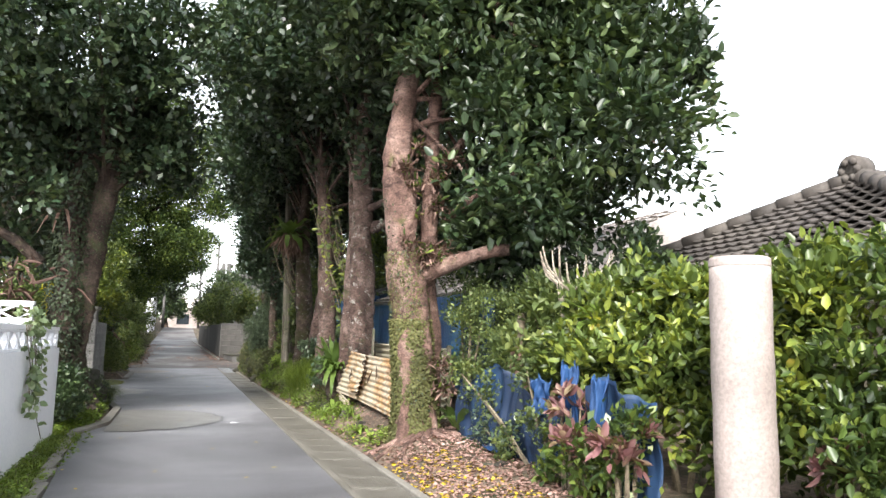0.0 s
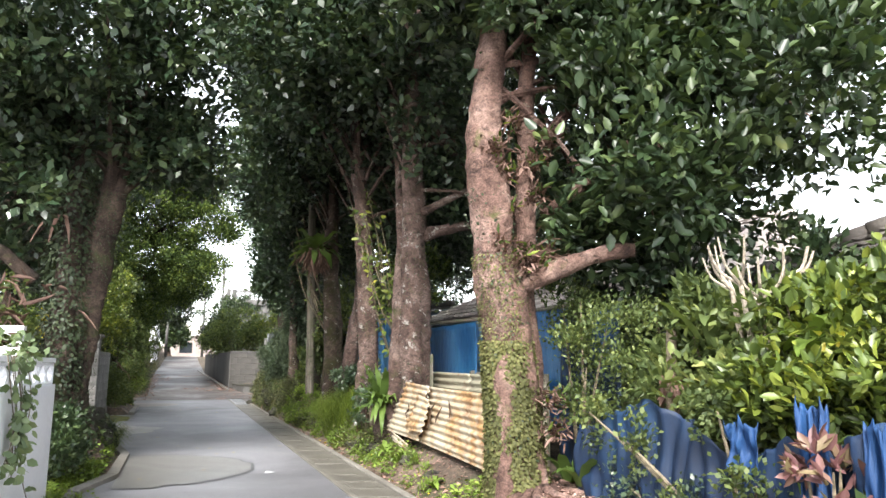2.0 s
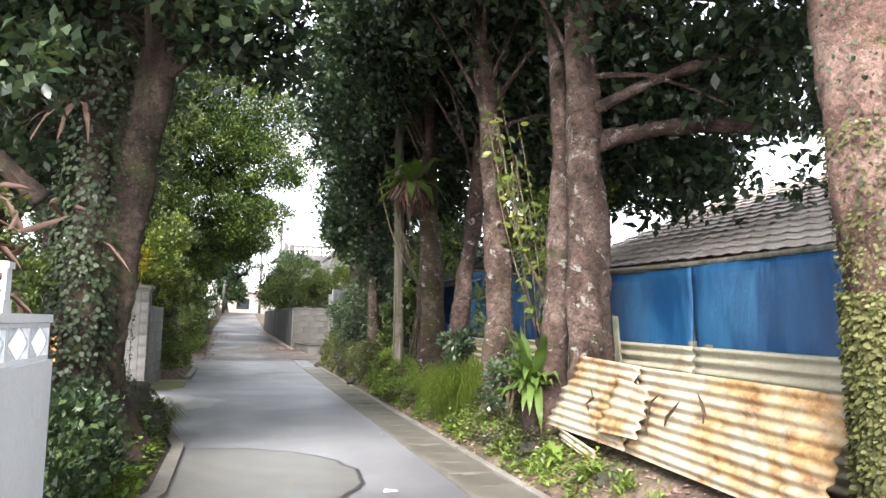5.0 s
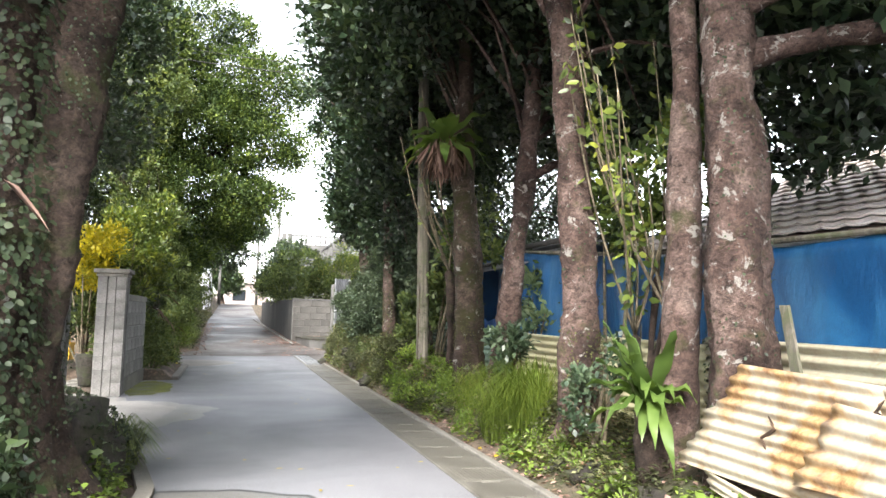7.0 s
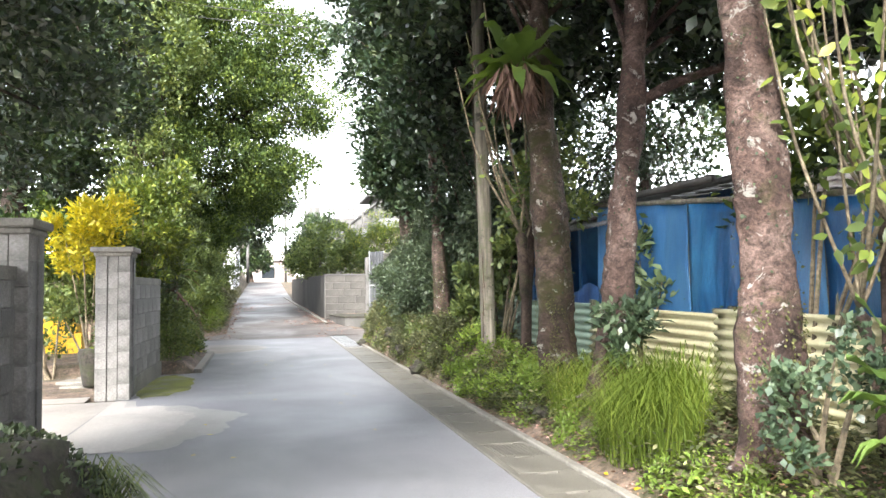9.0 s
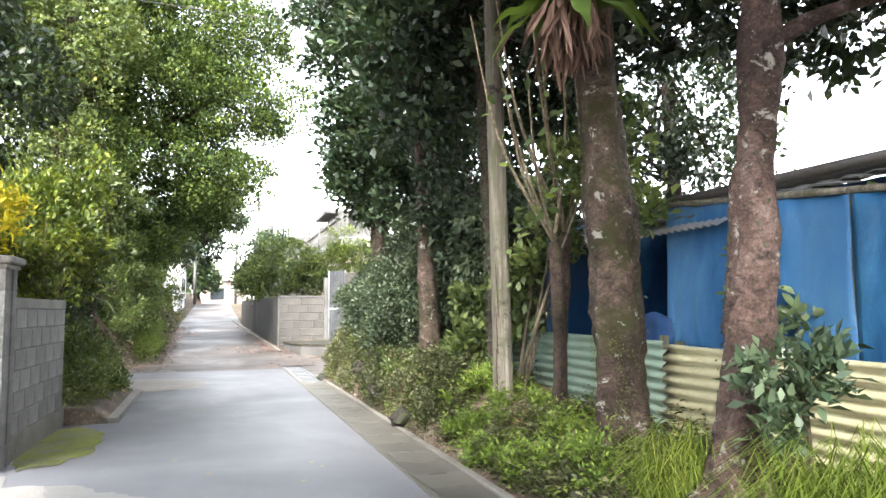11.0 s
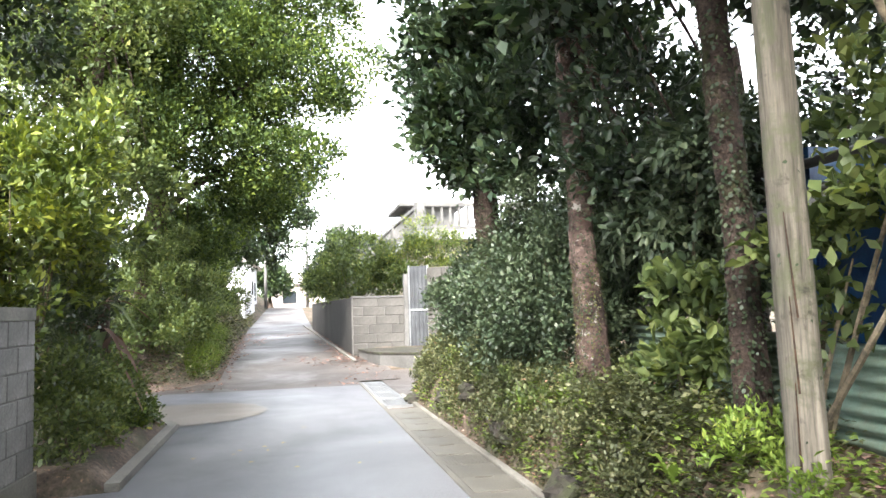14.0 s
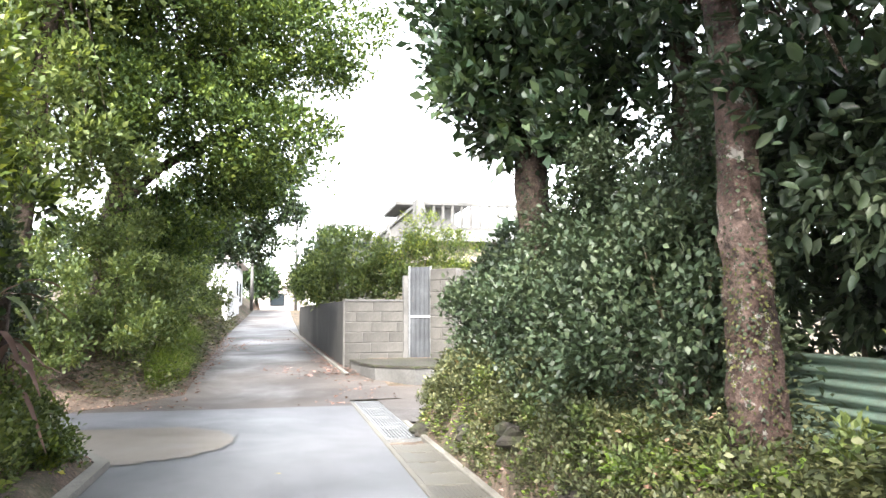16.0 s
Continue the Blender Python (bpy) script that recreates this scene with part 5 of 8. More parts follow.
def shrub(name, base, lobes, clumps, per, size, mat, label, spread=0.09, width=0.5, stems=5, group="", up=0.4, shell=0.55, out=0.7, category="shrub", stem_mat=None, near=False):
    s = thing(name, base, label, category, group)
    part("foliage", crown(lobes, clumps, per, size, spread, width, shell, up, out, near=near), mat, s, "", False, "stuff")
    b = Vector(base)
    for k in range(stems):
        c, r = lobes[k % len(lobes)]
        a = 2 * math.pi * k / stems
        e = Vector(c) + Vector((math.cos(a) * r[0], math.sin(a) * r[1], 0.3 * r[2])) * 0.5
        st = b + Vector((math.cos(a), math.sin(a), 0)) * 0.05
        part("stem", Geo().tube(spline([st, (st + e) / 2 + Vector((0, 0, 0.05)), e], 6), [0.022, 0.019, 0.016, 0.013, 0.009, 0.005], 6), stem_mat or M_TWIG, s)
    return s


HEDGE = "hedge beside the house"
for k, y in enumerate((3.0, 3.9, 4.8, 5.6, 6.4, 7.2)):
    x = 3.78 + 0.08 * math.sin(k * 2.1) + (0.52 if y < 5 else -0.12)
    top = 1.2 + 0.06 * math.sin(k * 1.3) - (0.12 if y > 7 else 0)
    shrub("hedge_shrub", (x, y, 0.1), [((x, y, top), (0.58, 0.62, 0.62)), ((x - 0.14 + (0.0 if y < 5 else 0.14), y + 0.2, 0.72 if y < 5 else 1.1), (0.6, 0.55, 0.55 if y < 5 else 0.4)), ((x + 0.1, y, top + 0.38), (0.4, 0.45, 0.25)), ((x - 0.2, y + 0.3, top + 0.5), (0.16, 0.2, 0.2)), ((x + 0.25, y - 0.2, top + 0.55), (0.14, 0.16, 0.18))], 640, 11, 0.084, M_MIX if k == 5 else M_HEDGE_YELLOW if k in (2, 3, 4) else M_HEDGE,
          "bushy green and yellow hedge shrub beside the gate post", group=HEDGE, near=True)
shrub("shrub", (3.35, 8.0, 0.15), [((3.45, 7.9, 1.0), (0.42, 0.45, 0.45)), ((3.3, 8.0, 0.7), (0.3, 0.35, 0.3)), ((3.7, 7.6, 1.45), (0.45, 0.5, 0.3))], 560, 13, 0.04, M_MIX, "small-leaved dark green shrub behind the stout tree", group=HEDGE)
shrub("shrub", (3.15, 8.7, 0.15), [((3.2, 8.6, 1.15), (0.3, 0.45, 0.5)), ((3.15, 8.9, 1.75), (0.25, 0.35, 0.4)), ((3.3, 8.2, 1.5), (0.3, 0.3, 0.35))], 420, 12, 0.042, M_MIX, "small-leaved shrub against the dark blue netting", group=HEDGE)
shrub("shrub", (4.3, 8.5, 0.2), [((4.2, 8.9, 1.7), (0.8, 0.8, 0.7)), ((4.2, 9.6, 1.3), (0.7, 0.8, 0.7)), ((4.5, 7.9, 1.9), (0.7, 0.7, 0.6))], 620, 13, 0.085, M_FUKUGI_SUN, "dark glossy shrub below the tree crown", group=HEDGE)

net = thing("netting", (3.08, 7.0, 0.0), "dark blue netting draped along the foot of the hedge", "netting")
part("sheet", drape((3.02, 5.0), (2.95, 8.45), lambda a: 0.04 + 0.1 * a, lambda a: 0.84 + 0.06 * a + 0.13 * math.sin(a * 11), 17, 0.1, (1, 0.1, 0), 150, 22, 2.0, 0.03, 0.14), M_NET, net, "", True)
part("sheet", drape((3.3, 8.3), (3.34, 9.4), 0.15, lambda a: 1.75 - 0.1 * a, 4, 0.06, (1, 0, 0), 24, 12, 5.0), M_NET, net, "upright dark blue sheet behind the trunk", True)
low = thing("tarpaulin", (3.7, 4.0, 0.0), "blue plastic sheet sagging below the hedge", "tarpaulin")
part("sheet", drape((3.5, 2.2), (3.42, 4.85), 0.02, lambda a: 0.34 + 0.06 * math.sin(a * 6), 5, 0.07, (1, 0, 0), 30, 8, 9.0, 0.05, 0.06), M_TARP, low, "", True)
for k, (y, z, h) in enumerate(((5.55, 0.98, 0.5), (5.95, 1.05, 0.5), (6.5, 0.92, 0.3))):
    c = thing("blue_cloth", (2.92, y, z - h), "bright blue cloth strip hanging in the hedge", "cloth", "blue cloth strips")
    part("strip", drape((2.92 + 0.03 * k, y - 0.08), (2.92, y + 0.1), z - h, z, 4, 0.1, (1, 0.5, 0), 22, 14, k * 3.0, 0.03, 0.08), M_CLOTH_BLUE, c, "", True)
scrap = thing("cloth_scrap", (3.0, 7.35, 0.1), "crumpled bright blue cloth scrap lying on the earth", "cloth")
part("cloth", plate([[Vector((2.88 + 0.045 * i, 7.12 + 0.06 * j, ground_z(2.88 + 0.045 * i, 7.12 + 0.06 * j) + 0.04 + 0.09 * abs(noise.noise(Vector((i * 0.55, j * 0.55, 2))))) ) for i in range(7)] for j in range(9)], 0.004), M_CLOTH_BLUE, scrap, "", True)


def big_leaf_plant(name, base, n, length, width, mat, label, rise=(0.7, 1.3), fall=(0.3, 0.8), category="plant", seed=1, group=""):
    r = random.Random(seed)
    p = thing(name, base, label, category, group)
    for k in range(n):
        a = 2 * math.pi * k / n + r.uniform(-0.35, 0.35)
        part("leaf", frond(Vector(base) + Vector((math.cos(a), math.sin(a), 0)) * 0.02 + Vector((0, 0, r.uniform(0, 0.1))), a, length * r.uniform(0.7, 1.1), width * r.uniform(0.8, 1.1), r.uniform(*rise), r.uniform(*fall), 0.008), mat, p, "", True)
    return p


big_leaf_plant("broadleaf_plant", (2.9, 5.95, 0.42), 9, 0.34, 0.085, M_WEED, "lime-yellow broad-leaved plant in front of netting", (0.5, 1.2), (0.3, 0.8), seed=4)
big_leaf_plant("broadleaf_plant", (3.4, 6.35, 1.32), 9, 0.34, 0.09, M_WEED, "yellow-green shoot rising above the hedge", (0.4, 1.3), (0.4, 0.9), seed=6)
big_leaf_plant("broadleaf_seedling", (2.95, 8.35, ground_z(2.95, 8.35)), 7, 0.42, 0.1, M_FROND, "green broad-leaved seedling at the tree foot", (0.8, 1.6), (0.3, 0.9), seed=8)
big_leaf_plant("broadleaf_seedling", (3.05, 8.75, ground_z(3.05, 8.75)), 6, 0.36, 0.09, M_FROND, "green broad-leaved seedling behind the trunk", (0.8, 1.6), (0.3, 0.9), seed=9)
big_leaf_plant("strap_leaf_plant", (3.45, 7.3, 1.2), 6, 0.75, 0.12, M_MIX, "dark strap-leaved plant in the hedge", (0.6, 1.3), (0.5, 1.0), seed=12)
for k, (x, y, z) in enumerate(((2.84, 5.6, 0.5), (2.86, 5.2, 0.42), (3.85, 4.3, 0.5), (2.84, 5.8, 0.72), (2.82, 5.05, 0.55))):
    shrub("red_leaved_plant", (x, y, 0.1), [((x, y, z), (0.17, 0.18, 0.13))], 14, 11, 0.095, M_RED if k != 1 else M_HEDGE, "red and green variegated plant at the hedge foot", 0.03, 0.4, 3, "red-leaved plants", near=True)
shrub("shrub", (2.95, 5.7, 0.05), [((2.84, 5.5, 0.3), (0.2, 0.45, 0.22)), ((2.86, 5.15, 0.6), (0.14, 0.2, 0.25)), ((2.86, 6.0, 0.25), (0.15, 0.2, 0.16))], 110, 12, 0.07, M_HEDGE, "low leafy plant in front of blue netting", group=HEDGE)
shrub("creeper_plant", (3.02, 6.6, 0.05), [((2.86, 6.35, 0.55), (0.08, 0.2, 0.18)), ((2.86, 7.0, 0.3), (0.1, 0.2, 0.16)), ((2.84, 7.45, 0.7), (0.08, 0.2, 0.18)), ((2.82, 8.0, 0.85), (0.08, 0.2, 0.25)), ((2.86, 6.7, 0.95), (0.08, 0.2, 0.15))], 150, 9, 0.042, M_MIX, "small-leaved creeper climbing over the netting", 0.06, 0.6, 5, HEDGE, category="creeper")
shrub("shrub", (3.0, 7.1, 0.05), [((3.0, 7.1, 0.3), (0.18, 0.25, 0.22)), ((2.98, 7.7, 0.35), (0.15, 0.2, 0.2))], 90, 12, 0.045, M_BLUISH, "small blue-green creeper on the netting", group=HEDGE)

bare = thing("bare_shrub", (3.55, 6.95, 0.2), "leafless pale twigs standing above the hedge", "shrub")
for k in range(6):
    r = random.Random(k + 3)
    a = 1.05 * k + r.uniform(-0.3, 0.3)
    s0 = Vector((3.5 + 0.04 * math.cos(a), 6.9 + 0.04 * math.sin(a), 0.9))
    fork = s0 + Vector((0.13 * math.cos(a), 0.13 * math.sin(a), r.uniform(0.75, 0.9)))
    part("stem", Geo().tube(spline([s0, (s0 + fork) / 2 + Vector((r.uniform(-0.04, 0.04), r.uniform(-0.04, 0.04), 0)), fork], 9), np.linspace(0.024, 0.016, 9), 8, 0.3), M_BARE, bare)
    for q in range(3):
        b = a + (q - 1) * 0.9 + r.uniform(-0.2, 0.2)
        tip = fork + Vector((0.2 * math.cos(b), 0.2 * math.sin(b), r.uniform(0.14, 0.36)))
        part("twig", Geo().tube(spline([fork, (fork + tip) / 2 + Vector((0.04 * math.cos(b), 0.04 * math.sin(b), -0.03)), tip], 7), np.linspace(0.014, 0.006, 7), 6, 0.3), M_BARE, bare)
stump = thing("stump", (3.25, 7.55, 0.1), "thin dead trunk with dry peeling leaves", "stump")
part("trunk", Geo().tube(spline([(3.25, 7.55, 0.1), (3.24, 7.55, 0.8), (3.27, 7.55, 1.5)], 12), np.linspace(0.05, 0.035, 12), 9, 0.3), M_TWIG, stump, "", True)
part("dry_leaf", on_tube(spline([(3.25, 7.55, 0.7), (3.26, 7.55, 1.2)], 6), [0.06] * 6, 60, 0.14, hang=1.2, wide=0.35), M_DRY, stump, "dry brown hanging leaves", False, "stuff")

# epiphytes on the stout tree
for k, (x, y, z, s) in enumerate(((2.62, 8.68, 2.18, 1.0), (2.72, 8.66, 2.1, 0.9), (2.5, 8.74, 2.6, 0.7), (2.46, 8.76, 2.95, 0.8), (2.84, 8.7, 2.2, 0.8), (2.5, 8.74, 3.4, 0.8), (2.9, 8.75, 3.3, 0.8), (2.42, 8.72, 2.3, 0.7), (2.36, 8.74, 3.15, 0.7), (2.76, 8.72, 2.75, 0.7), (2.74, 8.72, 3.05, 0.8), (2.84, 8.62, 0.95, 0.8), (2.86, 8.64, 0.7, 0.7))):
    e = thing("epiphyte", (x, y, z), "tuft of dry and green epiphyte leaves on bark", "epiphyte", "epiphytes on the trunk")
    n = int(120 * s)
    P = np.array([[x, y, z]]) + rng.normal(size=(n, 3)) * np.array([0.085, 0.05, 0.07]) * s
    D = rng.normal(size=(n, 3)) * 0.7 + np.array([-0.3, -0.9, 0.1])
    part("dry_leaf", leaf_mesh(P, D, 0.11 * s * (0.6 + rng.random(n)), np.full(n, 0.022)), M_DEADFROND, e, "dry brown leaves", False, "stuff")
    n = int(24 * s)
    D = rng.normal(size=(n, 3)) * 0.6 + np.array([0.0, -0.6, 0.7])
    part("leaf", leaf_mesh(np.array([[x, y, z]]) + rng.normal(size=(n, 3)) * 0.05, D, 0.12 * s * (0.6 + rng.random(n)), np.full(n, 0.03)), M_LIME, e, "fresh green leaves", False, "stuff")

# ---- leaning rusty sheet and fence ----
rusty = thing("corrugated_sheet", (2.52, 10.8, 0.25), "rusty torn corrugated iron sheet leaning beside the tree", "corrugated sheet")
part("sheet", corrugated((2.5, 9.27, 0.29), (2.48, 11.35, 0.37), (2.62, 9.27, 0.96), (2.6, 11.3, 0.99), 9, 0.014, 14, 0.03, 0.12, 3.0), M_RUSTY, rusty, "", True)
part("sheet", corrugated((2.44, 11.15, 0.38), (2.42, 12.55, 0.4), (2.57, 11.1, 0.99), (2.56, 12.1, 1.03), 9, 0.014, 12, 0.03, 0.16, 7.0), M_RUSTY, rusty, "torn paler overlapping sheet", True)
part("flap", corrugated((2.4, 10.9, 0.5), (2.39, 11.5, 0.48), (2.48, 10.85, 0.85), (2.47, 11.3, 0.9), 5, 0.013, 8, 0.02, 0.5, 11.0), M_RUSTY, rusty, "loose torn flap", True)
part("flap", corrugated((2.43, 11.6, 0.2), (2.41, 12.2, 0.31), (2.45, 11.6, 0.3), (2.43, 12.25, 0.4), 2, 0.012, 6, 0.01, 0.2, 15.0), M_RUSTY, rusty, "bent lower strip", True)
for k in range(7):
    r = random.Random(k + 40)
    y, z = r.uniform(10.2, 12.0), r.uniform(0.45, 0.8)
    pts = [(2.475 + 0.1 * (z - 0.3) - 0.022 + 0.008 * q, y + 0.05 * q * r.uniform(-1, 1), z + 0.06 * q) for q in range(4)]
    part("tear", Geo().tube(pts, [0.004, 0.012, 0.011, 0.003], 5, 0.5), M_TORN, rusty, "dark torn edge")
plank = thing("plank", (2.66, 11.9, 0.2), "weathered grey plank leaning on the iron sheet", "plank")
part("board", Geo().add([(2.78 + a, 11.7 + b, 0.25) for a, b in ((0, 0), (0.02, 0), (0.02, 0.09), (0, 0.09))] + [(2.9 + a, 12.1 + b, 1.38) for a, b in ((0, 0), (0.02, 0), (0.02, 0.07), (0, 0.07))], [(3, 2, 1, 0), (4, 5, 6, 7), (0, 1, 5, 4), (1, 2, 6, 5), (2, 3, 7, 6), (3, 0, 4, 7)]), M_POLE, plank)


def fence_panel(y0, y1, top, mat, label, x=3.12, seed=0.0, lean=0.02):
    f = thing("fence_panel", (x, (y0 + y1) / 2, 0.3), label, "fence panel", "corrugated iron fence")
    z0 = 0.28 if y0 < 18 else 0.5
    part("sheet", corrugated((x, y0, z0), (x, y1 + 0.03, z0), (x + lean, y0, top), (x + lean, y1 + 0.03, top + 0.02), 10 if top - z0 > 0.65 else 8, 0.022, 14, 0.02, 0.02, seed), mat, f, "", True)
    for y in (y0 + 0.1, y1 - 0.1):
        part("post", Geo().box(x + 0.05, x + 0.1, y - 0.03, y + 0.03, 0.2, top + 0.04, 0.005), M_POLE, f, "weathered timber post")


for k, (a, b, t, m, s) in enumerate(((9.35, 11.3, 1.12, M_SHEET_CREAM, "cream"), (11.3, 13.2, 1.14, M_SHEET_CREAM, "cream"), (13.2, 15.5, 1.1, M_SHEET_YELLOW, "yellowed"), (15.5, 17.75, 1.08, M_SHEET_YELLOW, "yellowed"),
                                     (17.75, 20.1, 1.12, M_SHEET_GREEN, "pale green"), (20.1, 22.6, 1.18, M_SHEET_GREEN, "pale green"))):
    fence_panel(a, b, t, m, s + " corrugated iron fence panel with rust streaks", seed=k * 3.0)


def blue_top(y):
    return 1.8 + 0.09 * max(0.0, y - 13.8)


for k, (a, b, m, lab) in enumerate(((9.2, 11.6, M_TARP, "taut blue tarpaulin screen above the iron fence"), (11.6, 14.6, M_TARP, "taut blue tarpaulin screen above the iron fence"), (14.6, 16.2, M_TARP, "wrinkled blue tarpaulin screen above the iron fence"), (16.2, 18.0, M_NET_CLEAR, "thin blue netting screen above the iron fence"))):
    s = thing("blue_screen", (3.34, (a + b) / 2, 0.6), lab, "tarpaulin screen", "blue screens on the fence")
    part("sheet", drape((3.34, a), (3.34, b - 0.01), 0.6, lambda q, a=a, b=b: blue_top(a + (b - a) * q), 6, 0.035, (1, 0, 0), 36, 14, k * 4.0, 0.0, 0.02), m, s, "", True)
    part("batten", Geo().tube([(3.34, a, blue_top(a) + 0.02), (3.34, b - 0.01, blue_top(b) + 0.02)], [0.022, 0.022], 8), M_POLE, s, "pale top batten")
    for y in (a + 0.03, b - 0.05):
        part("post", Geo().box(3.36, 3.42, y - 0.03, y + 0.03, 0.1, blue_top(y)), M_POLE, s, "timber post")

# ---- shed and houses behind ----
house = thing("house", (8.6, 6.75, 0.0), "low house with grey hipped tile roof behind hedge", "house")
part("wall", Geo().box(5.9, 12.0, 4.8, 8.7, 0, 2.05), M_PLASTER, house, "cream plaster wall")
P0, NW, SW = Vector((6.9, 6.75, 3.0)), Vector((5.25, 9.25, 2.0)), Vector((5.25, 4.25, 2.0))
roofg = Geo().add([tuple(P0), tuple(NW), tuple(SW), (12.5, 6.75, 3.0), (12.5, 9.25, 2.0), (12.5, 4.25, 2.0)], [(0, 1, 2), (0, 3, 4, 1), (0, 2, 5, 3), (1, 4, 5, 2)])
roof = part("roof", roofg, M_TILE, house, "grey-brown tiled hip roof")


def hip_plane(a, b, apex, courses, per_m):
    """Tile courses on a triangular or tapering roof plane between eave points a, b and apex run."""
    a, b = Vector(a), Vector(b)
    for k in range(courses):
        q0, q1 = k / courses, min(1.0, (k + 1.15) / courses)
        l0, r0 = a.lerp(apex[0], q0), b.lerp(apex[1], q0)
        l1, r1 = a.lerp(apex[0], q1), b.lerp(apex[1], q1)
        n = max(3, int((r0 - l0).length * per_m))
        nrm = (b - a).cross(apex[0] - a).normalized()
        nrm = nrm if nrm.z > 0 else -nrm
        grid = [[p0.lerp(p1, i / (n * 4)) + nrm * (lift + 0.026 * (1 - abs(math.cos(math.pi * i / 4)))) for i in range(n * 4 + 1)] for p0, p1, lift in ((l0, r0, 0.06), (l1, r1, 0.012))]
        part("tile_course", plate(grid, 0.02), M_TILE, roof, "", False, "stuff")


hip_plane(SW, NW, (P0, P0), 13, 5.5)
hip_plane(NW, (12.5, 9.25, 2.0), (P0, Vector((12.5, 6.75, 3.0))), 13, 5.5)
hip_plane((12.5, 4.25, 2.0), SW, (Vector((12.5, 6.75, 3.0)), P0), 13, 5.5)
for a, b, n in ((NW, P0, 11), (SW, P0, 11), (P0, Vector((12.5, 6.75, 3.0)), 16)):
    for k in range(n):
        p, q = a.lerp(b, k / n), a.lerp(b, (k + 1.05) / n)
        part("ridge_tile", Geo().tube([p + Vector((0, 0, 0.07)), q + Vector((0, 0, 0.075))], [0.105, 0.085], 10), M_TILE, roof, "", True)
orn = Geo()
orn.tube([P0 + Vector((-0.12, -0.02, 0.12)), P0 + Vector((0.05, 0.0, 0.14))], [0.17, 0.15], 14)
for k in range(6):
    orn.bar(P0 + Vector((-0.17, 0.1 * math.cos(k * 1.047), 0.12 + 0.1 * math.sin(k * 1.047))), P0 + Vector((-0.1, 0.1 * math.cos(k * 1.047), 0.12 + 0.1 * math.sin(k * 1.047))), 0.04)
part("ridge_end_tile", orn, M_TILE, roof, "round moulded ridge end tile", True)

house2 = thing("house", (5.6, 13.4, 0.0), "low house with pale tiled roof behind the blue screen", "house")
part("wall", Geo().box(4.5, 7.6, 10.8, 15.9, 0, 1.95), M_PLASTER, house2, "cream plaster wall")
r2 = part("roof", Geo().add([(4.0, 10.4, 1.9), (4.0, 16.3, 2.0), (7.4, 16.3, 3.45), (7.4, 10.4, 3.35), (8.5, 10.4, 1.9), (8.5, 16.3, 2.0)], [(0, 1, 2, 3), (3, 2, 5, 4), (0, 3, 4), (1, 5, 2)]), M_TILE_PALE, house2, "pale tiled roof")
for k in range(15):
    q0, q1 = k / 15, min(1, (k + 1.15) / 15)
    grid = []
    for q, lift in ((q0, 0.05), (q1, 0.012)):
        a, b = Vector((4.0, 10.4, 1.9)).lerp(Vector((7.4, 10.4, 3.35)), q), Vector((4.0, 16.3, 2.0)).lerp(Vector((7.4, 16.3, 3.45)), q)
        grid.append([a.lerp(b, i / 96) + Vector((-0.39, 0, 0.92)) * (lift + 0.02 * (1 - abs(math.cos(math.pi * i / 4)))) for i in range(97)])
    part("tile_course", plate(grid, 0.016), M_TILE_PALE, r2, "", False, "stuff")
part("eaves_gutter", Geo().tube([(3.96, 10.3, 1.86), (3.96, 16.4, 1.96)], [0.045, 0.045], 10), M_STEEL, house2, "grey eaves gutter")

shed = thing("shed", (4.6, 19.0, 0.2), "blue netted shed with grey tiled roof behind fence", "shed")
part("wall", Geo().box(5.2, 5.3, 16.0, 20.8, 0.2, 2.46), M_TARP, shed, "blue back wall")
part("wall", Geo().box(3.6, 5.2, 20.7, 20.8, 0.2, 2.42), M_TARP, shed, "blue side wall")
for y in (17.5, 19.1, 20.7):
    part("post", Geo().box(3.62, 3.7, y - 0.04, y + 0.04, 0.2, 2.05), M_TARP, shed, "blue painted post")
for k in range(6):
    q0, q1 = k / 6, (k + 1.12) / 6
    grid = [[Vector((3.35 + 1.7 * q + 0.0, 17.2 + 3.8 * i / 60, 2.02 + 0.42 * q + lift + 0.018 * (1 - abs(math.cos(math.pi * i / 4))))) for i in range(61)] for q, lift in ((q0, 0.045), (q1, 0.01))]
    part("tile_course", plate(grid, 0.016), M_CONC_FAR, shed, "grey roof tiles", False, "stuff")
part("ridge_pipe", Geo().tube([(5.0, 17.1, 2.52), (5.0, 21.0, 2.52)], [0.06, 0.06], 10), M_DARKMETAL, shed, "dark ridge pipe", True)
part("eaves_sheet", corrugated((3.22, 17.2, 1.95), (3.22, 21.0, 1.95), (3.45, 17.2, 2.06), (3.45, 21.0, 2.06), 44, 0.01, 4, 0.0, 0, 1.0, True), M_ZINC, shed, "pale corrugated eaves strip")
part("beam", Geo().tube([(3.4, 15.9, 2.2), (3.4, 21.0, 2.26)], [0.035, 0.035], 10), M_DARKMETAL, shed, "dark front eaves pipe", True)
bag = thing("blue_sheet", (3.45, 18.4, 0.6), "bright blue plastic sheet heaped behind the fence", "plastic sheet")
part("sheet", drape((3.3, 17.9), (3.3, 19.0), 0.6, lambda a: 1.28 + 0.06 * math.sin(a * 7), 5, 0.06, (1, 0, 0), 20, 8, 3.0), M_CLOTH_BLUE, bag, "", True)

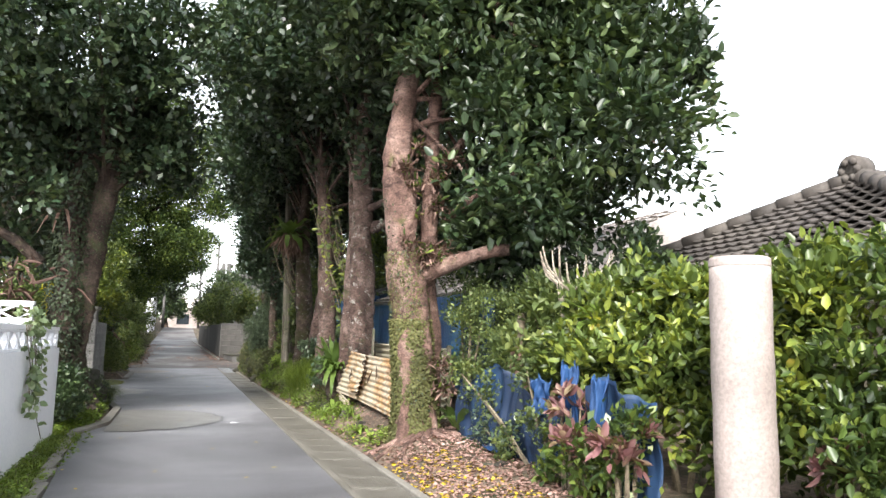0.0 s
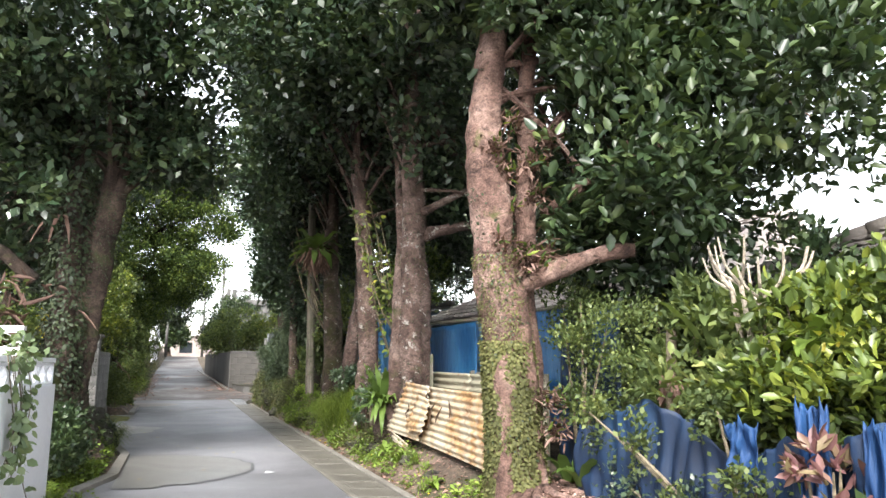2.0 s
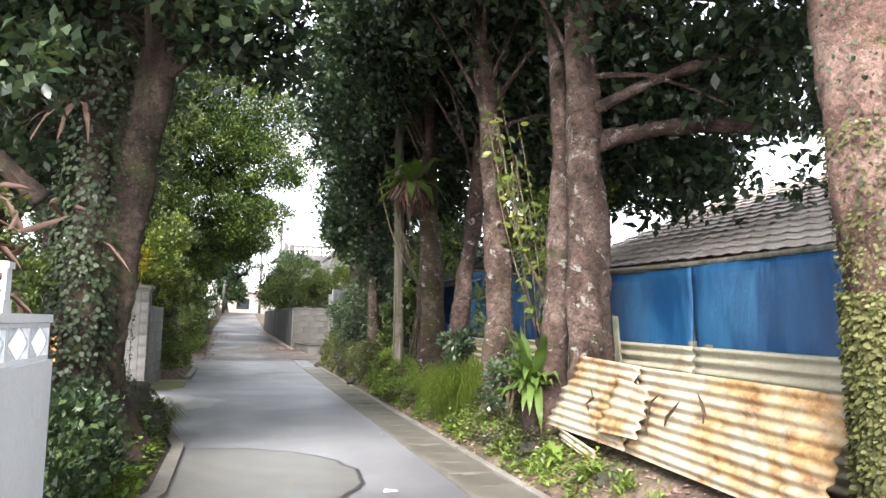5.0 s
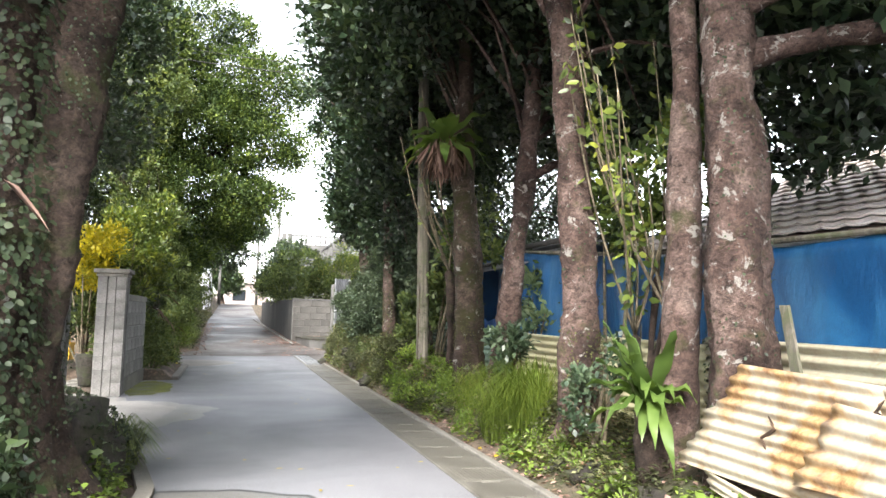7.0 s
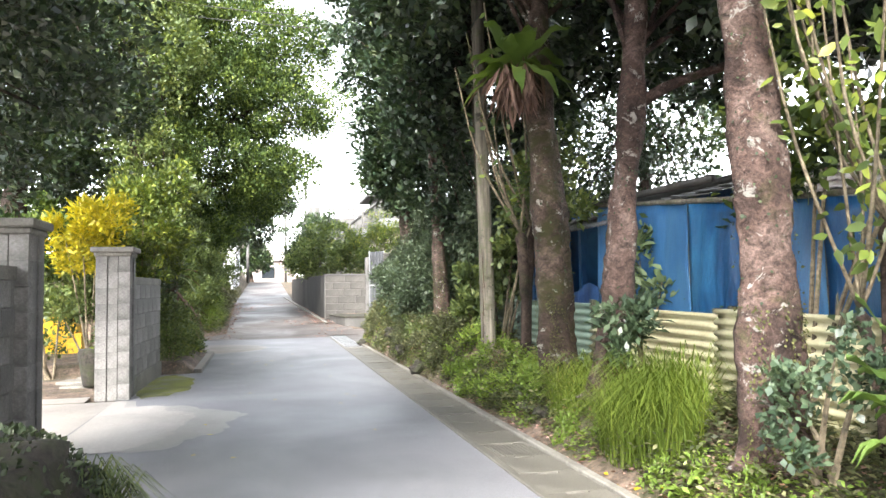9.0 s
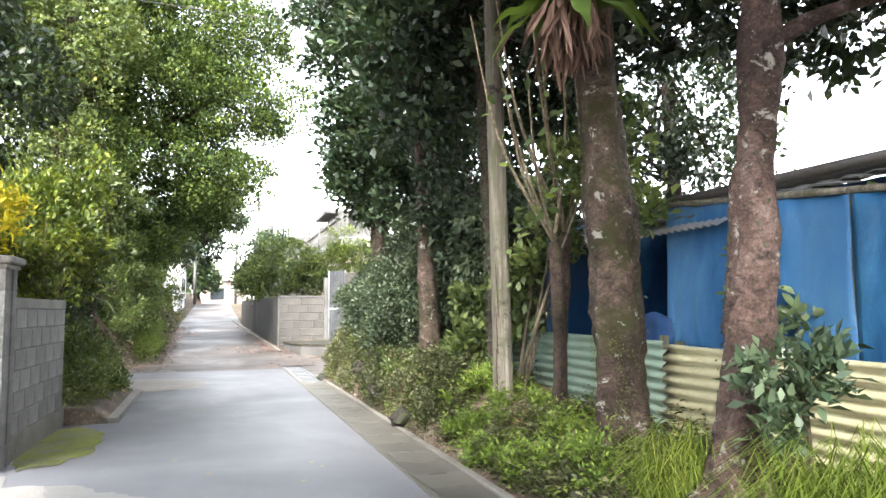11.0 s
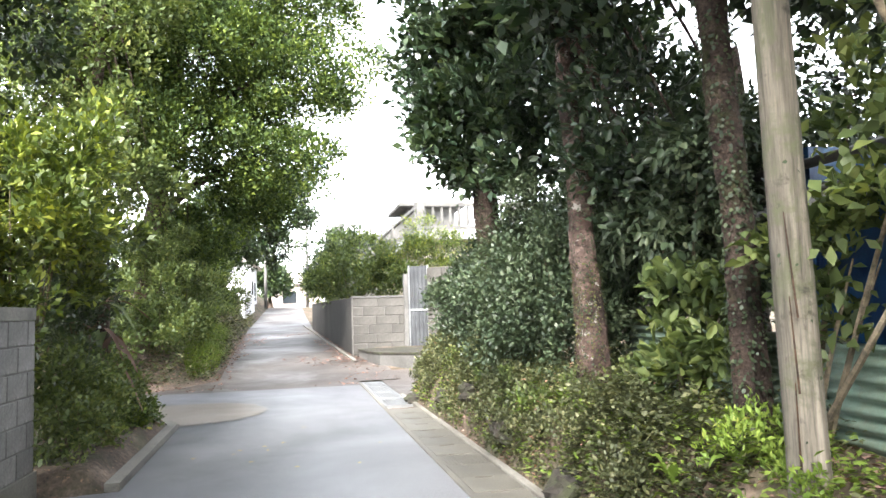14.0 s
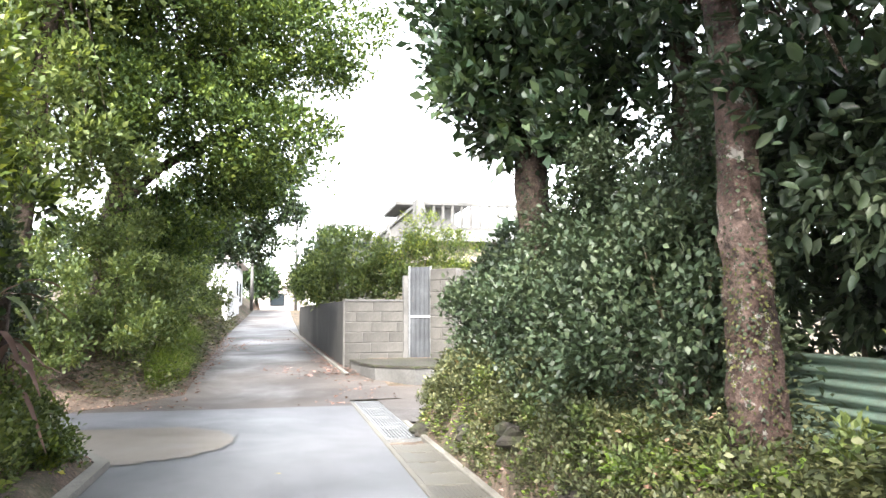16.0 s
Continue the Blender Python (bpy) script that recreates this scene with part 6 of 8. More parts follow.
# ---- pole, pollards, ferns on the bank ----
pole = thing("timber_pole", (2.5, 19.5, 0.35), "weathered grey timber pole with lichen on the bank", "pole")
pk = spline([(2.52, 19.5, 0.35), (2.5, 19.5, 1.6), (2.46, 19.48, 3.2), (2.4, 19.45, 6.2)], 24)
part("shaft", Geo().tube(pk, np.linspace(0.1, 0.08, 24), 14, 0.06), M_POLE, pole, "", True)
part("creeper", on_tube(pk, [0.1] * 24, 60, 0.02, 0.0, 0.45), M_IVY, pole, "sparse creeper", False, "stuff")
for k in range(3):
    part("crack", Geo().tube([(2.43 + 0.004 * k, 19.44 - 0.02 * k, 0.6 + 0.35 * k), (2.422, 19.43, 1.0 + 0.4 * k)], [0.006, 0.003], 5), M_TORN, pole, "dark split in the timber")


def pollard(base, knobs, label, seed, shoots=4, girth=0.02, leafy=9, leaf=M_HEDGE):
    """A lopped tree: a short thick trunk, knobs, and long straight shoots."""
    r = random.Random(seed)
    p = thing("pollard_tree", base, label, "tree", "lopped trees on the bank")
    b = Vector(base)
    tips = []
    for kx, ky, kz, rad in knobs:
        e = b + Vector((kx, ky, kz))
        pts = spline([b, b + Vector((kx * 0.3, ky * 0.3, kz * 0.5)), e], 14)
        part("trunk", Geo().tube(pts, list(np.linspace(rad * 1.25, rad * 0.95, 11)) + [rad * 1.08, rad * 1.3, rad * 0.7], 13, 0.6, 0, seed), M_BARK_DARK, p, "", True)
        for q in range(shoots):
            a = r.uniform(0, 6.28)
            l = r.uniform(1.3, 2.6)
            t = e + Vector((-0.28 * l + 0.16 * l * math.cos(a), -0.3 * l + 0.3 * l * math.sin(a), 0.9 * l))
            sp = spline([e, (e + t) / 2 + Vector((0.12 * math.cos(a), 0.12 * math.sin(a), -0.1)), t], 10)
            part("shoot", Geo().tube(sp, np.linspace(girth, girth * 0.35, 10), 7, 0.15, 0, q), M_TWIG, p, "", True)
            tips.append(on_tube(sp, [0.012] * 10, leafy, 0.09, 0.2, 1.0, 0.3, 0.01, None, 0.45))
    part("foliage", merge(*tips), leaf, p, "sparse pale green leaves", False, "stuff")
    return p


pollard((2.78, 18.8, 0.45), ((-0.1, -0.12, 1.5, 0.055), (0.1, 0.06, 1.6, 0.05)), "lopped pale tree with long straight shoots", 3, 5, 0.019, 8)
pollard((2.95, 13.75, 0.35), ((-0.05, 0.1, 0.8, 0.03), (0.12, -0.1, 1.0, 0.028), (0.2, 0.15, 1.3, 0.025)), "thin lopped tree with yellowish shoots between trunks", 8, 5, 0.013, 34, M_HEDGE_YELLOW)


def nest_fern(base, n, length, width, label, dead=0, seed=1, azs=(0, 6.28), rise=(0.5, 1.1), fall=(0.5, 1.0)):
    r = random.Random(seed)
    f = thing("nest_fern", base, label, "fern", "nest ferns")
    for k in range(n):
        a = azs[0] + (azs[1] - azs[0]) * (k + r.random() * 0.8) / n
        part("frond", frond(base, a, length * r.uniform(0.7, 1.1), width * r.uniform(0.8, 1.15), r.uniform(*rise), r.uniform(*fall), 0.03), M_FROND, f, "", True)
    if dead:
        P = np.array(base) + rng.normal(size=(dead, 3)) * np.array([0.1, 0.1, 0.06])
        D = rng.normal(size=(dead, 3)) * np.array([0.35, 0.35, 0.1]) + np.array([0, 0, -1.0])
        part("dead_frond", leaf_mesh(P, D, length * (0.35 + 0.3 * rng.random(dead)), np.full(dead, width * 0.28), droop=0.05), M_DEADFROND, f, "withered brown hanging fronds", False, "stuff")
    return f


nest_fern((2.22, 17.4, 3.48), 19, 0.8, 0.15, "bright green nest fern on a trunk above withered fronds", 150, 5, rise=(0.15, 0.95), fall=(0.45, 0.9))
nest_fern((2.47, 12.9, 0.66), 28, 0.6, 0.078, "bright green nest fern growing on a low stump", 0, 9, azs=(1.7, 5.0), rise=(0.4, 1.7), fall=(0.35, 1.0))
st = thing("stump", (2.47, 12.85, 0.2), "low mossy dark tree stump on the bank", "stump")
part("trunk", Geo().tube(spline([(2.47, 12.82, 0.15), (2.47, 12.85, 0.4), (2.47, 12.9, 0.68)], 12), list(np.linspace(0.13, 0.09, 12)), 18, 0.6), M_BARK_DARK, st, "", True)

# ---- grasses and low cover ----
def zf(x, y):
    return ground_z(x, y)


def stuff(name, g, mat, label, category):
    return solid(name, g, mat, label, category, "stuff")


stuff("grass_tuft", merge(blades(2.4, 15.25, 0.28, 0.55, 1500, 0.62, 0.0035, zf, (-0.45, -0.3)), blades(2.45, 16.7, 0.2, 0.3, 420, 0.45, 0.0035, zf, (-0.4, -0.2))), M_GRASS, "long arching green grass on the bank", "grass")
stuff("grass_verge", merge(blades(-1.05, 5.0, 0.16, 5.4, 5200, 0.09, 0.004, zf), blades(-1.12, 10.2, 0.18, 1.0, 1500, 0.11, 0.004, zf), blades(-1.15, 11.9, 0.2, 0.7, 900, 0.12, 0.004, zf)), M_GRASS, "short green grass along the white wall", "grass")
stuff("verge_weeds", merge(carpet(-1.25, -0.85, 2, 10.9, 2600, 0.045, zf, 0.6, 0.05), carpet(-1.35, -0.95, 11.0, 14.2, 1700, 0.05, zf, 0.6, 0.12, keep=lambda x, y: x < along(LEFT_EDGE, y) - 0.14)), M_WEED, "small green weeds in the grass verge", "weeds")
lily = thing("lilyturf", (-1.1, 14.75, 0.0), "dark green tufted lilyturf at the kerb", "plant")
part("blade", blades(-1.1, 14.75, 0.1, 0.16, 420, 0.42, 0.006, zf, (0.25, -0.2), 1.2), M_MIX, lily, "", False, "stuff")

def on_bank(x, y):
    return noise.noise(Vector((x * 0.9, y * 0.9, 7))) > -0.25


stuff("bank_weeds", merge(carpet(2.02, 2.5, 8.8, 20.5, 6500, 0.045, zf, 0.55, 0.1, keep=lambda x, y: noise.noise(Vector((x, y * 1.3, 2))) > 0.02), carpet(2.1, 2.9, 17.9, 21.0, 2600, 0.05, zf, 0.4, 0.16), carpet(2.0, 2.3, 20.5, 28.0, 2400, 0.055, zf, 0.5, 0.12)), M_WEED, "bright green weeds on the earth bank", "weeds")
stuff("bank_cover", merge(carpet(2.05, 3.0, 20.3, 28.3, 24000, 0.036, zf, 0.5, 0.3, keep=on_bank, seed=2), carpet(2.1, 3.1, 12.5, 20.6, 17000, 0.045, zf, 0.45, 0.2, keep=on_bank, seed=3), carpet(2.02, 2.5, 17.6, 21.5, 6000, 0.05, zf, 0.5, 0.22, keep=on_bank, seed=5)), M_COVER, "dense mixed creeping plants on the bank", "ground cover")
stuff("bank_creeper", carpet(1.98, 2.26, 20.4, 28.4, 15000, 0.042, zf, 0.5, 0.22, keep=lambda x, y: noise.noise(Vector((x * 1.5, y * 1.5, 9))) > -0.12, seed=8), M_COVER, "creeping plants trailing over the stone edge", "ground cover")
def clumps(spots, count, per, size, width, spread):
    """Low cushions of small leaves. spots: (x, y, radius, height)."""
    return crown([((x, y, zf(x, y) + 0.25 * h), (r, r * 1.2, h)) for x, y, r, h in spots], count, per, size, spread, width, 0.55, 0.5, 0.6, 0.4)


rc = random.Random(21)
stuff("bank_cushions", clumps([(2.08 + 0.62 * rc.random() ** 1.3, 20.4 + 7.9 * (k + rc.random()) / 46, rc.uniform(0.12, 0.26), rc.uniform(0.1, 0.24)) for k in range(46)], 3000, 9, 0.036, 0.5, 0.06), M_COVER, "mounded small-leaved plants over the bank edge", "ground cover")
stuff("bank_greens", clumps([(2.15 + 0.7 * rc.random(), 21.0 + 7.0 * (k + rc.random()) / 16, rc.uniform(0.12, 0.22), rc.uniform(0.12, 0.26)) for k in range(16)], 800, 9, 0.04, 0.42, 0.06), M_MIX, "fresh green tufts among the bank plants", "ground cover")
stuff("lush_weeds", clumps([(2.12 + 0.5 * rc.random(), 17.3 + 2.6 * (k + rc.random()) / 16, rc.uniform(0.12, 0.22), rc.uniform(0.1, 0.2)) for k in range(16)] + [(2.1 + 0.25 * rc.random(), 9.6 + 7.2 * (k + rc.random()) / 14, rc.uniform(0.06, 0.13), rc.uniform(0.05, 0.1)) for k in range(14)], 1500, 9, 0.048, 0.3, 0.06), M_WEED, "lush pale green weeds at the foot of the pole", "weeds")
stuff("leaf_litter", merge(carpet(1.96, 3.2, 4.0, 20.0, 3400, 0.05, zf, 0.5, 0.02, 0.25), carpet(1.95, 2.25, 20, 28.2, 700, 0.045, zf, 0.5, 0.02, 0.25), carpet(2.1, 3.2, 5.2, 9.0, 5200, 0.034, zf, 0.6, 0.03, 0.3)), M_DRY, "dry brown fallen leaves on the earth", "leaf litter")
stuff("yellow_leaves", merge(carpet(1.96, 2.6, 5.6, 7.9, 420, 0.05, zf, 0.55, 0.015, 0.2), carpet(1.97, 2.3, 8, 16, 60, 0.045, zf, 0.55, 0.015, 0.2)), M_YELLOW_LEAF, "yellow fallen leaves beside the gutter", "leaf litter")
road_leaves = leaf_mesh(np.array([[-1.0 + 2.3 * rng.random(), 3 + 24 * rng.random(), 0.012] for _ in range(46)]), np.stack([rng.normal(size=46), rng.normal(size=46), np.zeros(46)], 1), np.full(46, 0.055), np.full(46, 0.025), 0.1, 0.0, 1.0)
stuff("road_leaves", road_leaves, M_YELLOW_LEAF, "few yellow fallen leaves scattered on the lane", "leaf litter")
solid("paper_scrap", Geo().add([(0.8, 11.82, 0.006), (0.9, 11.8, 0.012), (0.92, 11.86, 0.007), (0.83, 11.9, 0.014)], [(0, 1, 2, 3)]), M_WHITE, "small white paper scrap lying on the asphalt", "litter")


def stones(name, spots, label, seed):
    for k, (x, y, s) in enumerate(spots):
        r = random.Random(seed + k)
        z = ground_z(x, y)
        bm = bmesh.new()
        bmesh.ops.create_icosphere(bm, subdivisions=3, radius=s)
        for v in bm.verts:
            n = 1 + 0.9 * noise.noise(v.co * (1.1 / s) + Vector((k * 3.1, seed, 0))) + 0.25 * noise.noise(v.co * (2.6 / s) + Vector((k * 1.7, seed, 5)))
            v.co = Vector((v.co.x * n * r.uniform(0.95, 1.05), v.co.y * n * 1.2, v.co.z * n * 0.75))
        me = bpy.data.meshes.new(name)
        bm.to_mesh(me)
        bm.free()
        me.materials.append(M_STONE)
        ob = new(name, me)
        ob.location = (x, y, z - s * 0.42)
        ob.rotation_euler = (0, 0, r.uniform(0, 6))
        tagged(ob, label, "stone", name + "s on the bank")


stones("stone", [(2.0 + 0.05 * (k % 3) + 0.12 * random.Random(k).random(), 20.9 + 0.31 * k + 0.2 * random.Random(k + 9).random(), 0.1 + 0.1 * random.Random(k + 5).random()) for k in range(24) if k % 5 == 1], "rough mossy dark stone set in the bank", 3)
stones("stone", [(2.3, 13.4, 0.13), (2.33, 12.6, 0.11), (2.28, 13.9, 0.09), (2.25, 17.3, 0.12), (2.3, 14.9, 0.1), (2.35, 11.2, 0.1), (2.2, 8.0, 0.05), (2.75, 6.9, 0.09), (2.35, 10.3, 0.08), (2.28, 16.9, 0.1)], "rough mossy dark stone at the tree foot", 40)
surf_roots = thing("tree_roots", (2.6, 8.5, 0.1), "pale surface roots spreading from the stout tree", "roots")
for k in range(9):
    a = -2.9 + k * 0.33
    pts = []
    for q in range(6):
        rr = 0.22 + 0.13 * q
        x, y = 2.75 + rr * math.cos(a + 0.1 * math.sin(q + k)), 8.8 + rr * math.sin(a + 0.12 * math.sin(q * 1.3 + k))
        pts.append((x, y, ground_z(x, y) + 0.02 - 0.004 * q))
    part("root", Geo().tube(spline(pts, 12), np.linspace(0.045, 0.012, 12), 7, 0.3), M_BARK_PALE, surf_roots, "", True)

# ---- shrubs of the bank ----
BANKS = "shrubs on the bank"
shrub("shrub", (2.75, 23.0, 0.6), [((2.7, 22.8, 1.4), (0.6, 0.7, 0.75)), ((2.6, 23.6, 1.3), (0.55, 0.6, 0.65)), ((3.0, 23.2, 2.1), (0.55, 0.6, 0.5)), ((3.05, 22.6, 2.65), (0.38, 0.4, 0.4)), ((2.45, 23.2, 1.8), (0.33, 0.4, 0.3)), ((2.8, 24.0, 2.45), (0.33, 0.4, 0.45))], 2000, 12, 0.052, M_BANKLEAF, "dense blue-green small-leaved shrub", group=BANKS, up=0.2)
shrub("shrub", (2.6, 24.6, 0.6), [((2.55, 24.5, 1.3), (0.55, 0.7, 0.7)), ((2.9, 24.8, 2.0), (0.6, 0.7, 0.6))], 1500, 12, 0.052, M_BANKLEAF, "dense blue-green small-leaved shrub", group=BANKS, up=0.2)
shrub("shrub", (2.55, 26.5, 0.5), [((2.62, 26.4, 1.35), (0.5, 0.75, 0.75)), ((2.68, 27.2, 1.2), (0.4, 0.5, 0.6)), ((2.9, 26.6, 1.9), (0.5, 0.6, 0.5))], 1000, 12, 0.065, M_BANKLEAF, "dark green rounded shrub at the bank end", group=BANKS)
shrub("shrub", (2.75, 20.95, 0.6), [((2.8, 20.8, 1.3), (0.3, 0.36, 0.45)), ((2.7, 20.95, 1.0), (0.22, 0.26, 0.28))], 130, 9, 0.105, M_MIX, "large-leaved glossy green shrub by the trunk", 0.08, 0.5, 5, BANKS, near=True)
shrub("shrub", (3.3, 21.9, 0.6), [((3.35, 21.6, 2.2), (0.8, 0.8, 0.7)), ((3.5, 22.4, 1.9), (0.7, 0.8, 0.8)), ((3.0, 21.35, 1.95), (0.3, 0.4, 0.35)), ((2.95, 20.9, 2.3), (0.3, 0.4, 0.4))], 1150, 12, 0.078, M_BANKLEAF, "dark glossy-leaved shrub against the fence", group=BANKS, up=-0.3, near=True)
shrub("shrub", (2.5, 24.4, 0.6), [((2.3, 24.3, 0.85), (0.25, 0.6, 0.22)), ((2.3, 26.4, 0.8), (0.25, 0.7, 0.22)), ((2.25, 27.6, 0.6), (0.22, 0.4, 0.28))], 480, 12, 0.05, M_COVER, "low trailing yellow-green shrub over the stones", group=BANKS)
shrub("shrub", (3.6, 16.9, 0.2), [((3.7, 16.6, 1.7), (0.3, 0.5, 0.5)), ((3.6, 15.4, 1.5), (0.25, 0.4, 0.5))], 160, 10, 0.1, M_HEDGE, "leafy green shrub behind the netting", group=BANKS)
shrub("shrub", (3.24, 16.9, 0.3), [((3.25, 16.95, 1.5), (0.06, 0.3, 0.28)), ((3.25, 16.6, 1.3), (0.06, 0.2, 0.2))], 34, 6, 0.11, M_VINE, "pale-leaved climber against the blue netting", 0.07, 0.45, 4, BANKS, near=True)
shrub("shrub", (2.75, 16.0, 0.35), [((2.6, 15.95, 0.95), (0.2, 0.28, 0.3))], 70, 10, 0.09, M_BLUISH, "small grey-green shrub beside the leaning trunk", 0.06, 0.35, 4, BANKS)
shrub("shrub", (2.5, 13.7, 0.3), [((2.35, 13.75, 0.6), (0.16, 0.25, 0.25)), ((2.5, 13.5, 0.9), (0.15, 0.2, 0.2))], 90, 10, 0.05, M_BLUISH, "small pale green creeper at the trunk", 0.05, 0.6, 4, BANKS)
shrub("shrub", (2.85, 19.9, 0.5), [((2.95, 19.6, 1.5), (0.3, 0.4, 0.5)), ((2.9, 19.3, 2.3), (0.3, 0.5, 0.7)), ((2.9, 18.0, 2.5), (0.3, 0.4, 0.6))], 220, 11, 0.09, M_MIX, "dark leafy shrub behind the timber pole", group=BANKS)
shrub("shrub", (3.1, 14.6, 0.3), [((3.2, 14.6, 2.5), (0.3, 0.5, 0.7)), ((3.2, 13.4, 2.6), (0.3, 0.4, 0.6))], 240, 11, 0.09, M_HEDGE, "thin green shrub rising behind the fence", group=BANKS)
for k, (x, y) in enumerate(((2.2, 9.9), (2.25, 11.4), (2.28, 12.0), (2.15, 14.4), (2.2, 12.9), (2.3, 21.5), (2.15, 22.7), (2.2, 20.2), (2.4, 19.9), (2.3, 23.4))):
    big_leaf_plant("weed", (x, y, ground_z(x, y) - 0.01), 9, 0.2, 0.05, M_WEED, "bright green rosette weed on the earth bank", (0.4, 1.2), (0.4, 0.9), "weed", k + 20, "rosette weeds")

# ---- left side ----
vine = thing("vine", (-1.22, 8.3, 0.2), "green heart-leaved vine hanging down the white wall", "vine")
vg = []
for k in range(7):
    r = random.Random(k + 11)
    y0 = 8.7 + r.uniform(-0.4, 0.35)
    xw = -1.305 + (10.62 - y0) * 0.0126 + 0.085
    low = r.uniform(0.15, 0.8)
    pts = spline([(xw - 0.03, y0, 1.28), (xw + 0.02, y0 + r.uniform(-0.1, 0.1), 0.95), (xw + 0.02, y0 + r.uniform(-0.2, 0.2), (0.95 + low) / 2), (xw + 0.03, y0 + r.uniform(-0.25, 0.3), low)], 12)
    part("stem", Geo().tube(pts, [0.004] * 12, 5), M_TWIG, vine)
    vg.append(on_tube(pts, [0.015] * 12, 24, 0.066, 0, 1, 1.0, 0.02, (0.0, 0.8), 0.85))
part("leaf", merge(*vg), M_VINE, vine, "", False, "stuff")
vtop = crown([((-1.28, 8.8, 1.3), (0.14, 0.45, 0.1))], 14, 7, 0.06, 0.05, 0.7)
part("leaf", vtop, M_VINE, vine, "", False, "stuff")

rock = thing("root_mound", (-1.55, 14.3, 0.0), "mossy dark root mound at the tree foot", "root mound")
bm = bmesh.new()
bmesh.ops.create_icosphere(bm, subdivisions=4, radius=1.0)
for v in bm.verts:
    n = 1 + 0.28 * noise.noise(v.co * 1.7) + 0.12 * noise.noise(v.co * 5)
    v.co = Vector((-1.5 + v.co.x * 0.52 * n, 14.2 + v.co.y * 0.95 * n, 0.1 + max(v.co.z, -0.4) * 0.55 * n))
g = Geo().add([tuple(v.co) for v in bm.verts], [tuple(q.index for q in f.verts) for f in bm.faces])
bm.free()
part("mound", g, M_STONE, rock, "", True)
mp = rng.normal(size=(1300, 3))
mp = unit(mp)
mp[:, 2] = np.abs(mp[:, 2])
L = 0.035 * (0.6 + 0.8 * rng.random(1300))
part("creeper", leaf_mesh(np.array([-1.5, 14.2, 0.12]) + mp * np.array([0.53, 0.97, 0.56]), mp + rng.normal(size=(1300, 3)) * 0.6, L, L * 0.6), M_IVY, rock, "small dark creeper leaves", False, "stuff")

VERGE = "shrubs on the planted verge"
shrub("shrub", (-1.25, 11.9, 0.05), [((-1.32, 11.7, 0.42), (0.22, 0.5, 0.3)), ((-1.42, 12.2, 0.32), (0.2, 0.25, 0.22)), ((-1.3, 11.2, 0.3), (0.18, 0.3, 0.22))], 460, 12, 0.06, M_FUKUGI_SUN, "low green leafy shrub beside the white wall", group=VERGE)
shrub("shrub", (-1.2, 13.6, 0.05), [((-1.18, 13.7, 0.2), (0.15, 0.25, 0.16))], 45, 9, 0.07, M_HEDGE, "bright green leafy plant beside the lilyturf", group=VERGE)
shrub("shrub", (-2.3, 12.1, 0.0), [((-2.3, 12.3, 1.75), (0.5, 0.5, 0.35)), ((-3.0, 12.0, 1.7), (0.6, 0.5, 0.4)), ((-3.9, 12.2, 1.9), (0.7, 0.5, 0.5))], 360, 12, 0.07, M_MIX, "tangled green shrub above the white wall", group=VERGE)
dead = thing("dry_plant", (-2.6, 12.0, 1.2), "tangle of dry brown strap leaves behind the wall", "plant")
n = 240
P = np.array([-2.6, 12.0, 1.85]) + rng.normal(size=(n, 3)) * np.array([0.45, 0.2, 0.22])
part("strap_leaf", leaf_mesh(P, rng.normal(size=(n, 3)) + np.array([0, -0.3, -0.2]), 0.26 * (0.5 + rng.random(n)), np.full(n, 0.013), droop=0.4), M_DEADFROND, dead, "", False, "stuff")
part("stem", Geo().tube(spline([(-2.6, 12.1, 0.0), (-2.6, 12.05, 1.0), (-2.6, 12.0, 1.9)], 8), [0.08] * 8, 9, 0.3), M_BARK_DARK, dead, "", True)
hang = thing("dead_leaf", (-1.62, 12.6, 2.6), "hanging yellow-brown dead leaf on the stem", "leaf")
for k in range(4):
    part("strip", frond((-1.62 - 0.03 * k, 12.62, 3.0), -1.2 - 0.5 * k, 0.4, 0.035, -0.1, 0.9, 0.01), M_DEADFROND, hang)

# shrubs beyond the gate
YARD = "shrubs beyond the gate"
shrub("croton_shrub", (-2.75, 22.3, 0.0), [((-2.65, 22.1, 2.3), (0.45, 0.45, 0.42)), ((-3.15, 22.3, 2.05), (0.36, 0.34, 0.34)), ((-2.55, 22.0, 1.9), (0.3, 0.3, 0.25))], 290, 13, 0.11, M_CROTON, "bright yellow croton shrub behind the pillar", 0.09, 0.3, 5, YARD)
shrub("shrub", (-2.75, 22.6, 0.0), [((-2.7, 22.5, 1.2), (0.4, 0.35, 0.6)), ((-3.2, 22.7, 1.1), (0.4, 0.35, 0.6))], 330, 11, 0.075, M_MIX, "leafy green shrub below the yellow croton", group=YARD)
shrub("shrub", (-3.4, 22.6, 0.0), [((-3.5, 22.9, 2.0), (0.5, 0.5, 0.5)), ((-4.4, 22.9, 1.8), (0.6, 0.7, 0.8)), ((-3.6, 23.0, 2.2), (0.6, 0.6, 0.6))], 520, 12, 0.095, M_LIME, "tall leafy green shrub in the yard", group=YARD)
shrub("shrub", (-2.3, 23.6, 0.0), [((-2.3, 23.5, 2.4), (0.7, 0.7, 0.8)), ((-2.2, 24.3, 3.0), (0.7, 0.7, 0.7)), ((-2.6, 23.2, 1.5), (0.6, 0.6, 0.7)), ((-1.95, 24.4, 2.2), (0.45, 0.5, 0.5))], 1200, 13, 0.09, M_HEDGE_YELLOW, "tall feathery bright green shrub above the wall", group=YARD, width=0.4)
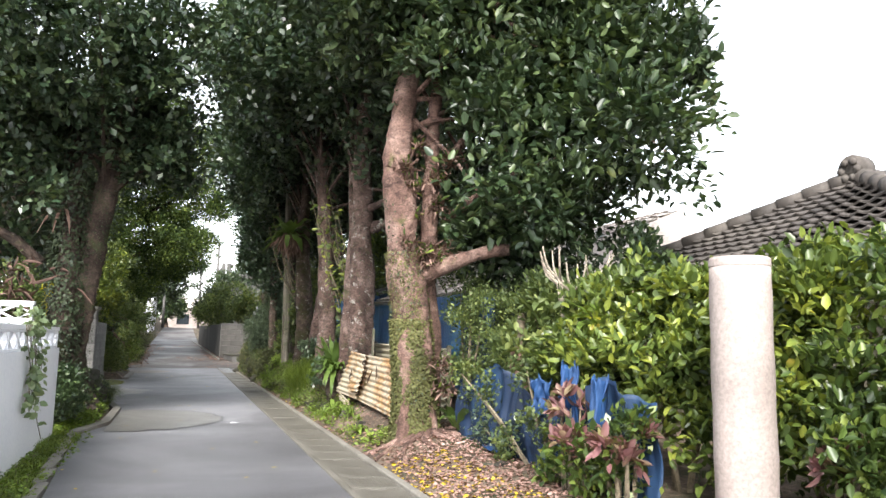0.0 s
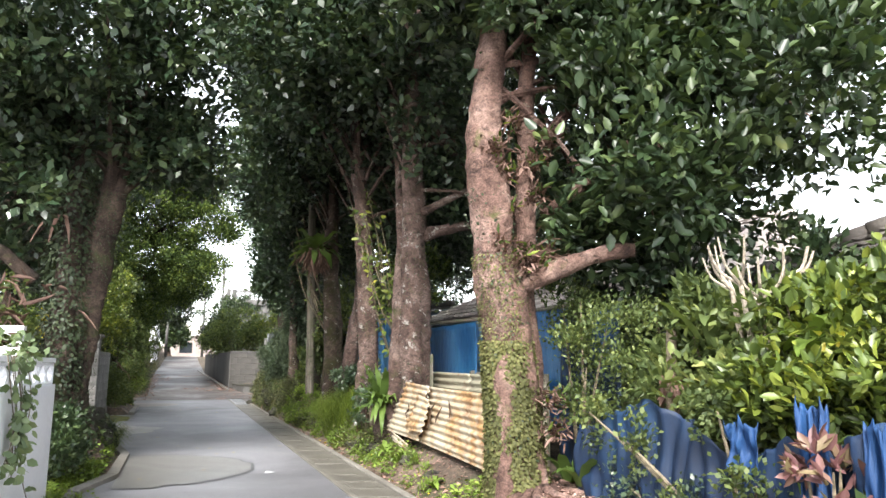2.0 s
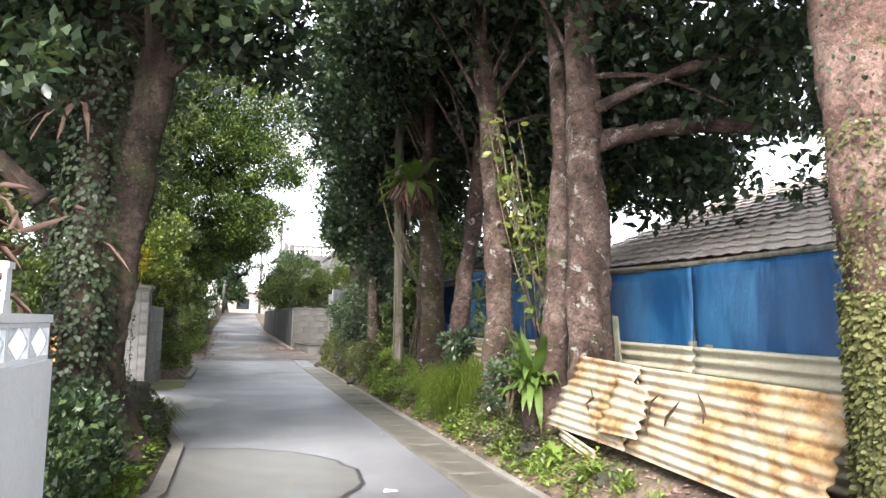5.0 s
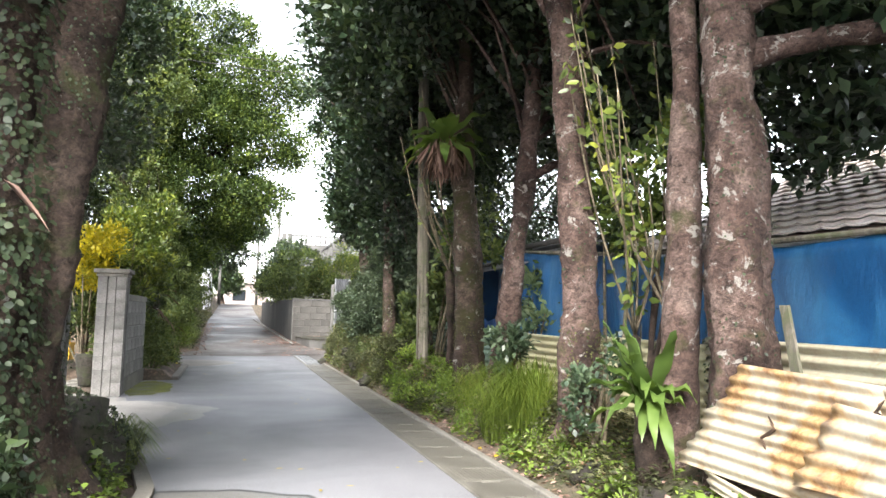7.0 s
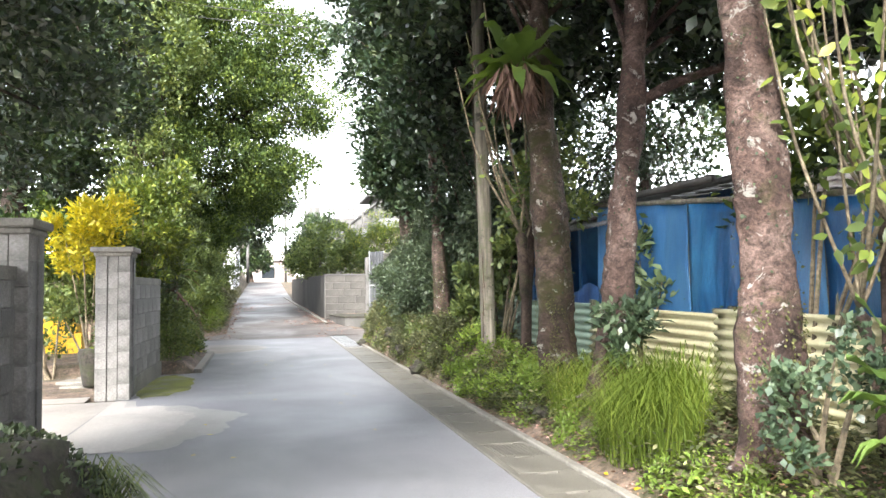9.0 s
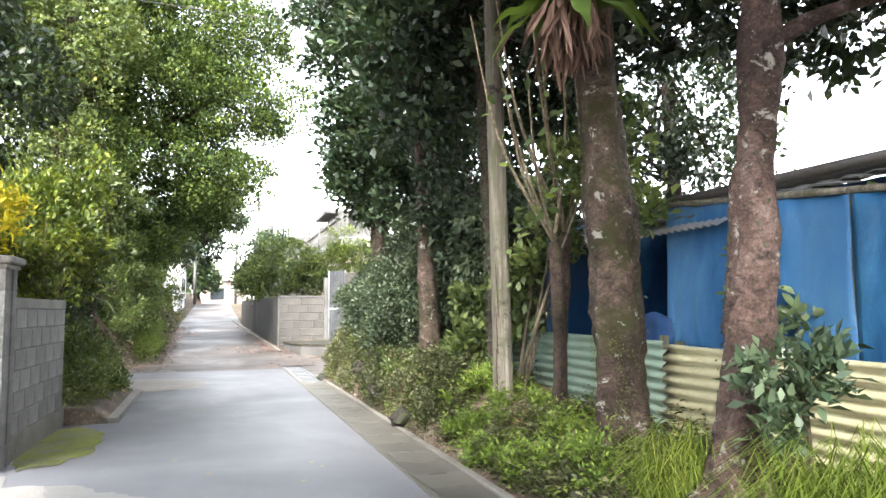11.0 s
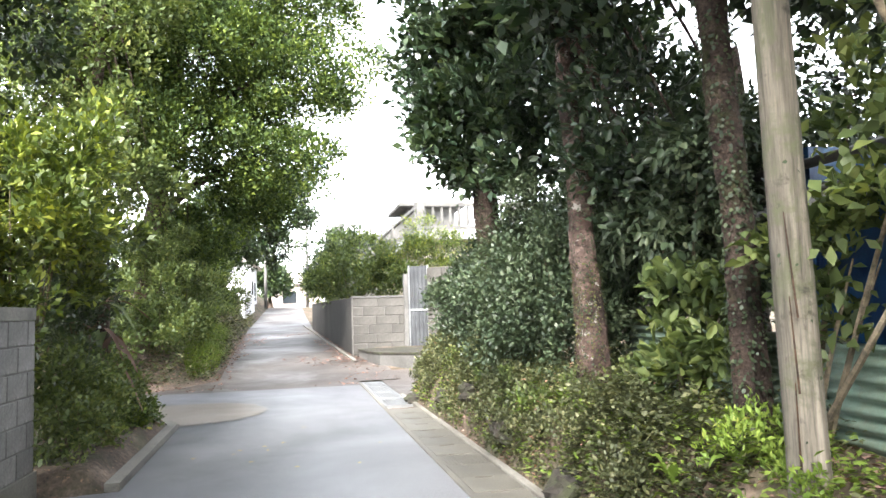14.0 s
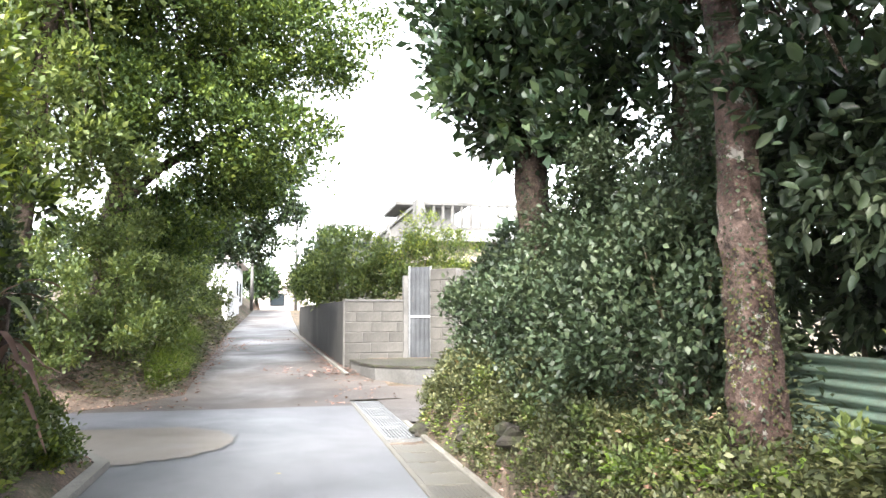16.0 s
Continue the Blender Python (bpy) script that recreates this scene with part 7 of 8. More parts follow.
shrub("shrub", (-1.8, 23.6, 0.05), [((-1.90, 23.5, 0.62), (0.36, 0.5, 0.55)), ((-1.88, 24.3, 0.55), (0.32, 0.5, 0.5)), ((-1.93, 25.2, 0.5), (0.3, 0.5, 0.48)), ((-1.98, 26.0, 0.45), (0.3, 0.5, 0.42))], 1300, 12, 0.055, M_MIX, "dense dark small-leaved shrub at the kerb", group=YARD)
shrub("shrub", (-2.2, 25.8, 0.1), [((-2.45, 25.7, 1.75), (0.45, 0.5, 0.6)), ((-2.15, 24.8, 1.3), (0.3, 0.4, 0.4)), ((-2.5, 26.4, 1.3), (0.45, 0.4, 0.6))], 700, 12, 0.07, M_FUKUGI_SUN, "dark mixed shrub beside the side lane", group=YARD)
shrub("shrub", (-1.65, 25.9, 0.05), [((-1.68, 25.9, 0.22), (0.1, 0.6, 0.16))], 120, 11, 0.055, M_HEDGE, "yellow-green low plant along the kerb", group=YARD)
shrub("shrub", (-2.6, 26.2, 0.1), [((-2.5, 26.0, 2.35), (0.4, 0.45, 0.45)), ((-2.9, 26.3, 3.05), (0.5, 0.5, 0.5)), ((-2.2, 26.1, 2.75), (0.28, 0.3, 0.25))], 520, 12, 0.085, M_HEDGE_YELLOW, "bright yellow-green shrub above the side lane corner", group=YARD, width=0.4, near=True)
palm = thing("dry_palm_fern", (-1.95, 25.4, 0.1), "brownish drooping fern bush beside the side lane", "fern")
for k in range(46):
    r = random.Random(k + 300)
    part("frond", frond((-1.98 + r.uniform(-0.15, 0.15), 25.4 + r.uniform(-0.2, 0.2), 0.9 + r.uniform(0, 0.7)), r.uniform(0, 6.28), r.uniform(0.5, 0.8), 0.05, r.uniform(0.1, 0.7), r.uniform(0.5, 1.1), 0.01), M_DEADFROND if k % 2 else M_MIX, palm, "", True)
part("stem", Geo().tube(spline([(-1.98, 25.45, 0.1), (-1.98, 25.4, 0.9), (-1.96, 25.4, 1.6)], 8), [0.07] * 8, 9, 0.3), M_BARK_DARK, palm, "", True)
cyc = thing("agave_plant", (-3.6, 26.3, 2.7), "pale upright strap leaves rising from the thicket", "plant")
for k in range(9):
    part("leaf", frond((-3.4, 25.9, 2.6), k * 0.7, 0.8, 0.09, 1.3, 0.5, 0.0), M_FROND, cyc, "", True)
part("stem", Geo().tube([(-3.4, 25.9, 0.0), (-3.4, 25.9, 2.65)], [0.06, 0.05], 8, 0.2), M_BARK_DARK, cyc, "", True)


def crate(x, y, z, w, d, h, mat, label, name="plastic_crate"):
    c = thing(name, (x, y, z), label, "crate", "coloured plastic crates")
    b = Geo()
    t = 0.02
    b.box(x - w / 2, x + w / 2, y - d / 2, y + d / 2, z, z + t)
    for a in (-1, 1):
        b.box(x + a * (w / 2 - t / 2) - t / 2, x + a * (w / 2 - t / 2) + t / 2, y - d / 2, y + d / 2, z + t, z + h)
        b.box(x - w / 2 + t, x + w / 2 - t, y + a * (d / 2 - t / 2) - t / 2, y + a * (d / 2 - t / 2) + t / 2, z + t, z + h)
    part("body", b, mat, c)
    r = Geo()
    for zz in (z + h - 0.05, z + h * 0.5):
        r.box(x - w / 2 - 0.015, x + w / 2 + 0.015, y - d / 2 - 0.015, y - d / 2, zz, zz + 0.04)
        r.box(x + w / 2, x + w / 2 + 0.015, y - d / 2, y + d / 2, zz, zz + 0.04)
    part("rim", r, mat, c)
    for k in range(4):
        xx = x - w / 2 + w * (k + 0.5) / 4
        part("rib", Geo().box(xx - 0.012, xx + 0.012, y - d / 2 - 0.012, y - d / 2, z + 0.03, z + h - 0.05), mat, c)
    return c


crate(-4.02, 25.9, 0.02, 0.72, 0.5, 0.52, M_PLASTIC_Y, "yellow ribbed plastic crate standing on concrete")
crate(-4.1, 26.0, 0.545, 0.66, 0.46, 0.34, M_PLASTIC_Y, "yellow-orange plastic crate stacked on another")
crate(-4.75, 26.2, 0.02, 0.5, 0.5, 0.95, M_PLASTIC_O, "tall orange plastic bin beside the crates", "plastic_bin")
dryp = thing("dry_plant", (-4.45, 25.7, 0.9), "dry straw-coloured plant leaning over the crates", "plant")
n = 160
part("stalk", leaf_mesh(np.array([-4.4, 26.1, 1.0]) + rng.normal(size=(n, 3)) * np.array([0.22, 0.15, 0.2]), rng.normal(size=(n, 3)) + np.array([0, 0, 0.5]), 0.3 * (0.5 + rng.random(n)), np.full(n, 0.02)), M_DEADFROND, dryp, "", False, "stuff")
solid("yard_floor", Geo().add([(-9, 20.05, 0.002), (-2.35, 20.05, 0.002), (-2.9, 26.9, 0.002), (-9, 26.9, 0.002)], [(0, 1, 2, 3)]), M_DRIVE, "pale concrete yard behind the gate", "yard", "structure")
for k, (x, y, z) in enumerate(((-2.75, 21.5, 0.0), (-2.9, 21.9, 0.0), (-2.7, 22.2, 0.0))):
    stack = thing("paving_slab", (x, y, 0), "broken grey paving slab lying by the pillar", "paving slab", "broken slabs")
    part("slab", Geo().prism([(x - 0.2, y - 0.15), (x + 0.18, y - 0.2), (x + 0.22, y + 0.12), (x - 0.1, y + 0.2)], 0.004, 0.05 + 0.02 * k), M_KERB, stack)
pot = thing("flower_pot", (-2.75, 21.2, 0.0), "mossy grey concrete pot with small plant", "pot")
part("pot", Geo().tube([(-2.5, 21.3, 0.05), (-2.5, 21.3, 0.1), (-2.5, 21.3, 0.5), (-2.5, 21.3, 0.55)], [0.15, 0.16, 0.22, 0.2], 16, 0.03), M_STONE, pot, "", True)
part("foliage", crown([((-2.5, 21.3, 0.7), (0.2, 0.2, 0.18))], 22, 9, 0.07, 0.04), M_HEDGE, pot, "", False, "stuff")

# left bank of the uphill lane
BANKL = "shrubs on the uphill bank"
for k, (x, y, z, rx, ry, rz, m) in enumerate(((-2.6, 32.6, 1.5, 0.7, 0.8, 0.8, M_MIX), (-3.4, 31.6, 1.6, 0.7, 0.6, 1.0, M_MIX), (-2.3, 34.4, 1.9, 0.6, 1.0, 0.9, M_MIX), (-2.6, 36.6, 2.3, 0.8, 1.2, 1.1, M_HEDGE), (-2.5, 39.2, 2.4, 0.7, 1.4, 1.1, M_MIX),
                                             (-2.6, 42.5, 2.6, 0.8, 1.6, 1.2, M_MIX), (-2.4, 46.0, 2.6, 0.8, 1.8, 1.2, M_MIX), (-2.9, 33.3, 2.9, 0.9, 1.0, 0.8, M_MIX), (-4.6, 31.5, 2.2, 1.0, 0.7, 1.4, M_MIX), (-6.0, 31.7, 2.4, 1.2, 0.8, 1.8, M_MIX), (-8.0, 31.8, 2.6, 1.4, 0.9, 2.2, M_MIX))):
    shrub("shrub", (x, y, ground_z(x, y)), [((x, y, z), (rx, ry, rz)), ((x + 0.25, y - 0.3, z - rz * 0.55), (rx * 0.7, ry * 0.7, rz * 0.5))], 400, 12, 0.09, m, "rambling green shrub on the uphill bank", group=BANKL)
stuff("uphill_cover", merge(carpet(-3.2, -1.55, 31.3, 40, 7000, 0.085, zf, 0.45, 0.4, keep=lambda x, y: x < along(LEFT_EDGE, y) - 0.1), carpet(-3.0, -1.7, 40, 56, 2500, 0.12, zf, 0.45, 0.4)), M_COVER, "thick low plants covering the uphill bank", "ground cover")
stuff("uphill_grass", merge(blades(-1.9, 34.5, 0.3, 2.2, 1500, 0.5, 0.006, zf, (0.4, 0)), blades(-2.1, 38.5, 0.3, 2.2, 900, 0.55, 0.008, zf, (0.4, 0))), M_GRASS, "yellow-green grass hanging over the lane edge", "grass")
stuff("junction_litter", merge(carpet(-3, -1.2, 30.6, 34, 500, 0.06, zf, 0.5, 0.02, 0.2), carpet(1.2, 2.2, 34.5, 44, 900, 0.06, lambda x, y: road_z(y) + 0.01, 0.5, 0.02, 0.2), carpet(-1.9, -1.3, 34, 46, 500, 0.06, lambda x, y: road_z(y) + 0.01, 0.5, 0.02, 0.2), carpet(-1.75, -1.4, 26, 27, 120, 0.05, zf, 0.5, 0.02, 0.2)), M_DRY, "brown leaf litter along the lane edge", "leaf litter")

# ---- far side of the junction ----
def stone_wall(name, a, b, z0, z1, courses, block_len, label, mat=None, seed=0, cap=0.05, base_b=None):
    """A wall of large blocks, each a piece with its own edges."""
    mat = mat or M_LIME_STONE
    a, b = Vector((*a, 0)), Vector((*b, 0))
    d = (b - a).normalized()
    nrm = Vector((-d.y, d.x, 0))
    length, turn = (b - a).length, math.degrees(math.atan2(d.y, d.x))
    w = thing(name, (a.x, a.y, z0), label, "wall", "", "structure")
    part("core", Geo().prism([tuple((a + nrm * 0.1).xy), tuple((a - nrm * 0.1).xy), tuple((b - nrm * 0.1).xy), tuple((b + nrm * 0.1).xy)], z0, z1 - 0.005), M_MORTAR, w, "dark joints")
    if cap:
        part("cap", Geo().prism([tuple((a - d * 0.01 + nrm * 0.14).xy), tuple((a - d * 0.01 - nrm * 0.14).xy), tuple((b + d * 0.01 - nrm * 0.14).xy), tuple((b + d * 0.01 + nrm * 0.14).xy)], z1 + 0.002, z1 + cap), M_CONC_FAR, w, "weathered concrete capping")
    h = (z1 - z0) / courses
    g = Geo().box(-0.5, 0.5, -0.115, 0.115, 0, h - 0.012, 0.012)
    me = as_mesh("block", g.v, g.f, mat)
    r = random.Random(seed)
    for c in range(courses):
        s = -block_len * (0.5 if c % 2 else 0.0)
        while s < length - 0.02:
            e = s + block_len * r.uniform(0.85, 1.2)
            lo, hi = max(0, s), min(length, e)
            if length - hi < 0.12:
                hi = length
            if hi - lo > 0.05:
                m = a + d * (lo + hi) / 2
                piece("block", me, w, pose(m.x, m.y, z0 + c * h + 0.006, 0, 0, turn) @ Matrix.Diagonal((hi - lo - 0.012, 1 + 0.06 * r.random(), 1, 1)))
            s = e if hi < length else length
    return w


stone_wall("wall_far_front", (1.7, 36.0), (3.1, 36.15), 0.1, 1.78, 7, 0.62, "grey weathered block wall facing the junction", seed=2)
stone_wall("wall_gate_side", (3.8, 35.9), (4.3, 35.35), 0.05, 2.55, 9, 0.5, "grey limestone block wall beside the metal gate", seed=3, cap=0)
stone_wall("wall_gate_return", (4.35, 35.3), (7.5, 35.8), 0.05, 2.5, 9, 0.5, "pale limestone block wall turning behind shrubs", seed=4, cap=0)
gp = thing("gate_post", (3.34, 36.1, 0.1), "narrow grey concrete gate post", "gate post")
part("shaft", Geo().box(3.11, 3.23, 36.0, 36.2, 0.1, 2.4, 0.01), M_CONC_FAR, gp)
g = thing("metal_gate", (3.65, 36.0, 0.25), "tall grey galvanised sheet gate, closed", "gate")
part("leaf", corrugated((3.25, 36.08, 0.28), (3.77, 35.98, 0.28), (3.25, 36.08, 2.6), (3.77, 35.98, 2.62), 5, 0.012, 4, 0.0, 0, 2.0, True), M_GATE, g)
for x in (3.26, 3.76):
    part("stile", Geo().box(x - 0.02, x + 0.02, 35.95 if x > 3.5 else 36.05, 35.99 if x > 3.5 else 36.09, 0.27, 2.63), M_STEEL, g, "steel edge stile")
part("rail", Geo().add([(3.28, 36.04, 1.4), (3.74, 35.95, 1.4), (3.74, 35.95, 1.45), (3.28, 36.04, 1.45), (3.28, 36.06, 1.4), (3.74, 35.97, 1.4), (3.74, 35.97, 1.45), (3.28, 36.06, 1.45)], [(0, 1, 2, 3), (7, 6, 5, 4), (0, 4, 5, 1), (3, 2, 6, 7), (0, 3, 7, 4), (1, 5, 6, 2)]), M_STEEL, g)
plat = thing("platform", (2.9, 34.6, 0.0), "low mossy concrete step before the metal gate", "step", "", "structure")
part("slab", Geo().prism([(1.95, 34.6), (2.15, 33.7), (2.85, 33.05), (3.6, 33.1), (4.2, 34.2), (4.4, 35.3), (3.9, 35.8), (1.85, 35.85)], 0.0, 0.4), M_CONC_FAR, plat, "stained concrete body")
part("top", Geo().prism([(1.93, 34.6), (2.13, 33.68), (2.85, 33.02), (3.62, 33.08), (4.22, 34.2), (4.42, 35.3), (3.9, 35.82), (1.83, 35.87)], 0.404, 0.45), M_STONE, plat, "mossy top layer")

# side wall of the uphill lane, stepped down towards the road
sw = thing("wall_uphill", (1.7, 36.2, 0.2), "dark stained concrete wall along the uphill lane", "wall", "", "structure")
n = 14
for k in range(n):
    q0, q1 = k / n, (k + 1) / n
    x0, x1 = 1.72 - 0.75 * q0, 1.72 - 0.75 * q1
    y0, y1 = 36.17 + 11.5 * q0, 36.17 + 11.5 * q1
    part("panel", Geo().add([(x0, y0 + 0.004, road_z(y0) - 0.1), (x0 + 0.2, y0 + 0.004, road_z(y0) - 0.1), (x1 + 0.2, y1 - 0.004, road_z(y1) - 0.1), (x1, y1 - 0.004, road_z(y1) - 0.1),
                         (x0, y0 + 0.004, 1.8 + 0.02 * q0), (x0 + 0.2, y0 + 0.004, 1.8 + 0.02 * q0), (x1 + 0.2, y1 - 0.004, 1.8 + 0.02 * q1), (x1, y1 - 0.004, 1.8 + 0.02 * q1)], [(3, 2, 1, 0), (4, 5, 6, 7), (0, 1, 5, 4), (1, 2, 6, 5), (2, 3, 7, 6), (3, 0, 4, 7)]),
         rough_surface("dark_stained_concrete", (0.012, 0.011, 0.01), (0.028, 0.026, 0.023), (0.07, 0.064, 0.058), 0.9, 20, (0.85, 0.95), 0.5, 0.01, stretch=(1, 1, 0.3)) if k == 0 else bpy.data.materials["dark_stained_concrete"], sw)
solid("kerb_uphill", Geo().add([(x, y, road_z(y) + h) for y in np.linspace(34.5, 50, 20) for x, h in ((1.52 - 0.065 * (y - 36), -0.03), (1.52 - 0.065 * (y - 36), 0.05), (1.6 - 0.065 * (y - 36), 0.05), (1.6 - 0.065 * (y - 36), -0.03))],
      [(4 * k + i, 4 * k + i + 1, 4 * k + i + 5, 4 * k + i + 4) for k in range(19) for i in range(3)]), M_KERB, "low concrete edge along the uphill wall", "kerb", "structure")

FAR = "garden bushes above the far wall"
shrub("garden_bush", (2.4, 41.5, 0.5), [((2.3, 41.0, 2.75), (1.35, 1.6, 1.15)), ((1.5, 42.5, 2.5), (0.9, 1.6, 0.8)), ((3.3, 40.0, 2.4), (0.9, 1.2, 0.8))], 900, 13, 0.12, M_MIX, "rounded green garden bush behind the wall", group=FAR, spread=0.14)
shrub("garden_bush", (4.2, 40.0, 0.5), [((3.9, 39.8, 3.1), (1.0, 1.0, 0.95)), ((5.2, 40.2, 3.2), (1.0, 1.0, 0.9)), ((4.4, 40.0, 3.8), (0.7, 0.7, 0.55))], 800, 12, 0.12, M_HEDGE_YELLOW, "feathery yellow-green garden bush", group=FAR, spread=0.14, width=0.25)
shrub("garden_bush", (1.6, 49.5, 1.0), [((1.5, 50.0, 3.0), (0.9, 2.5, 1.2)), ((3.0, 55, 4.2), (1.6, 2.0, 1.6))], 700, 12, 0.16, M_FUKUGI_SUN, "green bush farther up the lane", group=FAR, spread=0.18)

# two-storey house with a roof terrace
hs = thing("terrace_house", (9.0, 53.0, 0.3), "cream concrete house with balustraded roof terrace", "house")
part("wall", Geo().box(5.6, 14.0, 46.4, 61.0, 0.3, 4.3), M_PLASTER, hs, "cream rendered wall")
part("slab", Geo().box(5.2, 14.4, 45.9, 61.4, 4.3, 4.72, 0.02), M_STEEL_PAINT, hs, "whitish roof slab edge")
part("beam", Geo().box(5.5, 14.1, 46.3, 61.1, 3.55, 3.75), M_POST, hs, "pinkish band under the slab")


def baluster_rail(parent, a, b, z0, z1):
    a, b = Vector(a), Vector(b)
    length = (b - a).length
    d = (b - a) / length
    nrm = Vector((-d.y, d.x, 0)) * 0.09
    for zz0, zz1 in ((z0, z0 + 0.15), (z1 - 0.14, z1)):
        part("rail", Geo().prism([tuple((a + nrm).xy), tuple((a - nrm).xy), tuple((b - nrm).xy), tuple((b + nrm).xy)], zz0, zz1), M_CONC_FAR, parent, "weathered concrete rail")
    n = int(length / 0.36)
    for k in range(n):
        p = a + d * (length * (k + 0.5) / n)
        part("baluster", Geo().tube([(p.x, p.y, z0 + 0.15), (p.x, p.y, z0 + 0.35), (p.x, p.y, z0 + 0.55), (p.x, p.y, z1 - 0.14)], [0.05, 0.085, 0.07, 0.05], 8), M_CONC_FAR, parent)
    for p in (a, b, (a + b) / 2):
        part("pier", Geo().box(p.x - 0.16, p.x + 0.16, p.y - 0.16, p.y + 0.16, z0, z1 + 0.06), M_CONC_FAR, parent, "concrete pier")


baluster_rail(hs, (5.4, 46.1, 0), (13.5, 46.1, 0), 4.73, 5.85)
baluster_rail(hs, (5.4, 46.5, 0), (5.4, 61.0, 0), 4.73, 5.85)
part("stair_head", Geo().box(5.9, 8.2, 52.0, 55.0, 4.73, 6.5), M_CONC_FAR, hs, "grey stair head room")
part("stair_roof", Geo().box(5.3, 8.7, 51.3, 55.6, 6.5, 6.68, 0.02), M_CONC_FAR, hs, "flat overhanging roof")
for x in (6.6, 9.0, 11.4):
    w = part("window", Geo().box(x, x + 1.4, 46.36, 46.4, 1.5, 3.0), M_GLASS_DARK, hs, "dark window")
    fr = Geo()
    fr.box(x - 0.06, x, 46.32, 46.4, 1.44, 3.06).box(x + 1.4, x + 1.46, 46.32, 46.4, 1.44, 3.06).box(x, x + 1.4, 46.32, 46.4, 3.0, 3.06).box(x, x + 1.4, 46.32, 46.4, 1.44, 1.5).box(x + 0.68, x + 0.72, 46.33, 46.36, 1.5, 3.0)
    part("frame", fr, M_STEEL, w, "aluminium frame")
hs2 = thing("terrace_house", (6.0, 70, 1.5), "grey concrete house with railed flat roof", "house")
part("wall", Geo().box(3.2, 12, 66, 78, 1.2, 6.2), M_CONC_FAR, hs2, "grey concrete wall")
part("slab", Geo().box(2.8, 12.4, 65.5, 78.5, 6.2, 6.5), M_CONC_FAR, hs2, "flat roof slab")
baluster_rail(hs2, (3.0, 65.8, 0), (3.0, 78.0, 0), 6.5, 7.4)
baluster_rail(hs2, (3.4, 65.8, 0), (11.5, 65.8, 0), 6.5, 7.4)

# things up the lane
wh = thing("white_house", (-4.5, 66, 1.6), "small white house beside the far lane", "house")
part("wall", Geo().box(-7.5, -2.3, 62, 70, 1.3, 4.6), M_WHITE, wh, "white wall")
part("roof", Geo().add([(-7.9, 61.6, 4.6), (-1.9, 61.6, 4.6), (-1.9, 70.4, 4.6), (-7.9, 70.4, 4.6), (-4.9, 63.5, 6.0), (-4.9, 68.5, 6.0)], [(0, 1, 4), (1, 2, 5, 4), (2, 3, 5), (3, 0, 4, 5), (3, 2, 1, 0)]), M_TILE_PALE, wh, "pale hipped roof")
for y in (63.5, 66.5):
    part("window", Geo().box(-2.3, -2.27, y, y + 1.3, 2.4, 3.6), M_GLASS_DARK, wh, "dark window")
fw = thing("white_wall_far", (-2.1, 57, 1.2), "low white garden wall up the lane", "wall")
part("body", Geo().box(-2.25, -2.05, 52, 61.5, 0.8, 2.5), M_WHITE, fw)
part("cap", Geo().box(-2.3, -2.0, 51.95, 61.55, 2.5, 2.58), M_WHITE, fw)
ph = thing("pink_house", (0.2, 96, 2.0), "pale pinkish house closing the end of the lane", "house")
part("wall", Geo().box(-2.6, 3.0, 94, 100, 1.5, 4.6), M_POST, ph, "pale pink wall")
part("roof", Geo().add([(-3.0, 93.6, 4.6), (3.4, 93.6, 4.6), (3.4, 100.4, 4.6), (-3.0, 100.4, 4.6), (-0.6, 97, 6.0), (1.0, 97, 6.0)], [(0, 1, 5, 4), (1, 2, 5), (2, 3, 4, 5), (3, 0, 4), (3, 2, 1, 0)]), M_TILE_PALE, ph, "pale blue-grey roof")
part("window", Geo().box(-0.8, 0.6, 93.95, 94.0, 2.6, 3.8), M_GLASS_DARK, ph, "dark window")


def utility_pole(x, y, h, r=0.13):
    z = ground_z(x, y)
    p = thing("utility_pole", (x, y, z), "slim grey concrete utility pole", "utility pole", "utility poles up the lane")
    part("shaft", Geo().tube([(x, y, z), (x, y, z + h * 0.5), (x, y, z + h)], [r, r * 0.85, r * 0.7], 10), M_CONC_FAR, p, "", True)
    for k, (zz, w) in enumerate(((z + h - 0.5, 0.7), (z + h - 1.1, 0.5))):
        part("crossarm", Geo().box(x - w, x + w, y - 0.04, y + 0.04, zz, zz + 0.08), M_STEEL, p, "steel crossarm")
    for w in (-0.6, 0.0, 0.6):
        part("insulator", Geo().tube([(x + w, y, z + h - 0.42), (x + w, y, z + h - 0.25)], [0.05, 0.03], 8), M_WHITE, p, "white insulator")
    return Vector((x, y, z + h - 0.3))


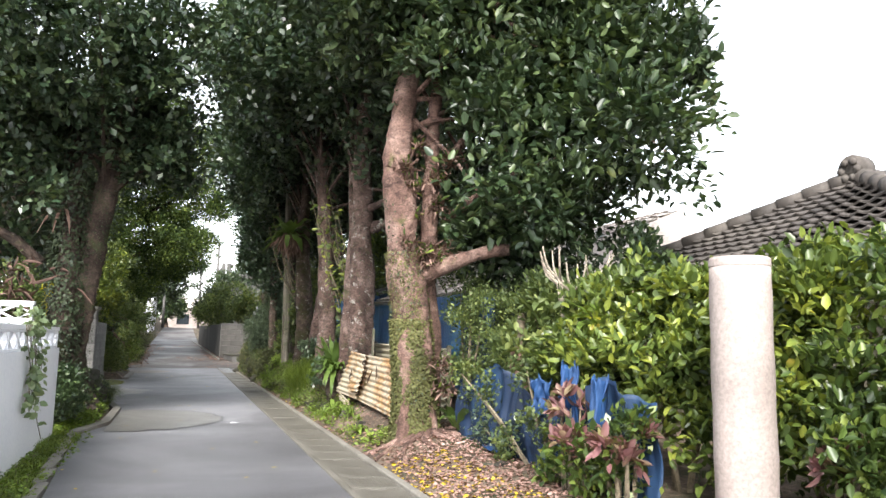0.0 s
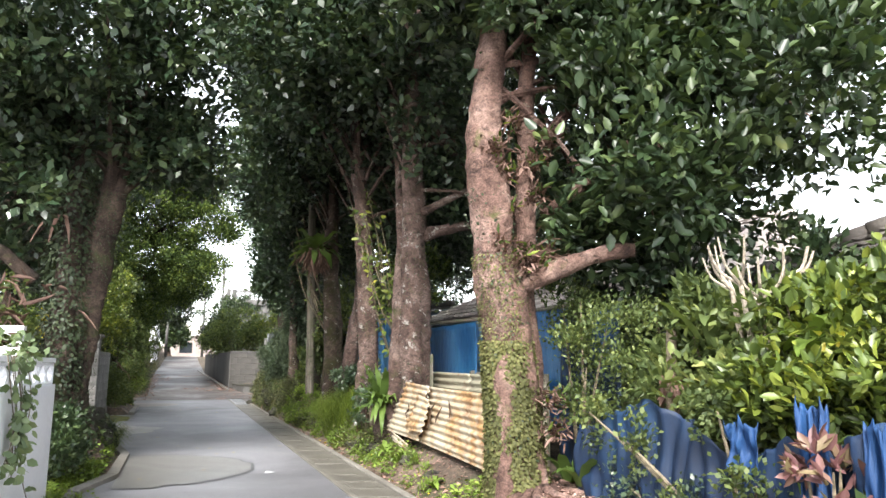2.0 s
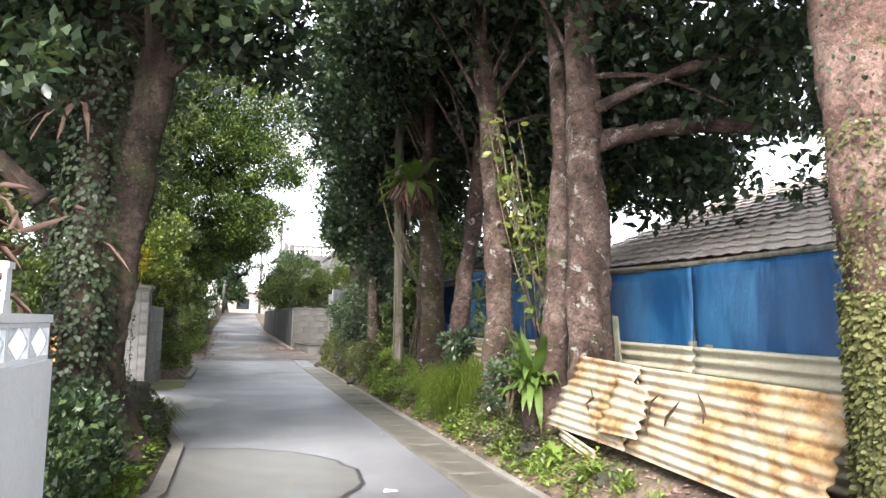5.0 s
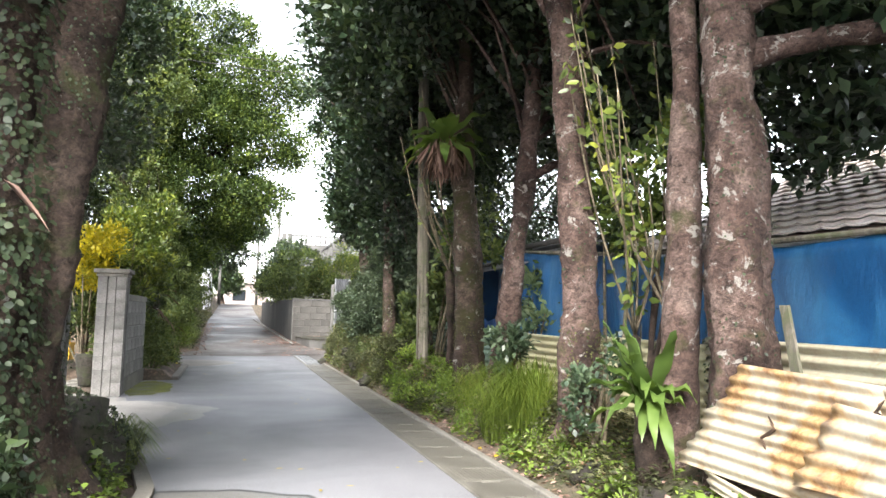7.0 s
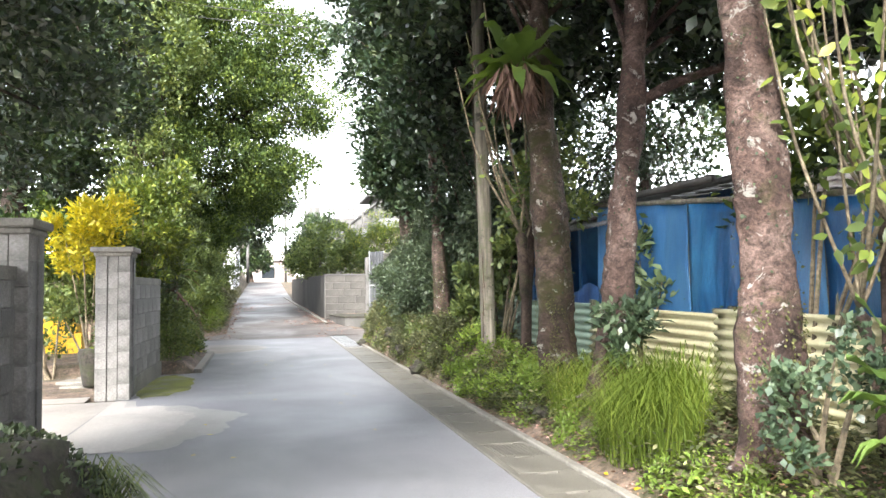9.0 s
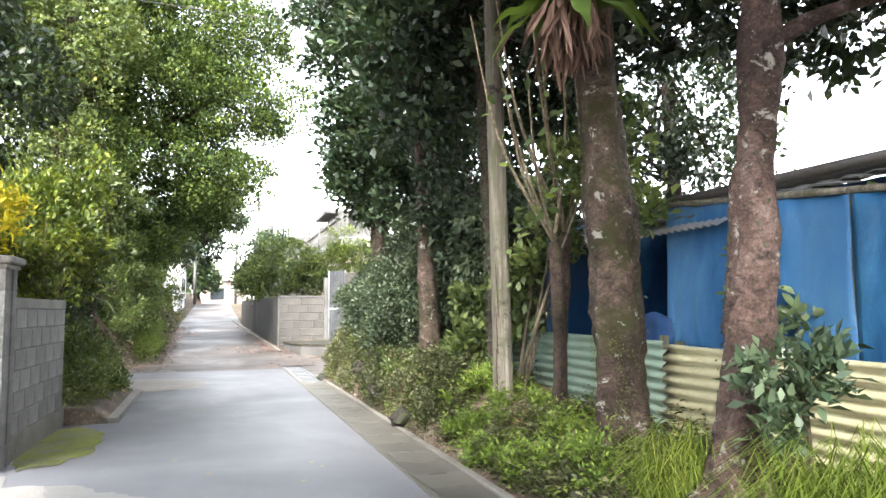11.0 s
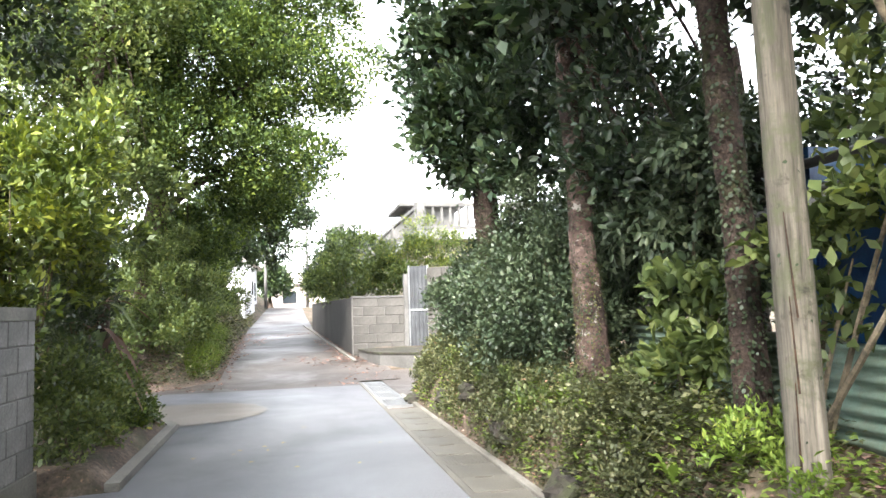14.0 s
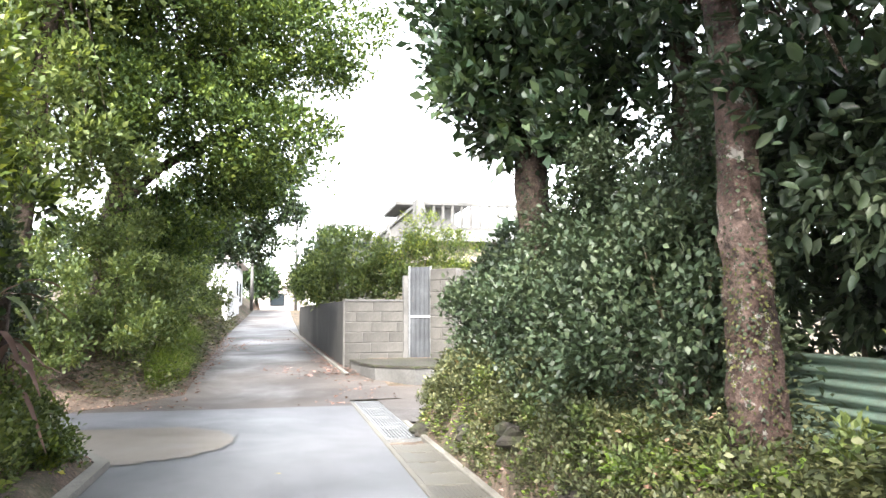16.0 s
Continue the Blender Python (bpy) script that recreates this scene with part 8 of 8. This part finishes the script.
tops = [utility_pole(2.3, 60.0, 7.2), utility_pole(1.4, 78.0, 7.0), utility_pole(-1.75, 72.0, 5.0)]
for a, b in ((tops[0], tops[1]), (tops[1], tops[2]), (Vector((-9, 30.5, 9.2)), Vector((6.5, 33.5, 9.6)))):
    for o in (0.0, 0.35):
        cable = thing("overhead_cable", tuple(a), "thin dark overhead cable", "cable", "overhead cables")
        mid = (a + b) / 2 - Vector((0, 0, 0.35))
        part("wire", Geo().tube([Vector(q) + Vector((0, 0, o)) for q in spline([a, mid, b], 12)], [0.012] * 12, 5), M_DARKMETAL, cable)
for k, (x, y, z, r) in enumerate(((-7.0, 84, 5.0, 3.5), (-4.5, 100, 6.5, 4.0), (5.5, 88, 5.0, 3.0), (-9.0, 58, 4.5, 3.0), (7.0, 104, 6, 4), (-14, 46, 5, 4), (10, 40, 3.5, 2.5), (-1.7, 80, 4.4, 1.5))):
    tree("tree", (x, y, ground_z(x, y)), [(x, y, ground_z(x, y)), (x, y, z * 0.6), (x, y, z)], [0.25, 0.2, 0.08], [((x, y, z), (r, r, r * 0.75)), ((x + r * 0.4, y - r * 0.3, z - r * 0.4), (r * 0.7, r * 0.7, r * 0.5))], 340, 12, 0.34, M_BARK_DARK, M_FUKUGI_SUN if k % 2 else M_FUKUGI, "dense green tree beyond the lane", group="distant trees", spread=0.35)
stuff("far_woods", crown([((x, 150 + 10 * math.sin(x), 5), (14, 8, 6)) for x in range(-110, 111, 20)] + [((-100, y, 5), (8, 14, 6)) for y in range(-60, 140, 22)] + [((100, y, 5), (8, 14, 6)) for y in range(-60, 140, 22)], 1800, 8, 1.6, 1.2), M_FUKUGI, "dark green woods far behind the houses", "woods")

stuff("lane_litter", carpet(-2.4, 2.3, 30.8, 46, 2200, 0.06, lambda x, y: road_z(y) + 0.012, 0.5, 0.015, 0.2, keep=lambda x, y: along(LEFT_EDGE, y) < x < along(RIGHT_EDGE, y) and noise.noise(Vector((x * 0.8, y * 0.35, 4))) + 0.5 * abs(x) > 0.42), M_DRY, "brown fallen leaves strewn on the uphill lane", "leaf litter")
